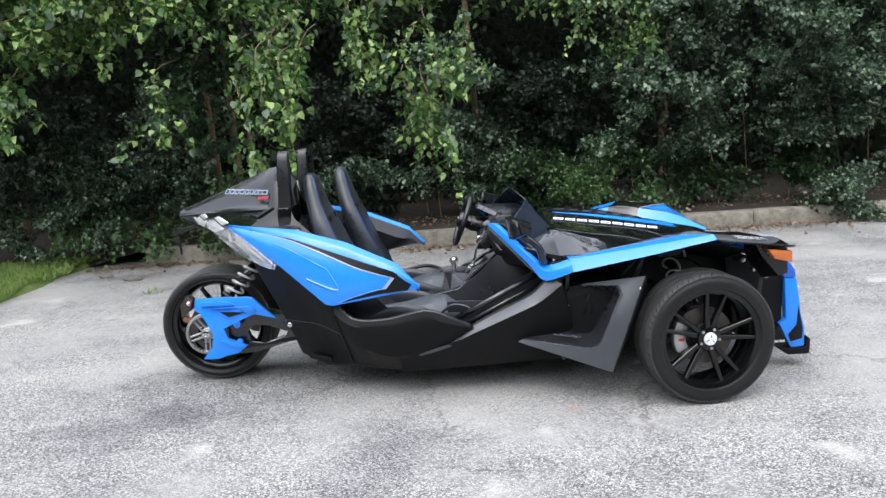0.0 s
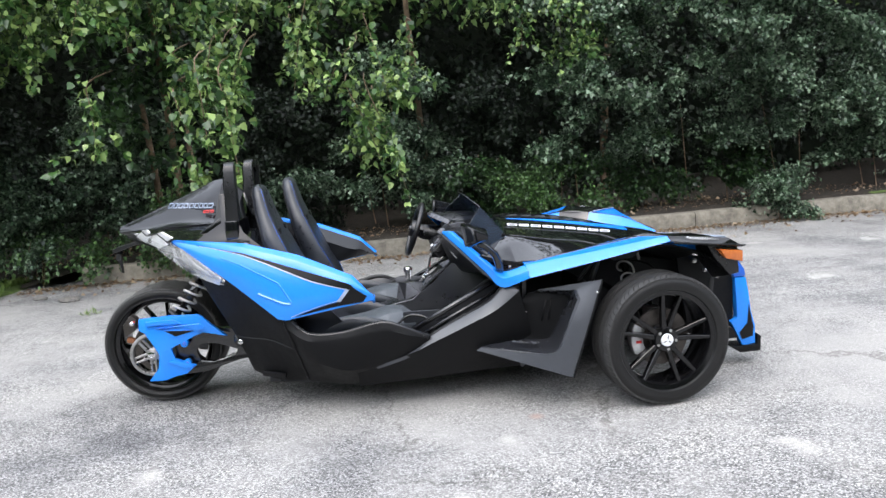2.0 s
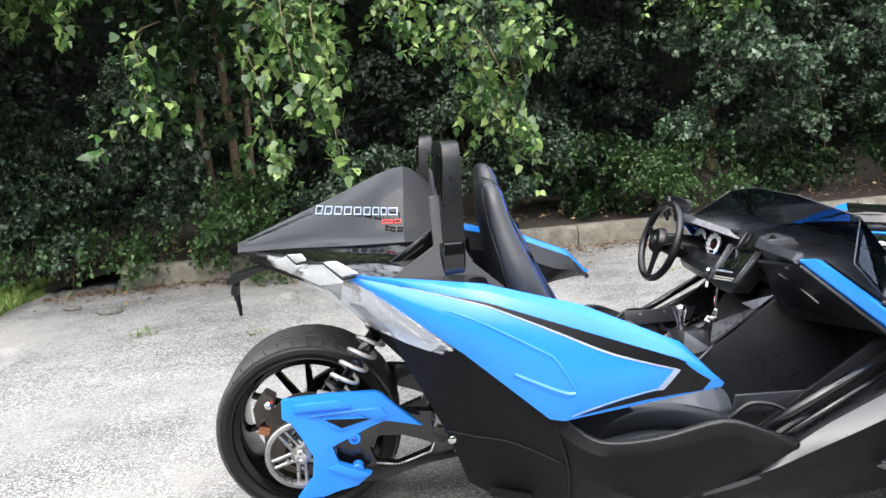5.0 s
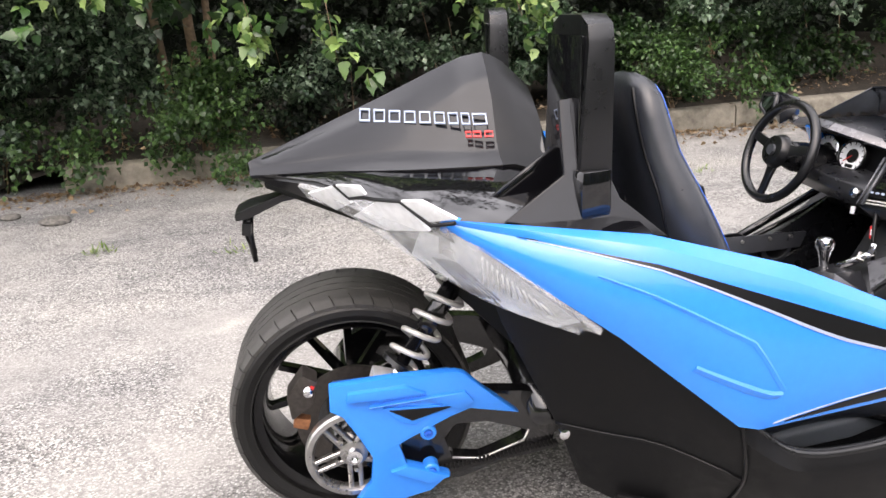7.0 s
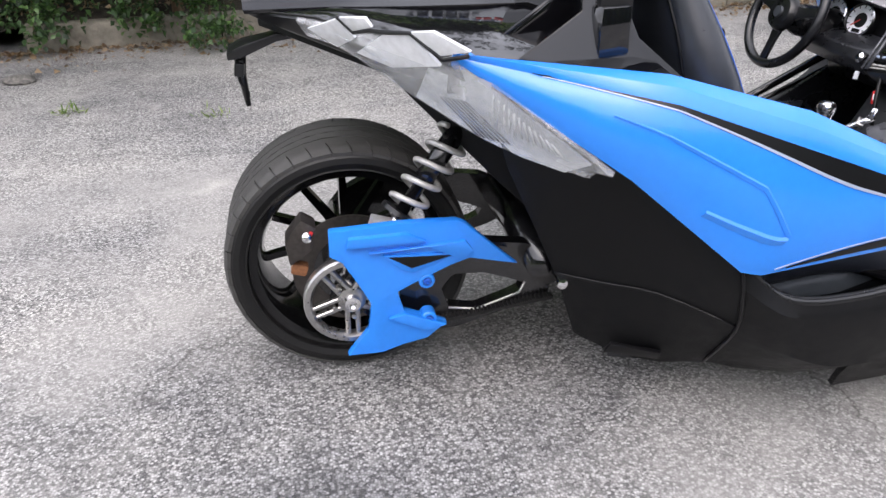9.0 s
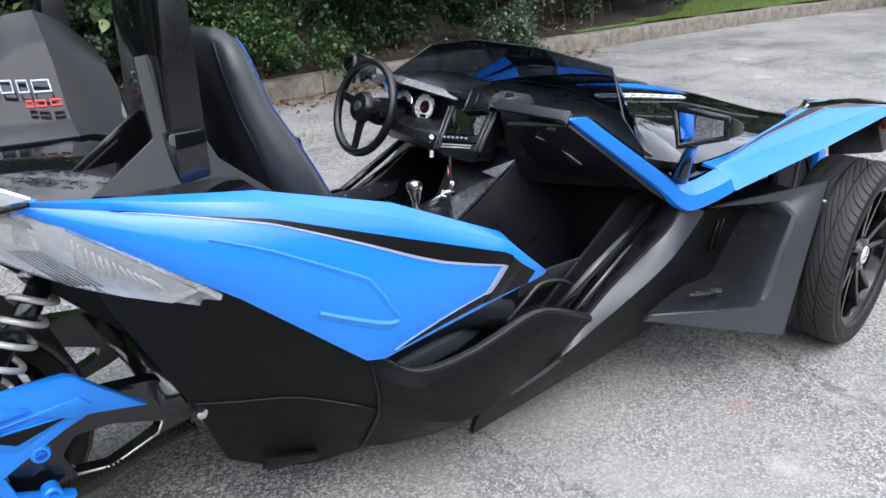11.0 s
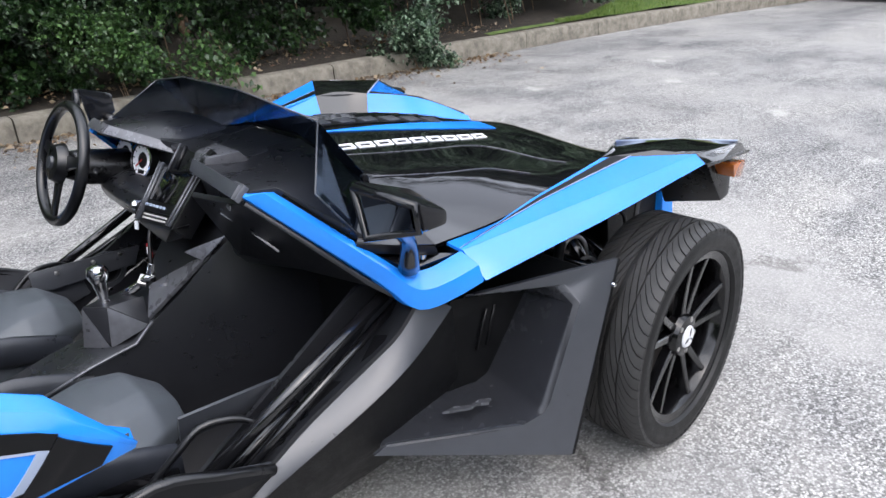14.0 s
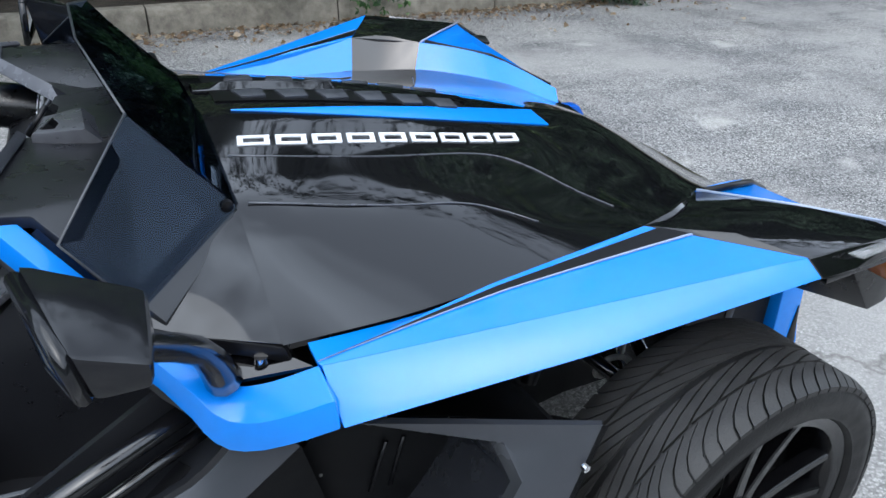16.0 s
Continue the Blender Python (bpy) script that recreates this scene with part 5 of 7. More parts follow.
    rp = part("ramp", grid_sheet(rows, 0.02, 0.003, (0, 0, 0.2)), GREY, car, "dark grey ramp panel beside the cockpit")
    part("skirt", grid_sheet(skirt, 0.015, 0, (0, 0, 0.4)), TUB, rp)
    part("ramp_tray", grid_sheet(inboard, 0.01), INNER, rp)
    for k, (t0, t1) in enumerate(((0.34, 0.52), (0.56, 0.70), (0.74, 0.86))):
        a, b = Vector(curve_at(up, t0)), Vector(curve_at(up, t1))
        part("tray_rib", prism(P(s, (a.x, a.y - 0.02, a.z - 0.004), (b.x, b.y - 0.02, b.z - 0.004), (b.x - 0.02, b.y - 0.06, b.z - 0.014), (a.x + 0.03, a.y - 0.05, a.z - 0.014)), (0.006, -0.006), 0.002), STRIPE, rp)
    for name, a, b, r in (("frame_tube", (0.06, 0.612, 0.409), (0.54, 0.607, 0.642), 0.0155), ("frame_tube", (0.09, 0.638, 0.380), (0.600, 0.597, 0.612), 0.0105), ("frame_tube", (0.06, 0.575, 0.335), (0.30, 0.58, 0.46), 0.012)):
        part(name, tube_bm(P(s, a, b), r, 14), FRAME, car, "black steel frame tube")
    loop = [(-0.03, 0.54, 0.40), (0.03, 0.555, 0.455), (0.085, 0.56, 0.492), (0.15, 0.575, 0.488), (0.19, 0.59, 0.465)]
    part("belt_loop", tube_bm(P(s, *loop), 0.008, 8, smooth=4), SATIN, car)

    # winglet behind the front wheel: a grey blade round the foot and the outer side, and a dark moulded pan
    kl, kb, kt, kq = (0.415, 0.690, 0.304), (0.856, 0.918, 0.180), (1.034, 0.900, 0.657), (0.76, 0.690, 0.590)
    i3, i2, i4, i5, i1 = (0.450, 0.695, 0.318), (0.800, 0.872, 0.286), (0.932, 0.868, 0.562), (0.926, 0.822, 0.600), (0.755, 0.680, 0.584)
    outer = [kl, lerp(kl, kb, 0.5), lerp(kl, kb, 0.93), kb, lerp(kb, kt, 0.06), lerp(kb, kt, 0.5), lerp(kb, kt, 0.88), kt, lerp(kt, kq, 0.35), kq]
    corner = lerp(i2, i3, 0.14)
    rim = [i3, lerp(i3, i2, 0.5), corner, lerp(lerp(corner, i2, 0.65), lerp(i2, i4, 0.16), 0.5), lerp(i2, i4, 0.16), lerp(i2, i4, 0.5), i4, lerp(i4, i5, 0.6), i5, i1]
    rows = [[lerp(a, b, f) for a, b in zip(outer, rim)] for f in (0.0, 0.04, 0.5, 0.95, 1.0)]
    w = part("winglet", grid_sheet([P(s, *r) for r in rows], 0.014, 0.0, (0.75, s * 0.5, 0.4)), GREY, car, "dark grey plastic winglet behind the front wheel", sharp=28)
    d3, d2, d4, d1 = (0.520, 0.632, 0.340), (0.812, 0.660, 0.312), (0.925, 0.700, 0.545), (0.745, 0.655, 0.572)
    e2 = lerp(d2, d3, 0.10)
    deep = [d3, lerp(d3, e2, 0.6), e2, lerp(lerp(e2, d2, 0.6), lerp(d2, d4, 0.1), 0.5), lerp(d2, d4, 0.1), lerp(d2, d4, 0.55), d4, lerp(d4, d1, 0.2), lerp(d4, d1, 0.35), d1]
    step = [(x - 0.012, o - 0.012, z - 0.004) for x, o, z in rim]
    rows = [rim, step] + [[lerp(a, b, f) for a, b in zip(step, deep)] for f in (0.05, 0.30, 0.60, 0.90, 0.97, 1.0)]
    part("winglet_pan", grid_sheet([P(s, *r) for r in rows], 0.006, 0.0, (0.9, s * 1.0, 0.2)), PAN, w, "moulded black pan", sharp=40)
    part("pan_wall", grid_sheet([P(s, *deep), P(s, *[lerp((0.500, 0.628, 0.345), (0.72, 0.640, 0.570), k / 9) for k in range(10)])], 0.006), TUB, w)
    for x, z in ((0.62, 0.40), (0.70, 0.47)):
        part("pan_stud", lathe_bm([(0.003, 0.004), (0.003, -0.004), (0.001, -0.005)], 8, (x, s * 0.645, z)), STEEL, w)
    for x0, x1 in ((0.775, 0.80), (0.81, 0.83)):
        part("pan_slot", tube_bm(P(s, (x0, 0.668, 0.42), (x1, 0.680, 0.53)), 0.004, 6), STRIPE, w)
    for q in (((0.60, 0.722), (0.665, 0.752), (0.690, 0.748), (0.640, 0.720)), ((0.680, 0.742), (0.715, 0.765), (0.738, 0.752), (0.712, 0.735))):
        part("maker_mark", prism(P(s, *[(x, o, 0.336 - 0.10 * (x - 0.60) + 0.004) for x, o in q]), (0.003, -0.002), 0), FACET, w)
    part("winglet_rivet", lathe_bm([(0.006, 0.004), (0.006, -0.005), (0.002, -0.007)], 10, (1.005, s * 0.912, 0.60)), CHROME, w)
    part("winglet_tail", sheet(P(s, kb, kt, (1.02, 0.80, 0.60), (0.88, 0.80, 0.20)), [(0, 1, 2, 3)], 0.012, 0.003), TUB, w)
    part("arch_shield", sheet(P(s, (0.89, 0.84, 0.20), (1.00, 0.84, 0.62), (0.96, 0.44, 0.64), (0.86, 0.44, 0.18)), [(0, 1, 2, 3)], 0.008, 0.0), TUB, car)
    part("stay", tube_bm(P(s, (1.03, 0.72, 0.60), (1.10, 0.70, 0.775)), 0.014, 8), SATIN, w)
    part("stay", tube_bm(P(s, (0.97, 0.70, 0.62), (1.10, 0.69, 0.76)), 0.010, 8), SATIN, w)


flank(NEAR)
flank(FAR)

# -- front arms, hood and nose --
HOOD = [
    (0.66, ((0, 0.920), (0.10, 0.918), (0.26, 0.884), (0.42, 0.850), (0.655, 0.742))),
    (0.85, ((0, 0.905), (0.10, 0.897), (0.25, 0.855), (0.43, 0.815), (0.650, 0.738))),
    (1.05, ((0, 0.880), (0.10, 0.862), (0.24, 0.820), (0.44, 0.785), (0.630, 0.740))),
    (1.25, ((0, 0.835), (0.10, 0.820), (0.22, 0.785), (0.44, 0.752), (0.600, 0.742))),
    (1.45, ((0, 0.785), (0.10, 0.772), (0.22, 0.755), (0.38, 0.735), (0.545, 0.738))),
    (1.65, ((0, 0.735), (0.10, 0.728), (0.22, 0.715), (0.34, 0.705), (0.430, 0.708))),
    (1.84, ((0, 0.640), (0.10, 0.638), (0.22, 0.632), (0.28, 0.632), (0.345, 0.640))),
]


def hood_z(x, o):
    rows = [(a, (a, 0.0, _across(b, o))) for a, b in HOOD]
    return curve_at(rows, min(max(x, 0.66), 1.84)).z


def _across(b, o):
    o = abs(o)
    for (p, q), (r, t) in zip(b, b[1:]):
        if o <= r:
            return q + (t - q) * (o - p) / (r - p)
    return b[-1][1]


def hood_limit(x):
    return curve_at([(a, (a, b[-1][0], 0.0)) for a, b in HOOD], x).y


def hood_point(x, o, lift=0.0):
    return (x, o, hood_z(x, o) + lift)


def hood():
    rows = []
    for k in range(41):
        x = 0.66 + 1.18 * k / 40
        m = hood_limit(x)
        rows.append([hood_point(x, m * j / 12) for j in range(-12, 13)])
    hd = part("hood", grid_sheet(rows, 0.015, 0.0, (1.2, 0, 0.2)), GLOSS, car, "mirror-gloss black hood with blue and white markings", sharp=20)
    for s in (NEAR, FAR):
        corner = [(0.48, 0.600, 0.7815), (0.66, 0.425, 0.849), (0.662, 0.653, 0.742)]
        part("hood_corner", prism(P(s, *(corner if s > 0 else corner[::-1])), (0.0, -0.014), 0.002), GLOSS, hd)
        part("hood_edge", sheet(P(s, (0.48, 0.600, 0.785), (0.662, 0.655, 0.737), (0.67, 0.66, 0.712), (0.50, 0.60, 0.755)), [(0, 1, 2, 3)], 0.01, 0.002, (0.6, 0, 0.7)), STRIPE, hd)
        # thin grey lines along the shoulder creases, standing in for reflections there
        for pts in (((0.68, 0.276), (0.95, 0.270), (1.18, 0.245), (1.27, 0.285), (1.33, 0.40), (1.362, 0.480)), ((0.68, 0.412), (0.90, 0.425), (1.05, 0.430), (1.12, 0.455), (1.176, 0.500))):
            path = [hood_point(x, s * o, 0.001) for x, o in pts]
            part("crease_sheen", tube_bm(path, 0.0017, 6, smooth=5), FACET, hd)
        rows = []
        for k in range(23):
            x = 0.72 + 0.74 * k / 22
            t = k / 22
            c = 0.127 - 0.070 * t ** 2
            w = 0.002 + 0.040 * t
            rows.append([hood_point(x, s * (c - w), 0.003), hood_point(x, s * c, 0.004), hood_point(x, s * (c + w), 0.003)])
        part("blue_blade", grid_sheet(rows, 0.003, 0, (1, 0, 0)), BLUE, hd, "tapering blue blade")
        rows = []
        for k in range(16):
            x = 0.70 + 0.55 * k / 15
            rows.append([hood_point(x, s * 0.030, 0.003), hood_point(x, s * (0.090 - 0.02 * k / 15), 0.003)])
        part("vent_panel", grid_sheet(rows, 0.003, 0, (1, 0, 0)), STRIPE, hd)
        for k in range(6):
            x = 0.74 + 0.085 * k
            q = [hood_point(x, s * 0.036, 0.004), hood_point(x + 0.06, s * 0.036, 0.0075), hood_point(x + 0.06, s * 0.074, 0.006), hood_point(x + 0.012, s * 0.078, 0.004)]
            part("louvre", prism(q if s > 0 else q[::-1], (0.003, -0.004), 0.001), GREY, hd)
    rows = []
    for k in range(20):
        x = 0.67 + 0.6 * k / 19
        rows.append([hood_point(x, -0.028, 0.004), hood_point(x, 0, 0.008 * math.sin(math.pi * min(1, k / 19 + 0.3)) + 0.004), hood_point(x, 0.028, 0.004)])
    part("centre_spine", grid_sheet(rows, 0.004, 0, (1, 0, 0)), GLOSS, hd)
    # white maker's mark: nine plain closed frames, slanted
    def patch(ta, tb, lo, hi):
        q = []
        for t, e in ((ta, lo), (tb, lo), (tb, hi), (ta, hi)):
            x = 0.70 + 0.63 * (t + 0.010 * e)
            q.append(hood_point(x, -(0.247 - 0.058 * t - 0.030 * e), 0.0022))
        part("mark_bar", prism(q, (0.0008, -0.002), 0), WHITE, hd)
    for k in range(9):
        t0, t1 = k / 9 + 0.004, (k + 1) / 9 - 0.014
        patch(t0, t1, 0.0, 0.24)
        patch(t0, t1, 0.76, 1.0)
        patch(t0, t0 + 0.016, 0.24, 0.76)
        patch(t1 - 0.016, t1, 0.24, 0.76)


hood()


def front_arm(s):
    # the V-shaped blue band: lower edge and upper edge
    lo = [(0.0, (0.305, 0.458, 0.905)), (0.36, (0.500, 0.640, 0.700)), (0.46, (0.545, 0.690, 0.640)), (0.54, (0.585, 0.712, 0.624)), (0.62, (0.640, 0.745, 0.645)), (1.0, (0.700, 0.772, 0.672))]
    hi = [(0.0, (0.368, 0.472, 0.905)), (0.36, (0.530, 0.618, 0.742)), (0.46, (0.560, 0.645, 0.712)), (0.54, (0.590, 0.662, 0.700)), (0.62, (0.630, 0.680, 0.706)), (1.0, (0.695, 0.703, 0.730))]
    rows = []
    for k in range(29):
        t = k / 28
        a, b = tuple(curve_at(lo, t)), tuple(curve_at(hi, t))
        c = lerp(a, b, 0.5)
        rows.append(P(s, (a[0], a[1] - 0.03, a[2] - 0.004), a, (c[0], c[1] + 0.022, c[2] + 0.010), b, (b[0], b[1] - 0.02, b[2] - 0.018)))
    arm = part("arm_band", grid_sheet(rows, 0.012, 0.002, (0.6, 0, 0.5)), BLUE, car, "metallic blue band along the front arm", sharp=18)
    # fender
    fl = [(0.0, (0.704, 0.774, 0.673)), (0.5, (1.04, 0.852, 0.742)), (1.0, (1.385, 0.920, 0.818))]
    fh = [(0.0, (0.698, 0.706, 0.731)), (0.5, (1.04, 0.800, 0.785)), (1.0, (1.375, 0.895, 0.842))]
    fi = [(0.0, (0.694, 0.700, 0.734)), (0.5, (0.97, 0.682, 0.778)), (1.0, (1.25, 0.688, 0.822))]
    side, top = [], []
    for k in range(13):
        t = k / 12
        a, b, c = pick(fl, t), pick(fh, t), pick(fi, t)
        side.append(P(s, (a[0], a[1] - 0.035, a[2] - 0.006), a, b))
        top.append(P(s, b, lerp(b, c, 0.5), c))
    fd = part("fender", grid_sheet(side, 0.012, 0.002, (1, 0, 0.6)), BLUE, car, "metallic blue and black front fender")
    part("fender_top", grid_sheet(top, 0.012, 0.0, (1, 0, 0.4)), BLUE, fd)
    ridge_line = [(0.694, (0.694, 0.700, 0.734)), (1.25, (1.25, 0.688, 0.822)), (1.44, (1.44, 0.600, 0.812)), (1.66, (1.66, 0.520, 0.765)), (1.84, (1.84, 0.420, 0.672))]

    def inner_slope(x0, x1, name, material, n=9):
        rows = []
        for k in range(n):
            x = x0 + (x1 - x0) * k / (n - 1)
            c = tuple(curve_at(ridge_line, x))
            xe = max(x - 0.03 * min(1, (x - 0.694) / 0.3), 0.66)
            h = hood_limit(xe)
            e = (xe, h + 0.004, hood_z(xe, h) - 0.003)
            rows.append(P(s, c, lerp(c, e, 0.5), e))
        part(name, grid_sheet(rows, 0.008, 0, (1.2, s * 2, 0.2)), material, fd)
    inner_slope(0.694, 1.25, "fender_inner", BLUE)
    inner_slope(1.25, 1.44, "crown_inner", GLOSS, 5)
    inner_slope(1.44, 1.84, "front_inner", BLUE)
    band = []
    for k in range(13):
        t = k / 12
        b, c = pick(fh, t), pick(fi, t)
        band.append(P(s, *[(x, o, z + 0.003) for x, o, z in (lerp(c, b, 0.10), lerp(c, b, 0.14 + 0.16 * t))]))
    part("fender_stripe", grid_sheet(band, 0.002, 0, (1, 0, 0.4)), STRIPE, fd)
    band = []
    for k in range(13):
        t = k / 12
        b, c = pick(fh, t), pick(fi, t)
        band.append(P(s, *[(x, o, z + 0.003) for x, o, z in (lerp(c, b, 0.14 + 0.16 * t), lerp(c, b, 0.155 + 0.167 * t))]))
    part("fender_pinline", grid_sheet(band, 0.002, 0, (1, 0, 0.4)), PIN, fd)
    # black crown and front slope
    crown = [(1.25, 0.688, 0.822), (1.375, 0.895, 0.842), (1.70, 0.855, 0.800), (1.44, 0.600, 0.812)]
    part("fender_crown", sheet(P(s, *crown, (1.33, 0.80, 0.846), (1.56, 0.75, 0.822)), [(0, 4, 5, 3), (0, 1, 4), (4, 1, 2, 5), (3, 5, 2)], 0.012, 0.001, (1.4, 0, 0.4)), GLOSS, fd, "gloss black fender crown")
    slope = [(1.44, 0.600, 0.811), (1.70, 0.853, 0.798), (1.735, 0.845, 0.770), (1.83, 0.62, 0.690), (1.84, 0.42, 0.671), (1.66, 0.52, 0.764)]
    part("fender_front", sheet(P(s, *slope), [(0, 1, 2), (0, 2, 3, 5), (5, 3, 4)], 0.012, 0.001, (1.4, 0, 0.4)), BLUE, fd)
    part("front_pinline", tube_bm(P(s, (1.445, 0.600, 0.814), (1.57, 0.720, 0.812), (1.70, 0.85, 0.803)), 0.003, 6), PIN, fd)
    part("front_stripe", tube_bm(P(s, (1.46, 0.605, 0.811), (1.66, 0.535, 0.766), (1.83, 0.44, 0.680)), 0.007, 6), STRIPE, fd)
    blk = [(1.375, 0.896, 0.842), (1.385, 0.922, 0.818), (1.80, 0.842, 0.742), (1.71, 0.858, 0.798)]
    part("fender_lip", sheet(P(s, *blk), [(0, 1, 2, 3)], 0.012, 0.002, (1.4, 0, 0.7)), GLOSS, fd, "gloss black lip")
    part("lip_blade", prism(P(s, (1.40, 0.918, 0.808), (1.81, 0.842, 0.748), (1.80, 0.79, 0.735), (1.42, 0.87, 0.798)), (0.004, -0.004), 0.002), SATIN, fd)
    part("marker_lens", prism(P(s, (1.46, 0.900, 0.832), (1.62, 0.868, 0.808), (1.66, 0.862, 0.790), (1.50, 0.896, 0.812)), (0.004, -0.006), 0.002), LENS, fd)
    lamp = part("indicator", bevelled(loft_bm([P(s, (1.66, 0.868, 0.742), (1.795, 0.842, 0.722), (1.80, 0.830, 0.662), (1.70, 0.855, 0.690)), P(s, (1.66, 0.80, 0.742), (1.80, 0.78, 0.722), (1.80, 0.78, 0.662), (1.70, 0.80, 0.690))]), 0.006), AMBER, car, "amber side indicator")
    part("lamp_pod", bevelled(loft_bm([P(s, (1.62, 0.80, 0.765), (1.79, 0.80, 0.735), (1.795, 0.80, 0.600), (1.745, 0.80, 0.590), (1.665, 0.80, 0.69)), P(s, (1.62, 0.66, 0.74), (1.79, 0.62, 0.70), (1.80, 0.60, 0.55), (1.745, 0.60, 0.54), (1.665, 0.62, 0.64))]), 0.008), SATIN, car, "black headlamp pod")
    # fang at the corner of the nose
    def side_plate(name, outline, o, thick, bev, material, parent, label=""):
        q = [(x, s * o, z) for x, z in outline]
        return part(name, prism(q[::-1] if s < 0 else q, (0.0, -thick), bev), material, parent, label)
    fg = side_plate("nose_fang", ((1.93, 0.50), (1.995, 0.50), (2.012, 0.40), (2.022, 0.30), (2.045, 0.22), (2.045, 0.11), (1.97, 0.10), (1.90, 0.25), (1.94, 0.27)), 0.49, 0.05, 0.006, BLUE, car, "blue corner fang of the nose with a black stripe")
    side_plate("fang_stripe", ((2.008, 0.345), (2.018, 0.29), (2.034, 0.21), (2.030, 0.155), (1.965, 0.140), (1.950, 0.18), (1.998, 0.235)), 0.493, 0.004, 0.001, STRIPE, fg)
    side_plate("fang_cheek", ((1.90, 0.60), (1.955, 0.595), (1.990, 0.545), (1.995, 0.505), (1.925, 0.505)), 0.486, 0.05, 0.006, BLUE_DEEP, car)
    side_plate("chin_end", ((1.86, 0.13), (1.93, 0.105), (2.05, 0.105), (2.052, 0.17), (2.075, 0.15), (2.07, 0.065), (1.95, 0.065)), 0.50, 0.12, 0.006, TUB, car, "black chin spoiler end")
    side_plate("nose_side", ((1.60, 0.66), (1.88, 0.62), (1.93, 0.50), (1.93, 0.27), (1.88, 0.14), (1.66, 0.20)), 0.465, 0.03, 0.01, TUB, car)
    for x, z, r in ((1.70, 0.62, 0.014), (1.76, 0.56, 0.010), (1.83, 0.52, 0.012), (1.66, 0.50, 0.009), (1.72, 0.66, 0.008)):
        part("nose_bolt", lathe_bm([(r, 0.008), (r, -0.008), (r * 0.4, -0.012)], 10, (x, s * 0.475, z)), STEEL, car)
    part("lamp_wire", tube_bm(P(s, (1.62, 0.66, 0.70), (1.70, 0.60, 0.66), (1.78, 0.56, 0.60), (1.82, 0.50, 0.56)), 0.006, 6, smooth=4), RUBBER, car)
    part("arch_bracket", bevelled(loft_bm([P(s, (1.16, 0.70, 0.735), (1.30, 0.72, 0.75), (1.27, 0.70, 0.715), (1.20, 0.69, 0.705)), P(s, (1.16, 0.60, 0.72), (1.30, 0.62, 0.735), (1.27, 0.60, 0.70), (1.20, 0.59, 0.69))]), 0.003), GREY, car)


front_arm(NEAR)
front_arm(FAR)


def nose():
    ch = part("front_chassis", bevelled(loft_bm([[(x, y, z) for y, z in ((-w, 0.17), (w, 0.17), (w, h), (-w, h))] for x, w, h in ((0.62, 0.50, 0.66), (0.95, 0.42, 0.68), (1.40, 0.36, 0.66), (1.78, 0.36, 0.58))]), 0.01), TUB, car, "dark front chassis under the hood")
    part("grille", box_bm((1.80, 0, 0.45), (0.03, 0.94, 0.30), (0, 8, 0), 0.01), SATIN, car)
    part("chin", bevelled(loft_bm([[(x, y, z) for x, z in ((1.72, 0.16), (1.93, 0.16), (1.90, 0.22), (1.72, 0.25))] for y in (-0.52, -0.3, 0.3, 0.52)]), 0.008), TUB, car)
    for k in range(4):
        part("grille_bar", box_bm((1.815, 0, 0.36 + 0.06 * k), (0.02, 0.92, 0.012), (0, 8, 0), 0.002), STRIPE, ch)
    for s in (NEAR, FAR):
        part("arch_liner", sheet(P(s, (1.00, 0.70, 0.735), (1.20, 0.74, 0.77), (1.45, 0.76, 0.775), (1.62, 0.72, 0.72), (1.00, 0.40, 0.66), (1.20, 0.38, 0.69), (1.45, 0.36, 0.69), (1.62, 0.36, 0.62)), [(0, 1, 5, 4), (1, 2, 6, 5), (2, 3, 7, 6)], 0.01), TUB, car)
        part("horn_bracket", tube_bm(P(s, (1.20, 0.62, 0.70), (1.24, 0.68, 0.735), (1.30, 0.68, 0.735), (1.33, 0.62, 0.69)), 0.008, 8), STEEL, car)
        part("brake_hose", tube_bm(P(s, (1.34, 0.70, 0.45), (1.42, 0.66, 0.60), (1.36, 0.52, 0.66), (1.28, 0.42, 0.62)), 0.006, 8, smooth=4), RUBBER, car)


nose()

# -- windscreen, cowl, dashboard --


def windscreen():
    ridge, mid = (0.525, 0.430, 1.022), (0.485, 0.15, 1.066)
    for s in (NEAR, FAR):
        q = P(s, (0.415, 0.562, 0.908), ridge, (0.662, 0.415, 0.848), (0.495, 0.585, 0.800))
        sc = part("windscreen", sheet(q, [(0, 1, 2, 3)], 0.004, 0, (0.6, 0, 0.8)), TINT, car, "smoked plastic windscreen")
        edge = [q[3], q[0], q[1]]
        part("screen_edge", tube_bm(edge, 0.0022, 6), GREY, sc)
        part("screen_bolt", lathe_bm([(0.009, 0.006), (0.009, -0.006), (0.004, -0.008)], 12, (0.645, s * 0.425, 0.858)), STRIPE, sc)
    v = [(ridge[0], -ridge[1], ridge[2]), (mid[0], -mid[1], mid[2]), (mid[0], mid[1], mid[2]), ridge,
         (0.665, -0.410, 0.850), (0.665, -0.14, 0.912), (0.665, 0.14, 0.912), (0.665, 0.410, 0.850)]
    sc = part("windscreen", sheet(v, [(0, 1, 5, 4), (1, 2, 6, 5), (2, 3, 7, 6)], 0.004, 0, (0.8, 0, 0.6)), TINT, car, "smoked plastic windscreen")
    part("screen_edge", tube_bm(v[:4], 0.0022, 6), GREY, sc)


windscreen()


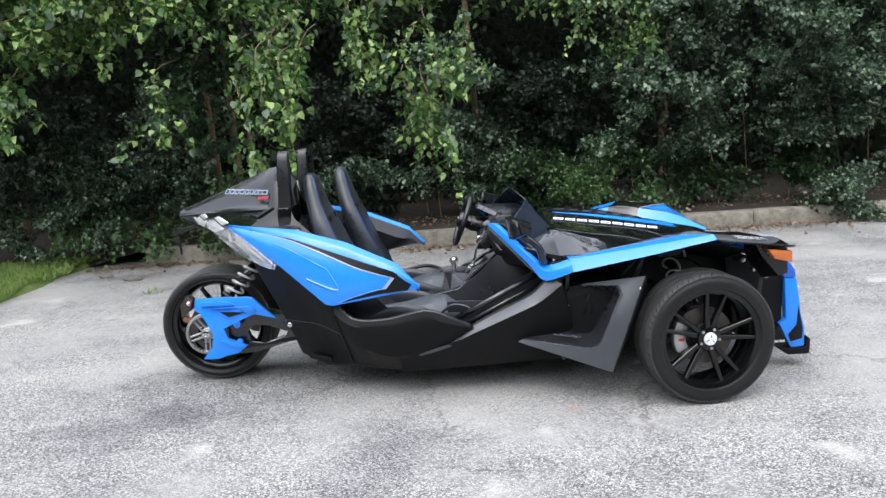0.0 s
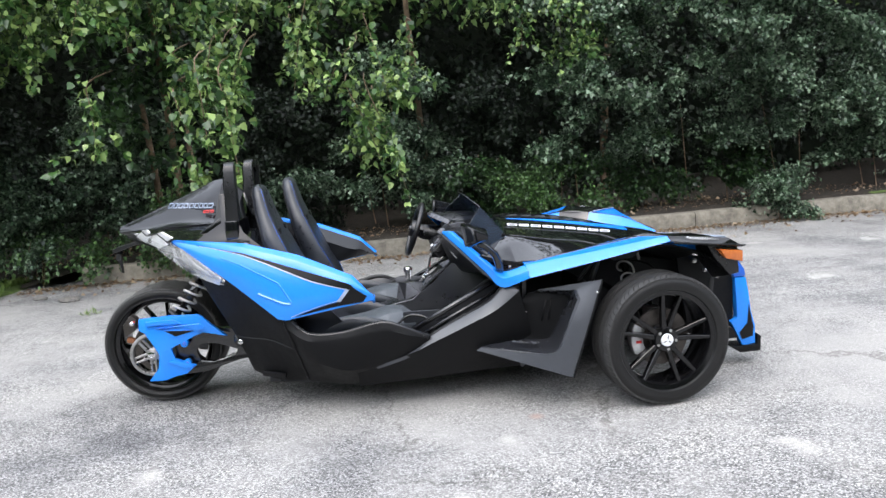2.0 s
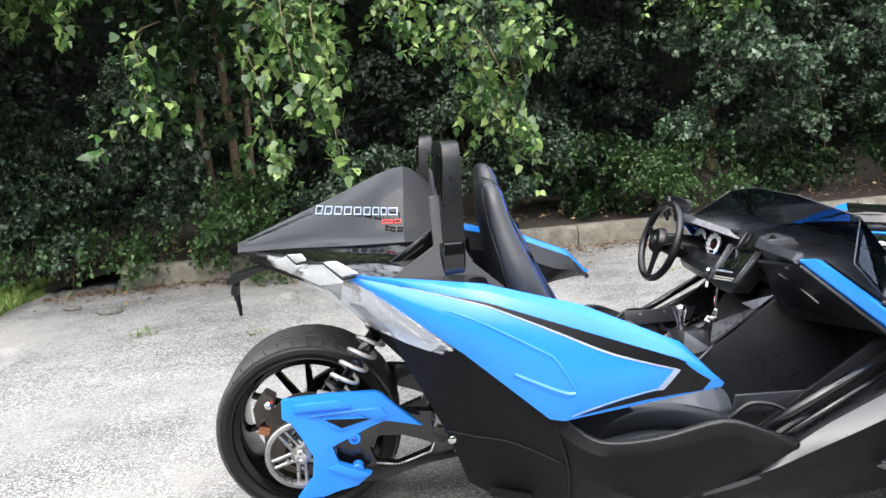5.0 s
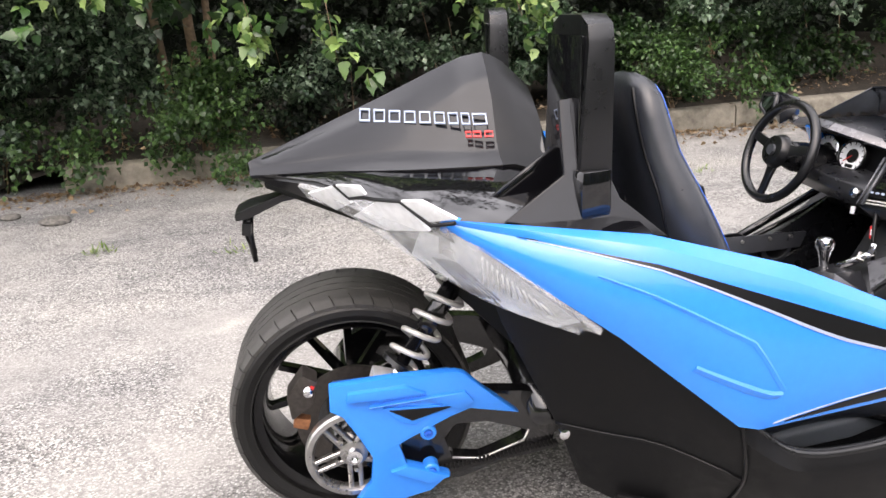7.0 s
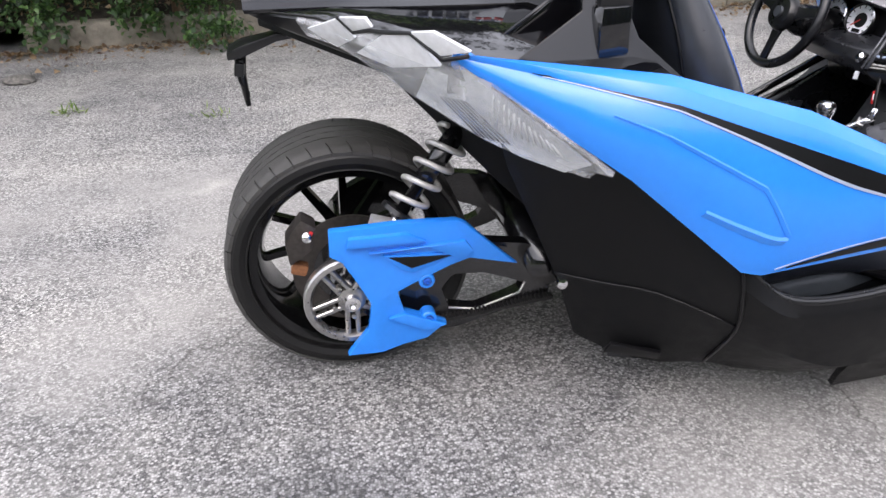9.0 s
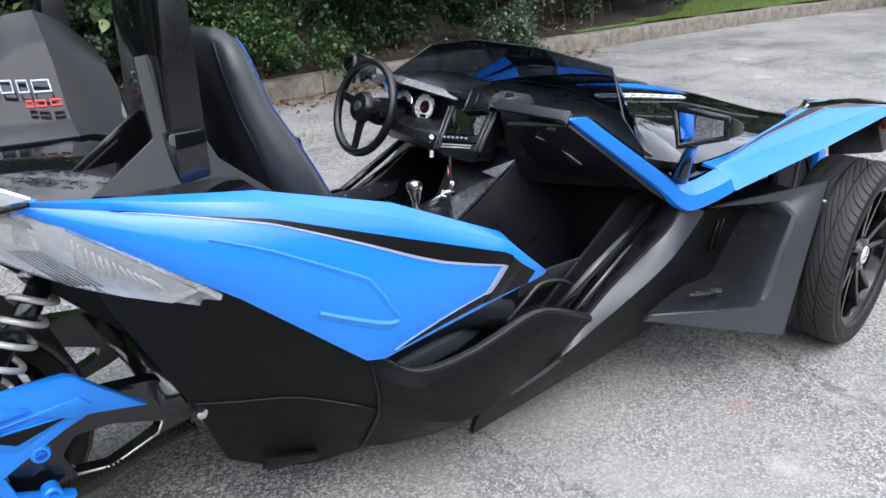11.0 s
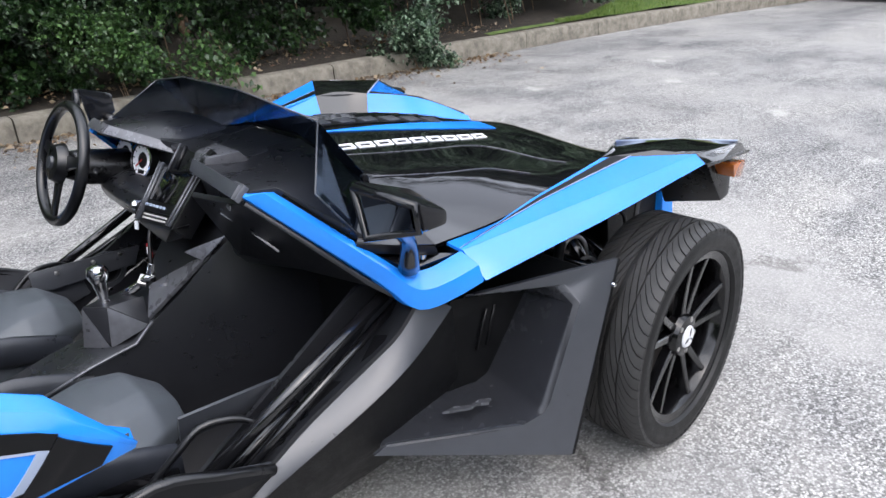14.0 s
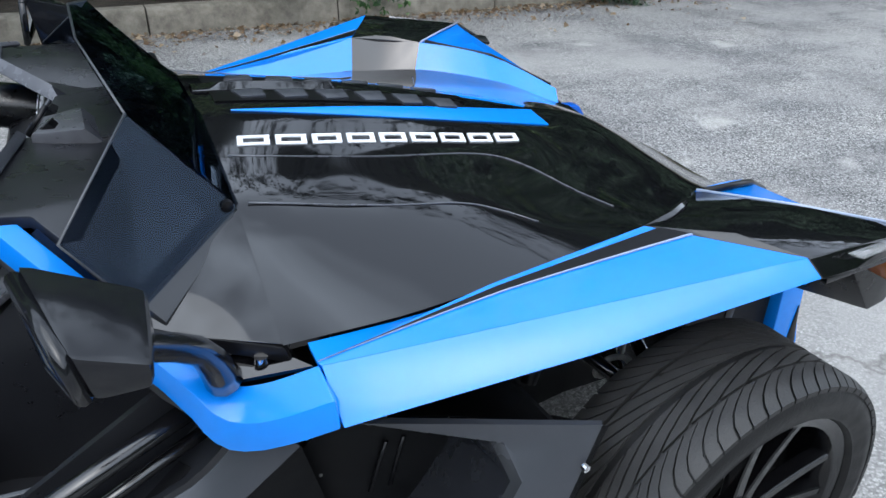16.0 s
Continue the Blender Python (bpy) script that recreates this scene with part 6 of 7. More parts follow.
def cowl():
    c = part("cowl", sheet([(0.31, -0.445, 0.913), (0.385, -0.46, 0.908), (0.52, -0.60, 0.785), (0.66, -0.43, 0.84), (0.665, -0.12, 0.905), (0.47, -0.06, 0.885), (0.36, -0.10, 0.895), (0.50, -0.36, 0.882)],
                           [(0, 1, 7, 6), (1, 2, 3, 7), (7, 3, 4, 5), (6, 7, 5)], 0.02, 0.004, (0.5, 0, 0.4)), INNER, car, "satin black cowl ahead of the passenger")
    part("cowl_edge", prism([(0.290, -0.454, 0.900), (0.362, -0.10, 0.872), (0.376, -0.10, 0.902), (0.318, -0.446, 0.922)], (0.004, -0.014), 0.004), GREY, c, "grey cowl edge")
    part("edge_end", prism([(0.289, -0.456, 0.899), (0.301, -0.400, 0.896), (0.327, -0.398, 0.921), (0.322, -0.448, 0.923)], (0.008, -0.006), 0.002), FACET, c)
    fl = part("cowl", sheet([(0.31, 0.445, 0.913), (0.385, 0.46, 0.908), (0.52, 0.60, 0.785), (0.66, 0.43, 0.84), (0.665, 0.12, 0.905), (0.47, 0.10, 0.885), (0.36, 0.40, 0.90), (0.50, 0.36, 0.882)],
                            [(0, 1, 7, 6), (1, 2, 3, 7), (7, 3, 4, 5), (6, 7, 5)], 0.02, 0.004, (0.5, 0, 0.4)), INNER, car, "satin black cowl ahead of the driver")
    for s in (NEAR, FAR):
        # under-side of the arm that hangs over the footwell
        low, top = ((0.36, 0.30, 0.72), (0.31, 0.20, 0.86)) if s == NEAR else ((0.47, 0.56, 0.76), (0.42, 0.54, 0.87))
        part("arm_underside", sheet(P(s, (0.315, 0.450, 0.893) if s == NEAR else (0.36, 0.530, 0.893), (0.50, 0.625, 0.692), (0.585, 0.69, 0.622), (0.72, 0.52, 0.60), (0.62, 0.45, 0.70), low, top), [(0, 1, 4, 5, 6), (1, 2, 3, 4)], 0.012, 0.003), INNER, car)
        part("arm_pocket", sheet(P(s, (0.39, 0.475, 0.895), (0.53, 0.612, 0.745), (0.585, 0.652, 0.702), (0.69, 0.69, 0.722), (0.665, 0.64, 0.715), (0.50, 0.57, 0.77)), [(0, 1, 5), (1, 2, 3, 4, 5)], 0.01, 0), GLOSS, car, "gloss black pocket under the mirror")
    for x, y in ((0.585, -0.625), (0.63, -0.645)):
        part("pocket_bolt", lathe_bm([(0.010, 0.004), (0.010, -0.006), (0.004, -0.008)], 12), CHROME, c).matrix_basis = pose(x, y, 0.722, 90, 0, 0)
    part("arm_mark", box_bm((0.304, -0.385, 0.868), (0.004, 0.060, 0.010), (-8, 15, -22), 0.001), GREY, c)


cowl()


def dashboard():
    d = part("dashboard", bevelled(loft_bm([[(0.47, y, 0.60), (0.435, y, 0.74), (0.435, y, 0.86), (0.66, y, 0.875), (0.70, y, 0.60)] for y in (-0.12, 0.10, 0.30, 0.52)]), 0.012), SATIN, car, "black dashboard with a cowled pair of dials")
    part("dash_top", sheet([(0.425, 0.17, 0.885), (0.40, 0.0, 0.890), (0.37, -0.12, 0.884), (0.665, -0.14, 0.898), (0.665, 0.16, 0.898)], [(0, 1, 2, 3, 4)], 0.02, 0.003, (0.5, 0, 0.6)), INNER, d)
    gp = part("glove_panel", sheet([(0.302, -0.44, 0.892), (0.372, -0.10, 0.872), (0.42, -0.12, 0.62), (0.52, -0.50, 0.66)], [(0, 1, 2, 3)], 0.03, 0.006, (0.8, -0.3, 0.7)), INNER, d)
    part("panel_facet", sheet([(0.312, -0.318, 0.832), (0.330, -0.385, 0.812), (0.372, -0.452, 0.756), (0.392, -0.400, 0.738), (0.345, -0.318, 0.785)], [(0, 1, 2, 3, 4)], 0.006, 0.001, (0.8, -0.3, 0.7)), GREY, gp)
    # hood over the dials, with its pale edge
    edge = [(0.350, 0.570, 0.900), (0.318, 0.450, 0.926), (0.318, 0.345, 0.922), (0.450, 0.195, 0.862)]
    back = [(0.50, 0.60, 0.890), (0.58, 0.48, 0.915), (0.60, 0.34, 0.915), (0.62, 0.15, 0.893)]
    v = part("dial_cowl", sheet(edge + back, [(0, 1, 5, 4), (1, 2, 6, 5), (2, 3, 7, 6)], 0.022, 0.004, (0.5, 0.4, 0.6)), INNER, d, "dial cowl with a pale grey front edge")
    for p, q in zip(edge, edge[1:]):
        part("cowl_edge", prism([(p[0] + 0.014, p[1], p[2] + 0.007), (q[0] + 0.014, q[1], q[2] + 0.007), (q[0] - 0.010, q[1] - 0.004, q[2] - 0.012), (p[0] - 0.010, p[1], p[2] - 0.012)], (0.004, -0.008), 0.002), FACET, v)
    part("dial_board", sheet([(0.432, 0.56, 0.905), (0.438, 0.20, 0.862), (0.415, 0.20, 0.745), (0.405, 0.56, 0.745)], [(0, 1, 2, 3)], 0.01, 0, (0.6, 0.4, 0.8)), STRIPE, d)
    for x, y, z in ((0.400, 0.455, 0.815), (0.400, 0.324, 0.817)):
        turn = pose(x, y, z, 0, 18, 10) @ pose(0, 0, 0, 0, 0, -90)
        pod = part("dial", lathe_bm([(0.050, 0.03), (0.052, -0.008), (0.050, -0.010), (0.047, -0.004), (0.002, -0.003)], 40), STRIPE, d, "round dial with a white face")
        pod.matrix_basis = turn
        part("dial_ring", lathe_bm([(0.047, -0.004), (0.047, -0.007), (0.024, -0.006), (0.024, -0.0035)], 40, closed=True), DIAL, pod, "white dial face")
        part("dial_rim", lathe_bm([(0.050, -0.008), (0.053, -0.012), (0.048, -0.013)], 40, closed=True), CHROME, pod)
        for k in range(11):
            a = radians(-50 + 280 / 10 * k)
            part("dial_tick", box_bm((0.042 * math.cos(a), -0.0072, 0.042 * math.sin(a)), (0.009, 0.001, 0.003), (0, -math.degrees(a), 0), 0), STRIPE, pod)
        part("dial_window", box_bm((0.0, -0.0068, -0.034), (0.030, 0.002, 0.012), (0, 0, 0), 0), STRIPE, pod)
        part("needle", box_bm((-0.012, -0.009, -0.010), (0.036, 0.002, 0.003), (0, -40, 0), 0), RED, pod)
    # rolled lower dash between the column and the pod
    rings = []
    for y, dx, dz in ((0.52, 0.03, 0.0), (0.45, 0.0, 0.0), (0.30, -0.005, -0.004), (0.13, 0.01, -0.012)):
        rings.append([(x + dx, y, z + dz) for x, z in ((0.45, 0.785), (0.36, 0.782), (0.315, 0.765), (0.300, 0.735), (0.312, 0.700), (0.36, 0.682), (0.46, 0.69))])
    part("lower_dash", bevelled(loft_bm(rings), 0.006), INNER, d)
    tl, tr, br, bl = (0.393, 0.170, 0.838), (0.397, -0.067, 0.852), (0.276, -0.109, 0.750), (0.279, 0.126, 0.712)
    sc = part("screen_pod", prism([bl, br, tr, tl], (0.0, -0.06), 0.006), SATIN, d, "centre screen in a black pod with silver rails")
    def on(a, b, lift=0.0):
        p = lerp(lerp(bl, br, a), lerp(tl, tr, a), b)
        return (p[0] - 0.68 * lift, p[1] + 0.05 * lift, p[2] + 0.73 * lift)
    def plate(name, a0, a1, b0, b1, lift, thick, material, label=""):
        return part(name, prism([on(a0, b0, lift), on(a1, b0, lift), on(a1, b1, lift), on(a0, b1, lift)], (0.0, -thick), 0.001), material, sc, label)
    plate("screen_bezel", 0.10, 0.88, 0.20, 0.99, 0.006, 0.008, STRIPE)
    plate("screen", 0.14, 0.84, 0.37, 0.95, 0.008, 0.004, SCREEN, "dark blank screen")
    for k in range(6):
        a = 0.11 + 0.098 * k
        plate("key", a, a + 0.042, 0.262, 0.305, 0.010, 0.006, PIN)
    for k in range(9):
        a = 0.03 + 0.083 * k
        plate("pod_mark", a, a + 0.066, 0.065, 0.095, 0.003, 0.004, SPRING)
        plate("pod_mark", a, a + 0.066, 0.125, 0.155, 0.003, 0.004, SPRING)
    for a, r in ((0.0, 0.004), (0.085, 0.006), (0.915, 0.0035), (0.995, 0.0035)):
        part("pod_rail", tube_bm([on(a, 1.0, 0.008), on(a, 0.02, 0.008)], r, 8), FACET if r < 0.005 else GREY, sc, "silver rail")
    part("pod_foot", prism([bl, (0.290, 0.075, 0.690), (0.262, -0.088, 0.712), br], (0.0, -0.05), 0.004), SATIN, sc)
    part("rail_clip", box_bm(on(0.86, 0.97, 0.012), (0.006, 0.012, 0.008), (0, 40, 0), 0.001), PIN, sc)
    part("pod_cap", prism([(0.366, 0.074, 0.840), (0.376, -0.046, 0.862), (0.402, -0.040, 0.905), (0.420, 0.090, 0.897)], (0.0, -0.06), 0.005), SATIN, sc)
    part("pod_rail", tube_bm([(0.364, 0.068, 0.846), (0.418, 0.086, 0.903)], 0.0035, 8), FACET, sc, "silver rail")
    part("pod_rail", tube_bm([(0.370, 0.025, 0.856), (0.412, 0.036, 0.907)], 0.006, 8), STRIPE, sc)
    vent = part("air_vent", bevelled(loft_bm([[(0.380, y, 0.872), (0.405 + dx, y, 0.909), (0.47, y + dy, 0.914), (0.50, y + dy, 0.88)] for y, dx, dy in ((-0.035, 0.0, 0.02), (-0.090, -0.004, 0.0), (-0.125, -0.02, -0.02))]), 0.006), FACET, d, "grey air vent")
    part("vent_mouth", box_bm((0.405, -0.098, 0.900), (0.05, 0.030, 0.016), (0, -40, -15), 0.003), STRIPE, vent)
    part("ignition", lathe_bm([(0.017, 0.03), (0.017, -0.004), (0.008, -0.012)], 16), CHROME, d).matrix_basis = pose(0.296, 0.168, 0.742, 0, 15, 0) @ pose(0, 0, 0, 0, 0, -90)
    part("key_tag", box_bm((0.282, 0.150, 0.692), (0.004, 0.014, 0.024), (0, 10, 20), 0.001), WHITE, d)
    # steering
    c, tilt = (0.212, 0.455, 0.825), 21
    st = part("steering_wheel", None or ring_bm(0.168, 0.0155), SATIN, car, "black three-spoke steering wheel")
    st.matrix_basis = pose(*c, 0, tilt, 0) @ pose(0, 0, 0, 0, -90, 0)
    for a in (90, 192, -12):
        q = radians(a)
        b = bevelled(loft_bm([[(r * math.cos(q) - w * math.sin(q), r * math.sin(q) + w * math.cos(q), h) for w, h in ((-wd, -0.006), (wd, -0.006), (wd, 0.006), (-wd, 0.006))] for r, wd in ((0.03, 0.026), (0.09, 0.016), (0.16, 0.015))]), 0.003)
        b.transform(Matrix.Rotation(radians(90), 4, "Z"))
        part("wheel_spoke", b, SATIN, st)
    pad = bmesh.new()
    bmesh.ops.create_cone(pad, cap_ends=True, segments=32, radius1=0.062, radius2=0.050, depth=0.03)
    pad.transform(Matrix.Translation((0, 0, 0.014)))
    part("horn_pad", bevelled(pad, 0.005), SATIN, st)
    pad = bmesh.new()
    bmesh.ops.create_cone(pad, cap_ends=True, segments=32, radius1=0.020, radius2=0.018, depth=0.008)
    pad.transform(Matrix.Translation((0, 0, 0.032)))
    part("horn_badge", pad, GREY, st)
    part("steering_column", tube_bm([(0.225, 0.455, 0.82), (0.27, 0.455, 0.802), (0.40, 0.45, 0.775), (0.56, 0.44, 0.76)], [0.040, 0.052, 0.056, 0.056], 24), SATIN, car, "black steering column shroud")
    part("stalk", tube_bm([(0.285, 0.40, 0.80), (0.262, 0.34, 0.805)], 0.008, 8), SATIN, car)


def ring_bm(r, t, n=64, k=12):
    bm = bmesh.new()
    rows = []
    for i in range(n):
        a = 2 * math.pi * i / n
        rows.append([bm.verts.new(((r + t * math.cos(b)) * math.cos(a), (r + t * math.cos(b)) * math.sin(a), t * 1.05 * math.sin(b))) for b in (2 * math.pi * j / k for j in range(k))])
    for i in range(n):
        for j in range(k):
            bm.faces.new((rows[i][j], rows[(i + 1) % n][j], rows[(i + 1) % n][(j + 1) % k], rows[i][(j + 1) % k]))
    return bm


dashboard()


def door_mirror(s):
    a = P(s, (0.385, 0.735, 0.984), (0.500, 0.772, 0.946), (0.500, 0.768, 0.880), (0.402, 0.750, 0.850))
    b = P(s, (0.424, 0.890, 0.960), (0.490, 0.888, 0.930), (0.488, 0.888, 0.902), (0.436, 0.885, 0.902))
    shell = part("mirror_shell", bevelled(loft_bm([a, [lerp(p, q, 0.5) for p, q in zip(a, b)], b]), 0.010), PEARL, car, "gloss graphite angular door mirror")
    glass = []
    for t in (0.12, 0.5, 0.88):
        hi, lo = lerp(a[0], b[0], t), lerp(a[3], b[3], t)
        back = 0.034 if s == FAR else 0.005
        glass.append([tuple(Vector(lerp(hi, lo, f)) - Vector((0.005 + (back - 0.005) * f + 0.006 * t, 0, 0))) for f in (0.14, 0.86)])
    part("mirror_glass", grid_sheet(glass, 0.003, 0, (0.6, s * 0.8, 0.9)), MIRROR, shell, "mirror glass")
    rim = [Vector(lerp(lerp(a[0], a[3], f), lerp(b[0], b[3], f), t)) - Vector((0.006 + (back - 0.005) * f, 0, 0)) for t, f in ((0.06, 0.10), (0.06, 0.90), (0.94, 0.90), (0.94, 0.10), (0.06, 0.10))]
    part("mirror_bezel", tube_bm(rim, 0.009, 8), PEARL, shell)
    part("mirror_arm", tube_bm(P(s, (0.575, 0.660, 0.715), (0.545, 0.700, 0.80), (0.46, 0.765, 0.875)), [0.026, 0.019, 0.017], 10, smooth=3), FRAME, shell)


door_mirror(NEAR)
door_mirror(FAR)

# -- cockpit --


def cockpit():
    fl = part("cockpit_floor", bevelled(loft_bm([[(x, y, z) for y, z in ((-w, 0.15), (w, 0.15), (w, 0.175), (-w, 0.175))] for x, w in ((-0.70, 0.36), (-0.48, 0.44), (0.0, 0.50), (0.70, 0.50))]), 0.004), INNER, car, "black cockpit floor")
    part("firewall", sheet([(0.66, -0.60, 0.16), (0.66, 0.60, 0.16), (0.70, 0.60, 0.64), (0.70, -0.60, 0.64)], [(0, 1, 2, 3)], 0.02), INNER, car)
    part("bulkhead", sheet([(-0.64, -0.38, 0.17), (-0.64, 0.38, 0.17), (-0.78, 0.44, 0.94), (-0.78, -0.44, 0.94)], [(0, 1, 2, 3)], 0.03), INNER, car, "black bulkhead behind the seats")
    tun = part("centre_tunnel", bevelled(loft_bm([[(x, -w * 1.35, 0.17), (x, w * 1.35, 0.17), (x, w, h), (x, -w, h)] for x, w, h in ((-0.66, 0.09, 0.36), (-0.2, 0.09, 0.40), (-0.02, 0.085, 0.445), (0.06, 0.08, 0.462), (0.14, 0.083, 0.472), (0.19, 0.085, 0.515), (0.26, 0.10, 0.565), (0.33, 0.128, 0.638), (0.40, 0.155, 0.700), (0.68, 0.18, 0.76))]), 0.010), INNER, car, "black centre tunnel")
    part("knee_panel", prism([(0.307, -0.083, 0.671), (0.332, -0.131, 0.652), (0.394, -0.158, 0.712)], (0.004, -0.006), 0.002), FACET, tun, "grey knee panel")
    part("knee_panel", prism([(0.233, -0.003, 0.574), (0.186, -0.085, 0.526), (0.355, -0.135, 0.668), (0.338, -0.085, 0.640)], (0.006, -0.006), 0.002), FACET, tun, "grey knee panel")
    part("console_seam", tube_bm([(0.19, -0.090, 0.518), (0.14, -0.090, 0.474), (0.02, -0.090, 0.455), (-0.10, -0.093, 0.426)], 0.004, 6), FACET, tun)
    spk = part("speaker_ring", lathe_bm([(0.062, -0.002), (0.062, -0.012), (0.046, -0.014), (0.046, -0.002)], 32, (0.285, 0.533, 0.44), closed=True), GREY, car, "grey speaker ring")
    part("speaker_grille", lathe_bm([(0.046, -0.002), (0.040, -0.006), (0.004, -0.010)], 32, (0.285, 0.533, 0.44)), STRIPE, spk)
    part("door_pocket", prism([(0.00, 0.530, 0.42), (0.20, 0.530, 0.46), (0.22, 0.530, 0.38), (0.02, 0.530, 0.33)][::-1], (0.01, -0.002), 0.004), GREY, car)
    for s in (NEAR, FAR):
        part("footwell_wall", sheet(P(s, (0.02, 0.545, 0.16), (0.70, 0.545, 0.16), (0.70, 0.53, 0.66), (0.52, 0.53, 0.64), (0.02, 0.545, 0.34)), [(0, 1, 2, 3, 4)], 0.012), INNER, car)
        for k in range(3):
            part("trim_stud", lathe_bm([(0.006, 0.004), (0.006, -0.004), (0.002, -0.006)], 10, (0.22 + 0.12 * k, s * 0.537, 0.30 + 0.05 * k)), STEEL, fl)
        part("kick_plate", prism(P(s, (0.06, 0.500, 0.440), (0.37, 0.510, 0.436), (0.40, 0.520, 0.492), (0.06, 0.516, 0.506)), (0.004, -0.004), 0.001), GREY, fl, "grey kick plate")
        for x in (0.135, 0.245, 0.33):
            part("plate_stud", lathe_bm([(0.007, 0.004), (0.007, -0.004), (0.003, -0.006)], 10, (x, s * 0.509, 0.484)), STEEL, fl)
        part("brace_tube", tube_bm(P(s, (-0.46, 0.42, 0.52), (0.04, 0.50, 0.36)), 0.019, 12), FRAME, car)
    # gear lever
    gl = part("gear_lever", lathe_bm([(0.020, -0.070), (0.021, -0.050), (0.0135, -0.046), (0.0125, -0.020), (0.016, 0.0), (0.020, 0.020), (0.027, 0.034), (0.028, 0.048), (0.022, 0.060), (0.008, 0.066)], 28), CHROME, car, "polished chrome gear lever with a thick turned knob")
    gl.matrix_basis = pose(0.129, 0.056, 0.585, 86, 0, 0) @ pose(0, 0, 0, 0, 0, 0)
    part("lever_collar", lathe_bm([(0.030, -0.078), (0.030, -0.066), (0.022, -0.060)], 24), STEEL, gl)
    part("boot_frame", prism([(0.070, 0.045, 0.556), (0.110, -0.012, 0.556), (0.205, 0.010, 0.545), (0.190, 0.090, 0.545)], (0.002, -0.085), 0.004), INNER, tun, "black lever surround")
    a1, a2, a3 = (0.066, 0.026, 0.563), (0.112, -0.020, 0.563), (0.208, -0.004, 0.553)
    l1, l2, l3 = (0.046, 0.016, 0.462), (0.094, -0.042, 0.462), (0.186, -0.078, 0.505)
    # Facets alternate pale and dark: how light falls is put into the colour.
    for k, q in enumerate(((a1, l1, l2), (a1, l2, a2), (a2, l2, l3), (a2, l3, a3))):
        part("console_facet", prism(list(q), (0.003, -0.012), 0.001), INNER if k % 2 else FACET, tun, "console facet, made pale or dark after the light on it")
    hb = part("hand_brake", tube_bm([(0.178, 0.064, 0.545), (0.205, 0.045, 0.560), (0.232, 0.010, 0.592), (0.246, -0.006, 0.606)], [0.011, 0.013, 0.012, 0.009], 12), CHROME, car, "chrome brake linkage with a red tag")
    part("link_rod", tube_bm([(0.242, -0.010, 0.585), (0.252, 0.012, 0.640), (0.268, 0.034, 0.690), (0.285, 0.050, 0.72)], 0.006, 8), STRIPE, hb)
    part("link_pin", box_bm((0.225, 0.020, 0.586), (0.03, 0.022, 0.016), (20, -30, 40), 0.003), STEEL, hb)
    part("link_plate", box_bm((0.242, -0.002, 0.618), (0.012, 0.016, 0.034), (10, 20, 30), 0.003), CHROME, hb)
    part("red_tag", box_bm((0.262, 0.032, 0.657), (0.008, 0.014, 0.040), (-10, 15, 20), 0.004), RED, hb, "small red tag")
    part("tag_mark", box_bm((0.256, 0.027, 0.660), (0.003, 0.006, 0.018), (-10, 15, 20), 0.001), WHITE, hb)


cockpit()


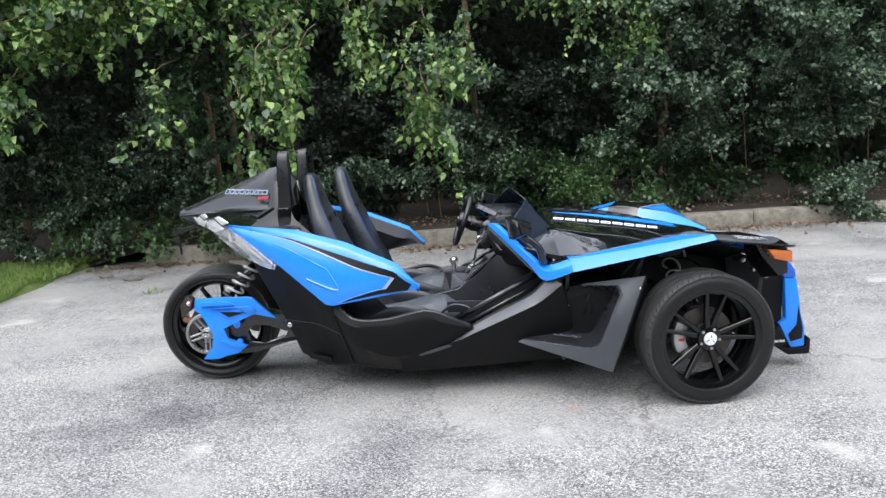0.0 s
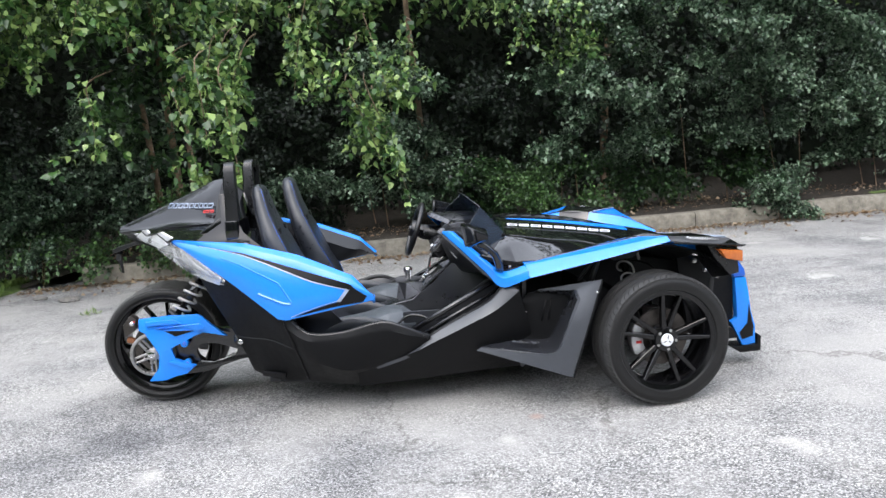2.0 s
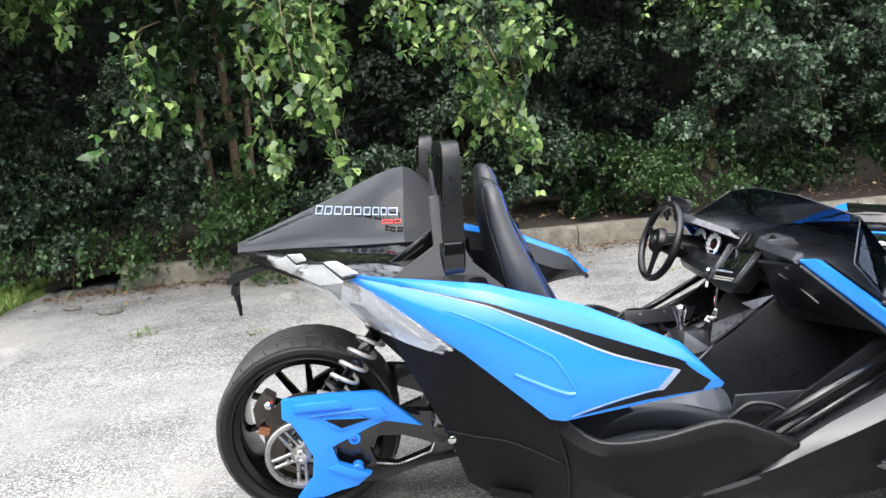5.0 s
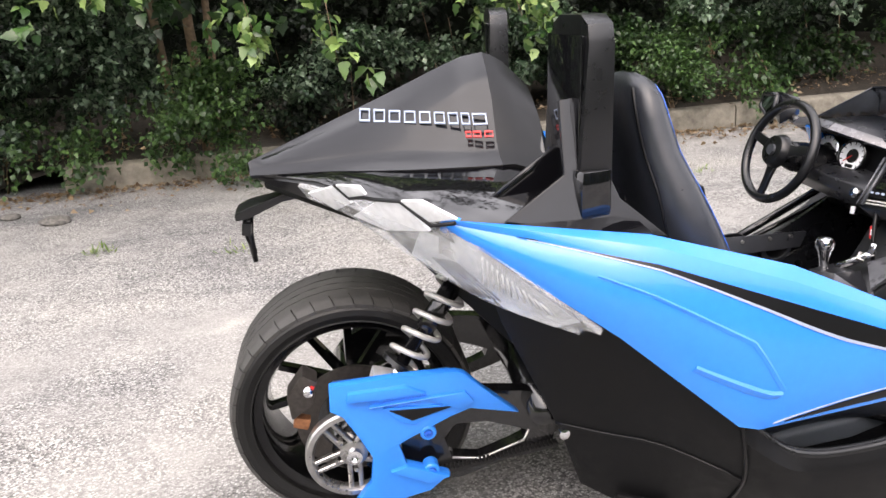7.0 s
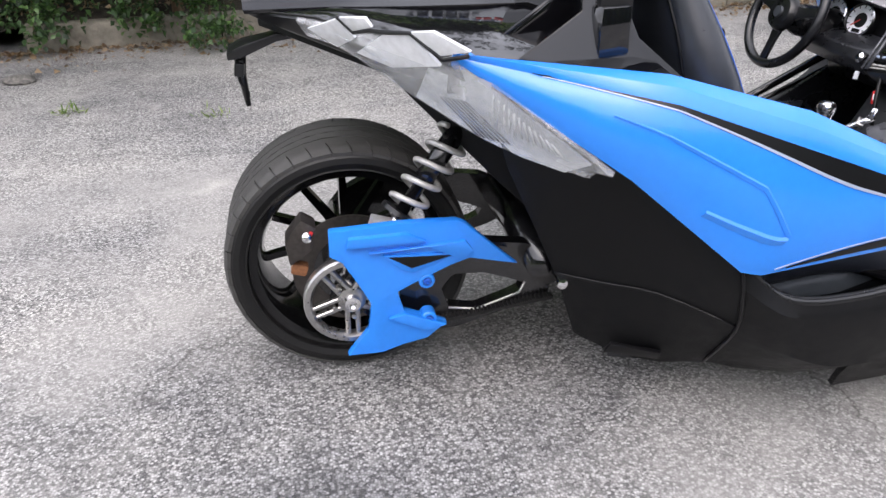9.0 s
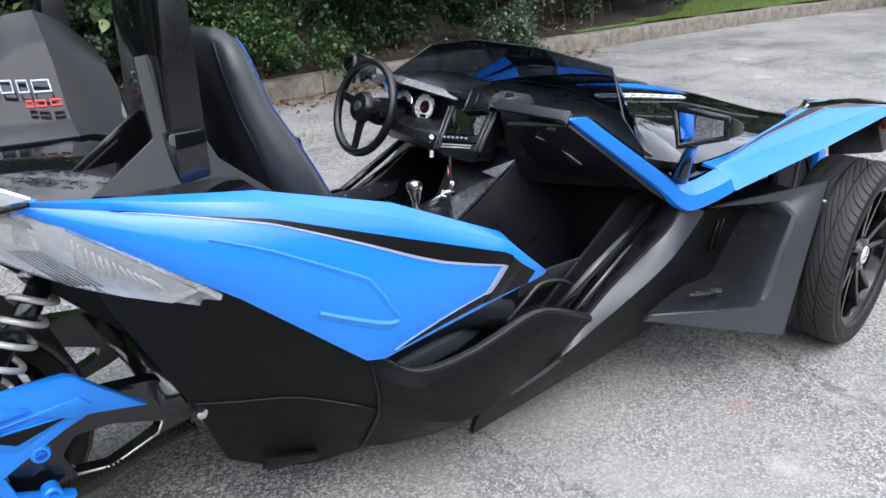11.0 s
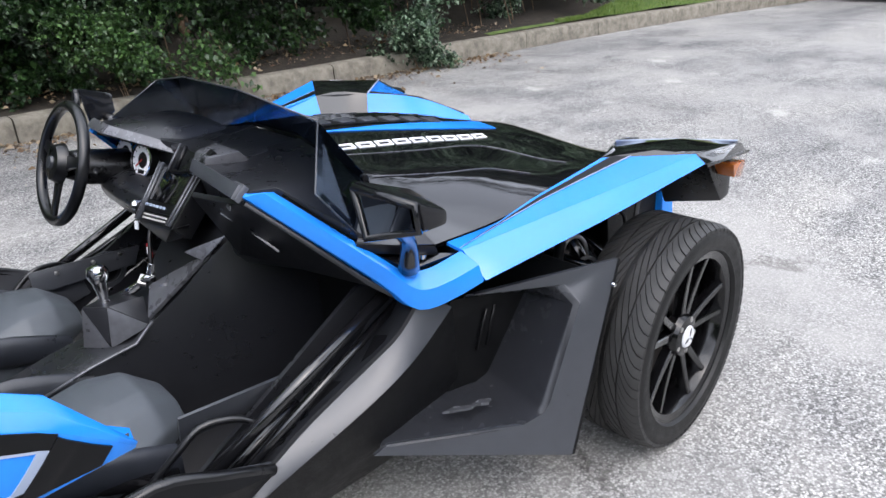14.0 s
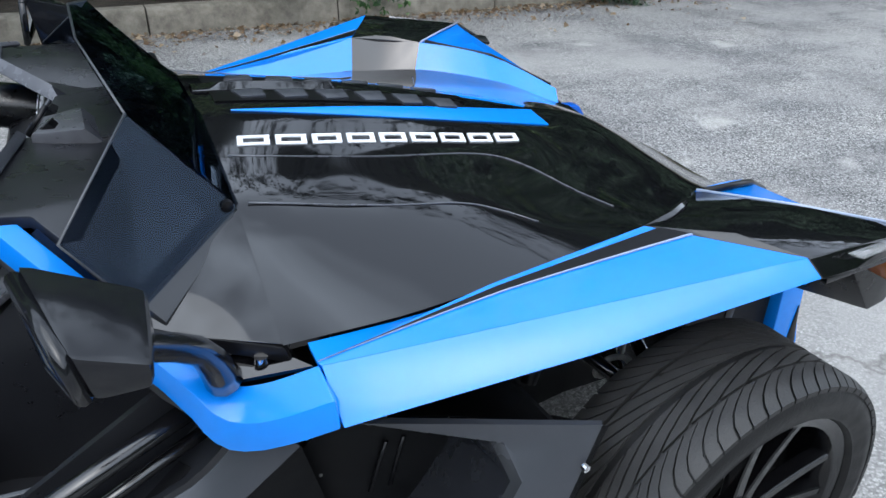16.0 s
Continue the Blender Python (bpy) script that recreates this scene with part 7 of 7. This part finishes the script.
def bucket_seat(s):
    mid = s * 0.335 + 0.06
    fore = 0.09 if s == FAR else 0.0
    secs = [(0.40, -0.40, 0.215, 0.075), (0.52, -0.445, 0.230, 0.080), (0.66, -0.49, 0.240, 0.080), (0.80, -0.535, 0.240, 0.075), (0.92, -0.575, 0.225, 0.068),
            (1.00, -0.600, 0.200, 0.062), (1.08, -0.620, 0.158, 0.058), (1.15, -0.634, 0.134, 0.054), (1.19, -0.640, 0.118, 0.050), (1.215, -0.644, 0.098, 0.042), (1.230, -0.648, 0.070, 0.030), (1.237, -0.651, 0.030, 0.014)]
    secs = [(z, x + fore * min(1, (z - 0.40) / 0.3), w, d * (1.12 if z < 1.0 else 1.0)) for z, x, w, d in secs]
    def skin(z, x, w, d, a):
        """A point on the seat's skin at the height z and the angle a."""
        ca, sa = math.cos(a), math.sin(a)
        px = math.copysign(abs(ca) ** 0.7, ca) * d
        py = math.copysign(abs(sa) ** 0.6, sa) * w
        if ca > 0:
            px += (0.018 + 0.17 * max(0, (0.84 - z) / 0.44) ** 1.3) * (abs(py) / w) ** 3 * (1 if z < 1.02 else 0.3) - 0.02
        return (x + px, mid + py, z + 0.10 * px)
    rings = [[skin(*q, 2 * math.pi * k / 24) for k in range(24)] for q in secs]
    seat = part("bucket_seat", loft_bm(rings), SEAT, car, "black vinyl bucket seat with blue piping", sharp=60)
    for e in (-1, 1):
        path = [skin(*q, e * radians(58)) for q in secs[1:-2]]
        part("piping", tube_bm(path, 0.0013, 6, smooth=3), BLUE_DEEP, seat, "blue piping")
        path = [skin(*q, e * radians(138)) for q in secs[2:-2]]
        part("back_seam", tube_bm(path, 0.004, 6, smooth=3), STRIPE, seat)
        bol = []
        for k in range(8):
            t = k / 7
            x = -0.40 + 0.46 * t
            zz = 0.425 + 0.05 * math.sin(t * math.pi) - 0.05 * t
            bol.append([(x, mid + e * (0.195 + 0.02 * math.cos(a)) + e * 0.012 * math.sin(t * 3), zz + 0.045 * math.sin(a)) for a in (2 * math.pi * j / 12 for j in range(12))])
        part("cushion_bolster", loft_bm(bol), SEAT, seat, sharp=60)
    cush = []
    for x, w, top, low in ((-0.45, 0.200, 0.418, 0.32), (-0.15, 0.205, 0.452, 0.34), (-0.02, 0.190, 0.486, 0.36), (0.06, 0.150, 0.482, 0.37), (0.13, 0.090, 0.430, 0.37)):
        cush.append([(x, mid + w * k, low + (top - low) * h) for k, h in ((-1, 0), (-1, 0.45), (-0.62, 0.90), (-0.30, 1.0), (0.30, 1.0), (0.62, 0.90), (1, 0.45), (1, 0))])
    part("cushion", bevelled(loft_bm(cush), 0.010, 3, 12), CUSHION, seat, "dark grey cushion", sharp=35)
    part("seat_base", bevelled(loft_bm([[(x, mid + y, z) for y, z in ((-0.19, 0.18), (0.19, 0.18), (0.20, 0.36), (-0.20, 0.36))] for x in (-0.50, 0.06)]), 0.02), TUB, seat)
    for e in (-1, 1):
        part("belt_slot", box_bm((-0.562 + fore, mid + e * 0.115, 0.985), (0.04, 0.085, 0.035), (0, -12, 0), 0.008), STRIPE, seat)
    return seat


bucket_seat(NEAR)
bucket_seat(FAR)


def drift(x, o, s):
    """The tail sits a little towards the far side of the near flank: the sideways shift of a point."""
    return 0.13 * min(1, max(0, (0.0 - x) / 1.3)) * (1 if s > 0 else min(1, max(0, (0.40 - o) / 0.25)))


def T(s, *pts):
    """Points of the tail given as (x, outward, z), on the side s."""
    return [(x, s * o + drift(x, o, s), z) for x, o, z in pts]


def tail():
    # hump behind the seats
    ridge = [(0.0, (-1.535, 0.0, 1.035)), (0.45, (-1.20, 0.0, 1.165)), (0.85, (-0.95, 0.0, 1.266)), (1.0, (-0.88, 0.0, 1.262))]
    foot = [(0.0, (-1.53, 0.03, 1.022)), (0.45, (-1.23, 0.165, 1.040)), (0.85, (-0.98, 0.235, 1.052)), (1.0, (-0.90, 0.240, 1.052))]
    for s in (NEAR, FAR):
        rows = []
        for k in range(13):
            t = k / 12
            a, b = tuple(curve_at(ridge, t)), tuple(curve_at(foot, t))
            m = lerp(a, b, 0.5)
            rows.append(T(s, a, (lerp(a, b, 0.15)[0], lerp(a, b, 0.15)[1] + 0.030 * t, lerp(a, b, 0.15)[2] - 0.004), (m[0], m[1] + 0.035 * t, m[2] + 0.008), lerp(a, b, 0.85), b, (b[0], b[1] + 0.02, b[2] - 0.012)))
        (x0, o0, z0), (x1, o1, z1) = ridge[-1][1], foot[-1][1]
        for dx, dz, k in ((0.030, -0.018, 0.0), (0.085, -0.080, 0.03)):
            a, b = (x0 + dx, o0 + k, z0 + dz), (x1 + dx, o1 + 0.005, z1 - 0.3 * dx)
            m = lerp(a, b, 0.5)
            rows.append(T(s, a, (lerp(a, b, 0.15)[0], lerp(a, b, 0.15)[1] + 0.030, lerp(a, b, 0.15)[2] - 0.004), (m[0], m[1] + 0.035, m[2] + 0.008), lerp(a, b, 0.85), b, (b[0], b[1] + 0.02, b[2] - 0.012)))
        nose_rows = rows[11:]
        hp = part("tail_hump", grid_sheet(rows[:12], 0.012, 0, (-1.1, 0, 0.9)), PEARL, car, "graphite fairing hump behind the seats", sharp=50)
        part("hump_shoulder", grid_sheet(nose_rows, 0.012, 0, (-1.1, 0, 0.9)), STRIPE, hp, "black shoulder", sharp=50)
        fr = [tuple(curve_at(ridge, 1.0)), lerp(tuple(curve_at(ridge, 1.0)), tuple(curve_at(foot, 1.0)), 0.5), tuple(curve_at(foot, 1.0))]
        part("hump_front", sheet(T(s, (fr[0][0] + 0.085, 0.03, fr[0][2] - 0.080), (fr[1][0] + 0.085, fr[1][1] + 0.045, fr[1][2] - 0.04), (fr[2][0] + 0.085, fr[2][1], fr[2][2] - 0.03), (-0.78, 0.20, 1.00), (-0.78, 0.0, 1.10)), [(0, 1, 2, 3, 4)], 0.01, 0.002, (-1.1, 0, 1)), GLOSS, hp)
        if s == NEAR:
            def on(t, v):
                a, b = Vector(curve_at(ridge, t)), Vector(curve_at(foot, t))
                q = a.lerp(b, v)
                o = q.y + 0.040 * t * math.sin(math.pi * v)
                return (q.x, -o + drift(q.x, o, NEAR) - 0.003, q.z + 0.003)

            def at(t, z):
                a, b = Vector(curve_at(ridge, t)), Vector(curve_at(foot, t))
                return on(t, (a.z - z) / (a.z - b.z))
            def frame_mark(name, ta, tb, lo, hi, wide, material):
                """A plain closed frame of four bars."""
                th = (hi - lo) * wide
                tw = (tb - ta) * 0.10
                for t0, t1, z0, z1 in ((ta, tb, lo, lo + th), (ta, tb, hi - th, hi), (ta, ta + tw, lo + th, hi - th), (tb - tw, tb, lo + th, hi - th)):
                    part(name, prism([at(t0, z0), at(t1, z0), at(t1, z1), at(t0, z1)], (0.0012, -0.003), 0), material, hp)
            for k in range(9):
                frame_mark("mark_bar", 0.41 + 0.054 * k, 0.41 + 0.054 * (k + 1) - 0.014, 1.123 - 0.0006 * k, 1.149 - 0.001 * k, 0.13, PIN)
            for k in range(3):
                frame_mark("red_mark_bar", 0.80 + 0.035 * k, 0.80 + 0.035 * (k + 1) - 0.008, 1.093, 1.106, 0.26, RED)
        # shiny rear deck between hump and wing
        deck = [(-1.53, 0.02, 1.012), (-1.23, 0.170, 1.032), (-0.94, 0.250, 1.042), (-0.72, 0.30, 0.985), (-0.70, 0.52, 0.945), (-1.08, 0.415, 0.975), (-1.36, 0.16, 1.005)]
        part("rear_deck", sheet(T(s, *deck), [(0, 1, 6), (1, 5, 6), (1, 2, 5), (2, 3, 4, 5)], 0.012, 0.001, (-1, 0, 0.5)), GLOSS, car, "gloss black rear deck")
        und = [(-1.53, 0.02, 1.000), (-1.36, 0.165, 0.995), (-1.12, 0.40, 0.965), (-1.04, 0.37, 0.88), (-1.20, 0.25, 0.90), (-1.46, 0.03, 0.965)]
        part("tail_side", sheet(T(s, *und), [(0, 1, 4, 5), (1, 2, 3, 4)], 0.012, 0.001, (-1, 0, 0.9)), SATIN, car)
        # clear lamp that wraps round the corner
        up = [(0.0, (-1.40, 0.175, 1.012)), (0.2, (-1.31, 0.240, 1.004)), (0.5, (-1.12, 0.405, 0.985)), (0.75, (-0.97, 0.510, 0.880)), (1.0, (-0.835, 0.585, 0.770))]
        dn = [(0.0, (-1.385, 0.165, 0.965)), (0.2, (-1.30, 0.215, 0.940)), (0.5, (-1.15, 0.320, 0.855)), (0.75, (-1.02, 0.395, 0.785)), (1.0, (-0.855, 0.520, 0.742))]
        rows = []
        for k in range(21):
            t = k / 20
            a, b = tuple(curve_at(up, t)), tuple(curve_at(dn, t))
            m = lerp(a, b, 0.45)
            rows.append(T(s, a, (m[0] - 0.012, m[1] + 0.028 * math.sin(math.pi * min(1, t * 1.1 + 0.05)), m[2] + 0.012), b))
        lp = part("tail_lamp", grid_sheet(rows, 0.014, 0, (-1, 0, 0.9)), LENS, car, "clear wrap-around tail lamp", sharp=60)
        def lamp_at(t, v, lift):
            x, o, z = Vector(curve_at(up, t)).lerp(Vector(curve_at(dn, t)), v)
            return (x - 0.3 * lift, o + lift, z + 0.6 * lift)
        for q in (((0.06, 0.58), (0.20, -0.22), (0.26, 0.32), (0.18, 1.0)), ((0.21, -0.28), (0.29, -0.36), (0.31, -0.12), (0.25, 0.12)),
                  ((0.34, 0.0), (0.40, -0.14), (0.50, 0.24), (0.38, 0.68), (0.26, 0.80)), ((0.40, -0.16), (0.45, -0.26), (0.55, -0.18), (0.49, 0.08))):
            pts = T(s, *[lamp_at(t, v, 0.020) for t, v in q])
            part("reflector", prism(pts if s < 0 else pts[::-1], (0.004, -0.004), 0.002), REFLECT, lp, "white reflector facet")
        part("lamp_seam", tube_bm(T(s, *[lamp_at(t, v, 0.024) for t, v in ((0.20, -0.24), (0.255, 0.20), (0.30, 0.02), (0.33, 0.0), (0.40, -0.12), (0.50, 0.16), (0.55, -0.08))]), 0.0045, 6), STRIPE, lp)
        for k in range(7):
            part("lamp_rib", tube_bm(T(s, lamp_at(0.53 + 0.010 * k, 0.72 - 0.03 * k, 0.004), lamp_at(0.70 + 0.012 * k, 1.0 - 0.03 * k, 0.004)), 0.0018, 5), FACET, lp)
        part("lamp_back", grid_sheet([T(s, *[lamp_at(t, v, -0.030) for v in (0.02, 0.5, 0.96)]) for t in (0.46, 0.55, 0.64, 0.72, 0.82, 0.92)], 0.004), REFLECT, lp)
        for k in range(12):
            part("bright_rib", tube_bm(T(s, lamp_at(0.64 + 0.017 * k, 0.14 + 0.012 * k, -0.008), lamp_at(0.69 + 0.017 * k, 0.60 - 0.012 * k, -0.008)), 0.0026, 5), REFLECT, lp)
    part("tail_under", bevelled(loft_bm([[(x, y + drift(x, abs(y), 1), z) for y, z in ((-w, z0), (w, z0), (w, z1), (-w, z1))] for x, w, z0, z1 in ((-1.50, 0.02, 0.965, 0.985), (-1.20, 0.18, 0.86, 0.96), (-0.95, 0.28, 0.60, 0.95), (-0.80, 0.28, 0.45, 0.94))]), 0.008), TUB, car, "black underside of the tail")
    # number plate bracket without a plate
    pb = part("plate_bracket", bevelled(loft_bm([[(x, y + drift(x, abs(y), 1), z) for y, z in ((-w, z0), (w, z0), (w, z1), (-w, z1))] for x, w, z0, z1 in ((-1.34, 0.035, 0.94, 0.955), (-1.46, 0.03, 0.925, 0.945), (-1.55, 0.055, 0.895, 0.925), (-1.585, 0.05, 0.89, 0.91))]), 0.005), SATIN, car, "bare black number plate bracket")
    part("plate_arm", tube_bm([(-1.555, 0.110, 0.90), (-1.558, 0.110, 0.85), (-1.552, 0.110, 0.765)], [0.016, 0.012, 0.007], 8), SATIN, pb)
    part("plate_lamp", box_bm((-1.56, 0.100, 0.865), (0.025, 0.04, 0.035), (0, 10, 0), 0.005), SATIN, pb)
    part("plate_wire", tube_bm([(-1.545, 0.120, 0.885), (-1.565, 0.100, 0.84), (-1.548, 0.110, 0.80), (-1.556, 0.105, 0.775)], 0.004, 6, smooth=4), RUBBER, pb)


tail()


def roll_hoop(s):
    # inverted U with flat-sided legs
    o0, o1 = 0.405, 0.270
    path = [(-0.790, o0, 0.96), (-0.785, o0, 1.10), (-0.776, o0, 1.315), (-0.774, o0 - 0.006, 1.334), (-0.773, o0 - 0.024, 1.343), (-0.773, o1 + 0.024, 1.343), (-0.774, o1 + 0.006, 1.334), (-0.776, o1, 1.315), (-0.785, o1, 1.10), (-0.79, o1, 0.96)]
    side = 0.08 if s == FAR else 0.0
    path = [(x - 0.15 * (o0 - o), o + side, z) for x, o, z in path]
    rings = []
    for i, (x, o, z) in enumerate(path):
        a, b = Vector(path[max(i - 1, 0)]), Vector(path[min(i + 1, len(path) - 1)])
        d = (b - a).normalized()
        nrm = Vector((0, d.z, -d.y))
        fx = 0.036 - 0.030 * max(0, z - 1.0)
        rings.append(P(s, *[(x + e * fx, o + nrm.y * k * 0.0245, z + nrm.z * k * 0.0245) for e, k in ((-1, -1), (-1, 1), (1, 1), (1, -1))]))
    hoop = part("roll_hoop", bevelled(loft_bm(rings), 0.009, 2, 40), SATIN, car, "satin black roll hoop behind the seat", sharp=50)
    for o in (o0 + side, o1 + side):
        part("hoop_socket", bevelled(loft_bm([P(s, *[(x + f * dx, o + f * dy, z) for dx, dy in ((-0.060, -0.030), (-0.034, 0.042), (0.030, 0.042), (0.062, -0.030))]) for x, z, f in ((-0.79, 0.925, 1.0), (-0.79, 1.02, 0.96), (-0.788, 1.065, 0.90))]), 0.006), GLOSS, hoop, "gloss black hoop socket")
    fin = [(-0.985, 0.435, 0.975), (-0.640, 0.475, 0.915), (-0.735, 0.435, 1.00), (-0.822, 0.385, 1.208), (-0.850, 0.385, 1.205), (-0.850, 0.410, 1.055)]
    part("hoop_fin", sheet(P(s, *fin), [(0, 1, 2, 5), (5, 2, 3, 4)], 0.02, 0.004, (-0.8, 0, 1)), PEARL, hoop, "graphite fin beside the hoop")
    fin = [(-0.995, 0.33, 0.985), (-0.82, 0.31, 0.985), (-0.80, 0.30, 1.10), (-0.83, 0.30, 1.10)]
    part("hoop_brace", prism(P(s, *(fin if s > 0 else fin[::-1])), (0.008, -0.008), 0.003), GLOSS, hoop)
    part("brace_edge", tube_bm(P(s, (-0.995, 0.325, 0.99), (-0.815, 0.305, 1.105)), 0.006, 6), PEARL, hoop)
    part("pad", box_bm((-0.822, s * (0.338 + side), 1.145), (0.014, 0.150, 0.37), (0, 2, -8.6 * s), 0.004), GLOSS, hoop, "gloss black panel between the legs")


roll_hoop(NEAR)
roll_hoop(FAR)
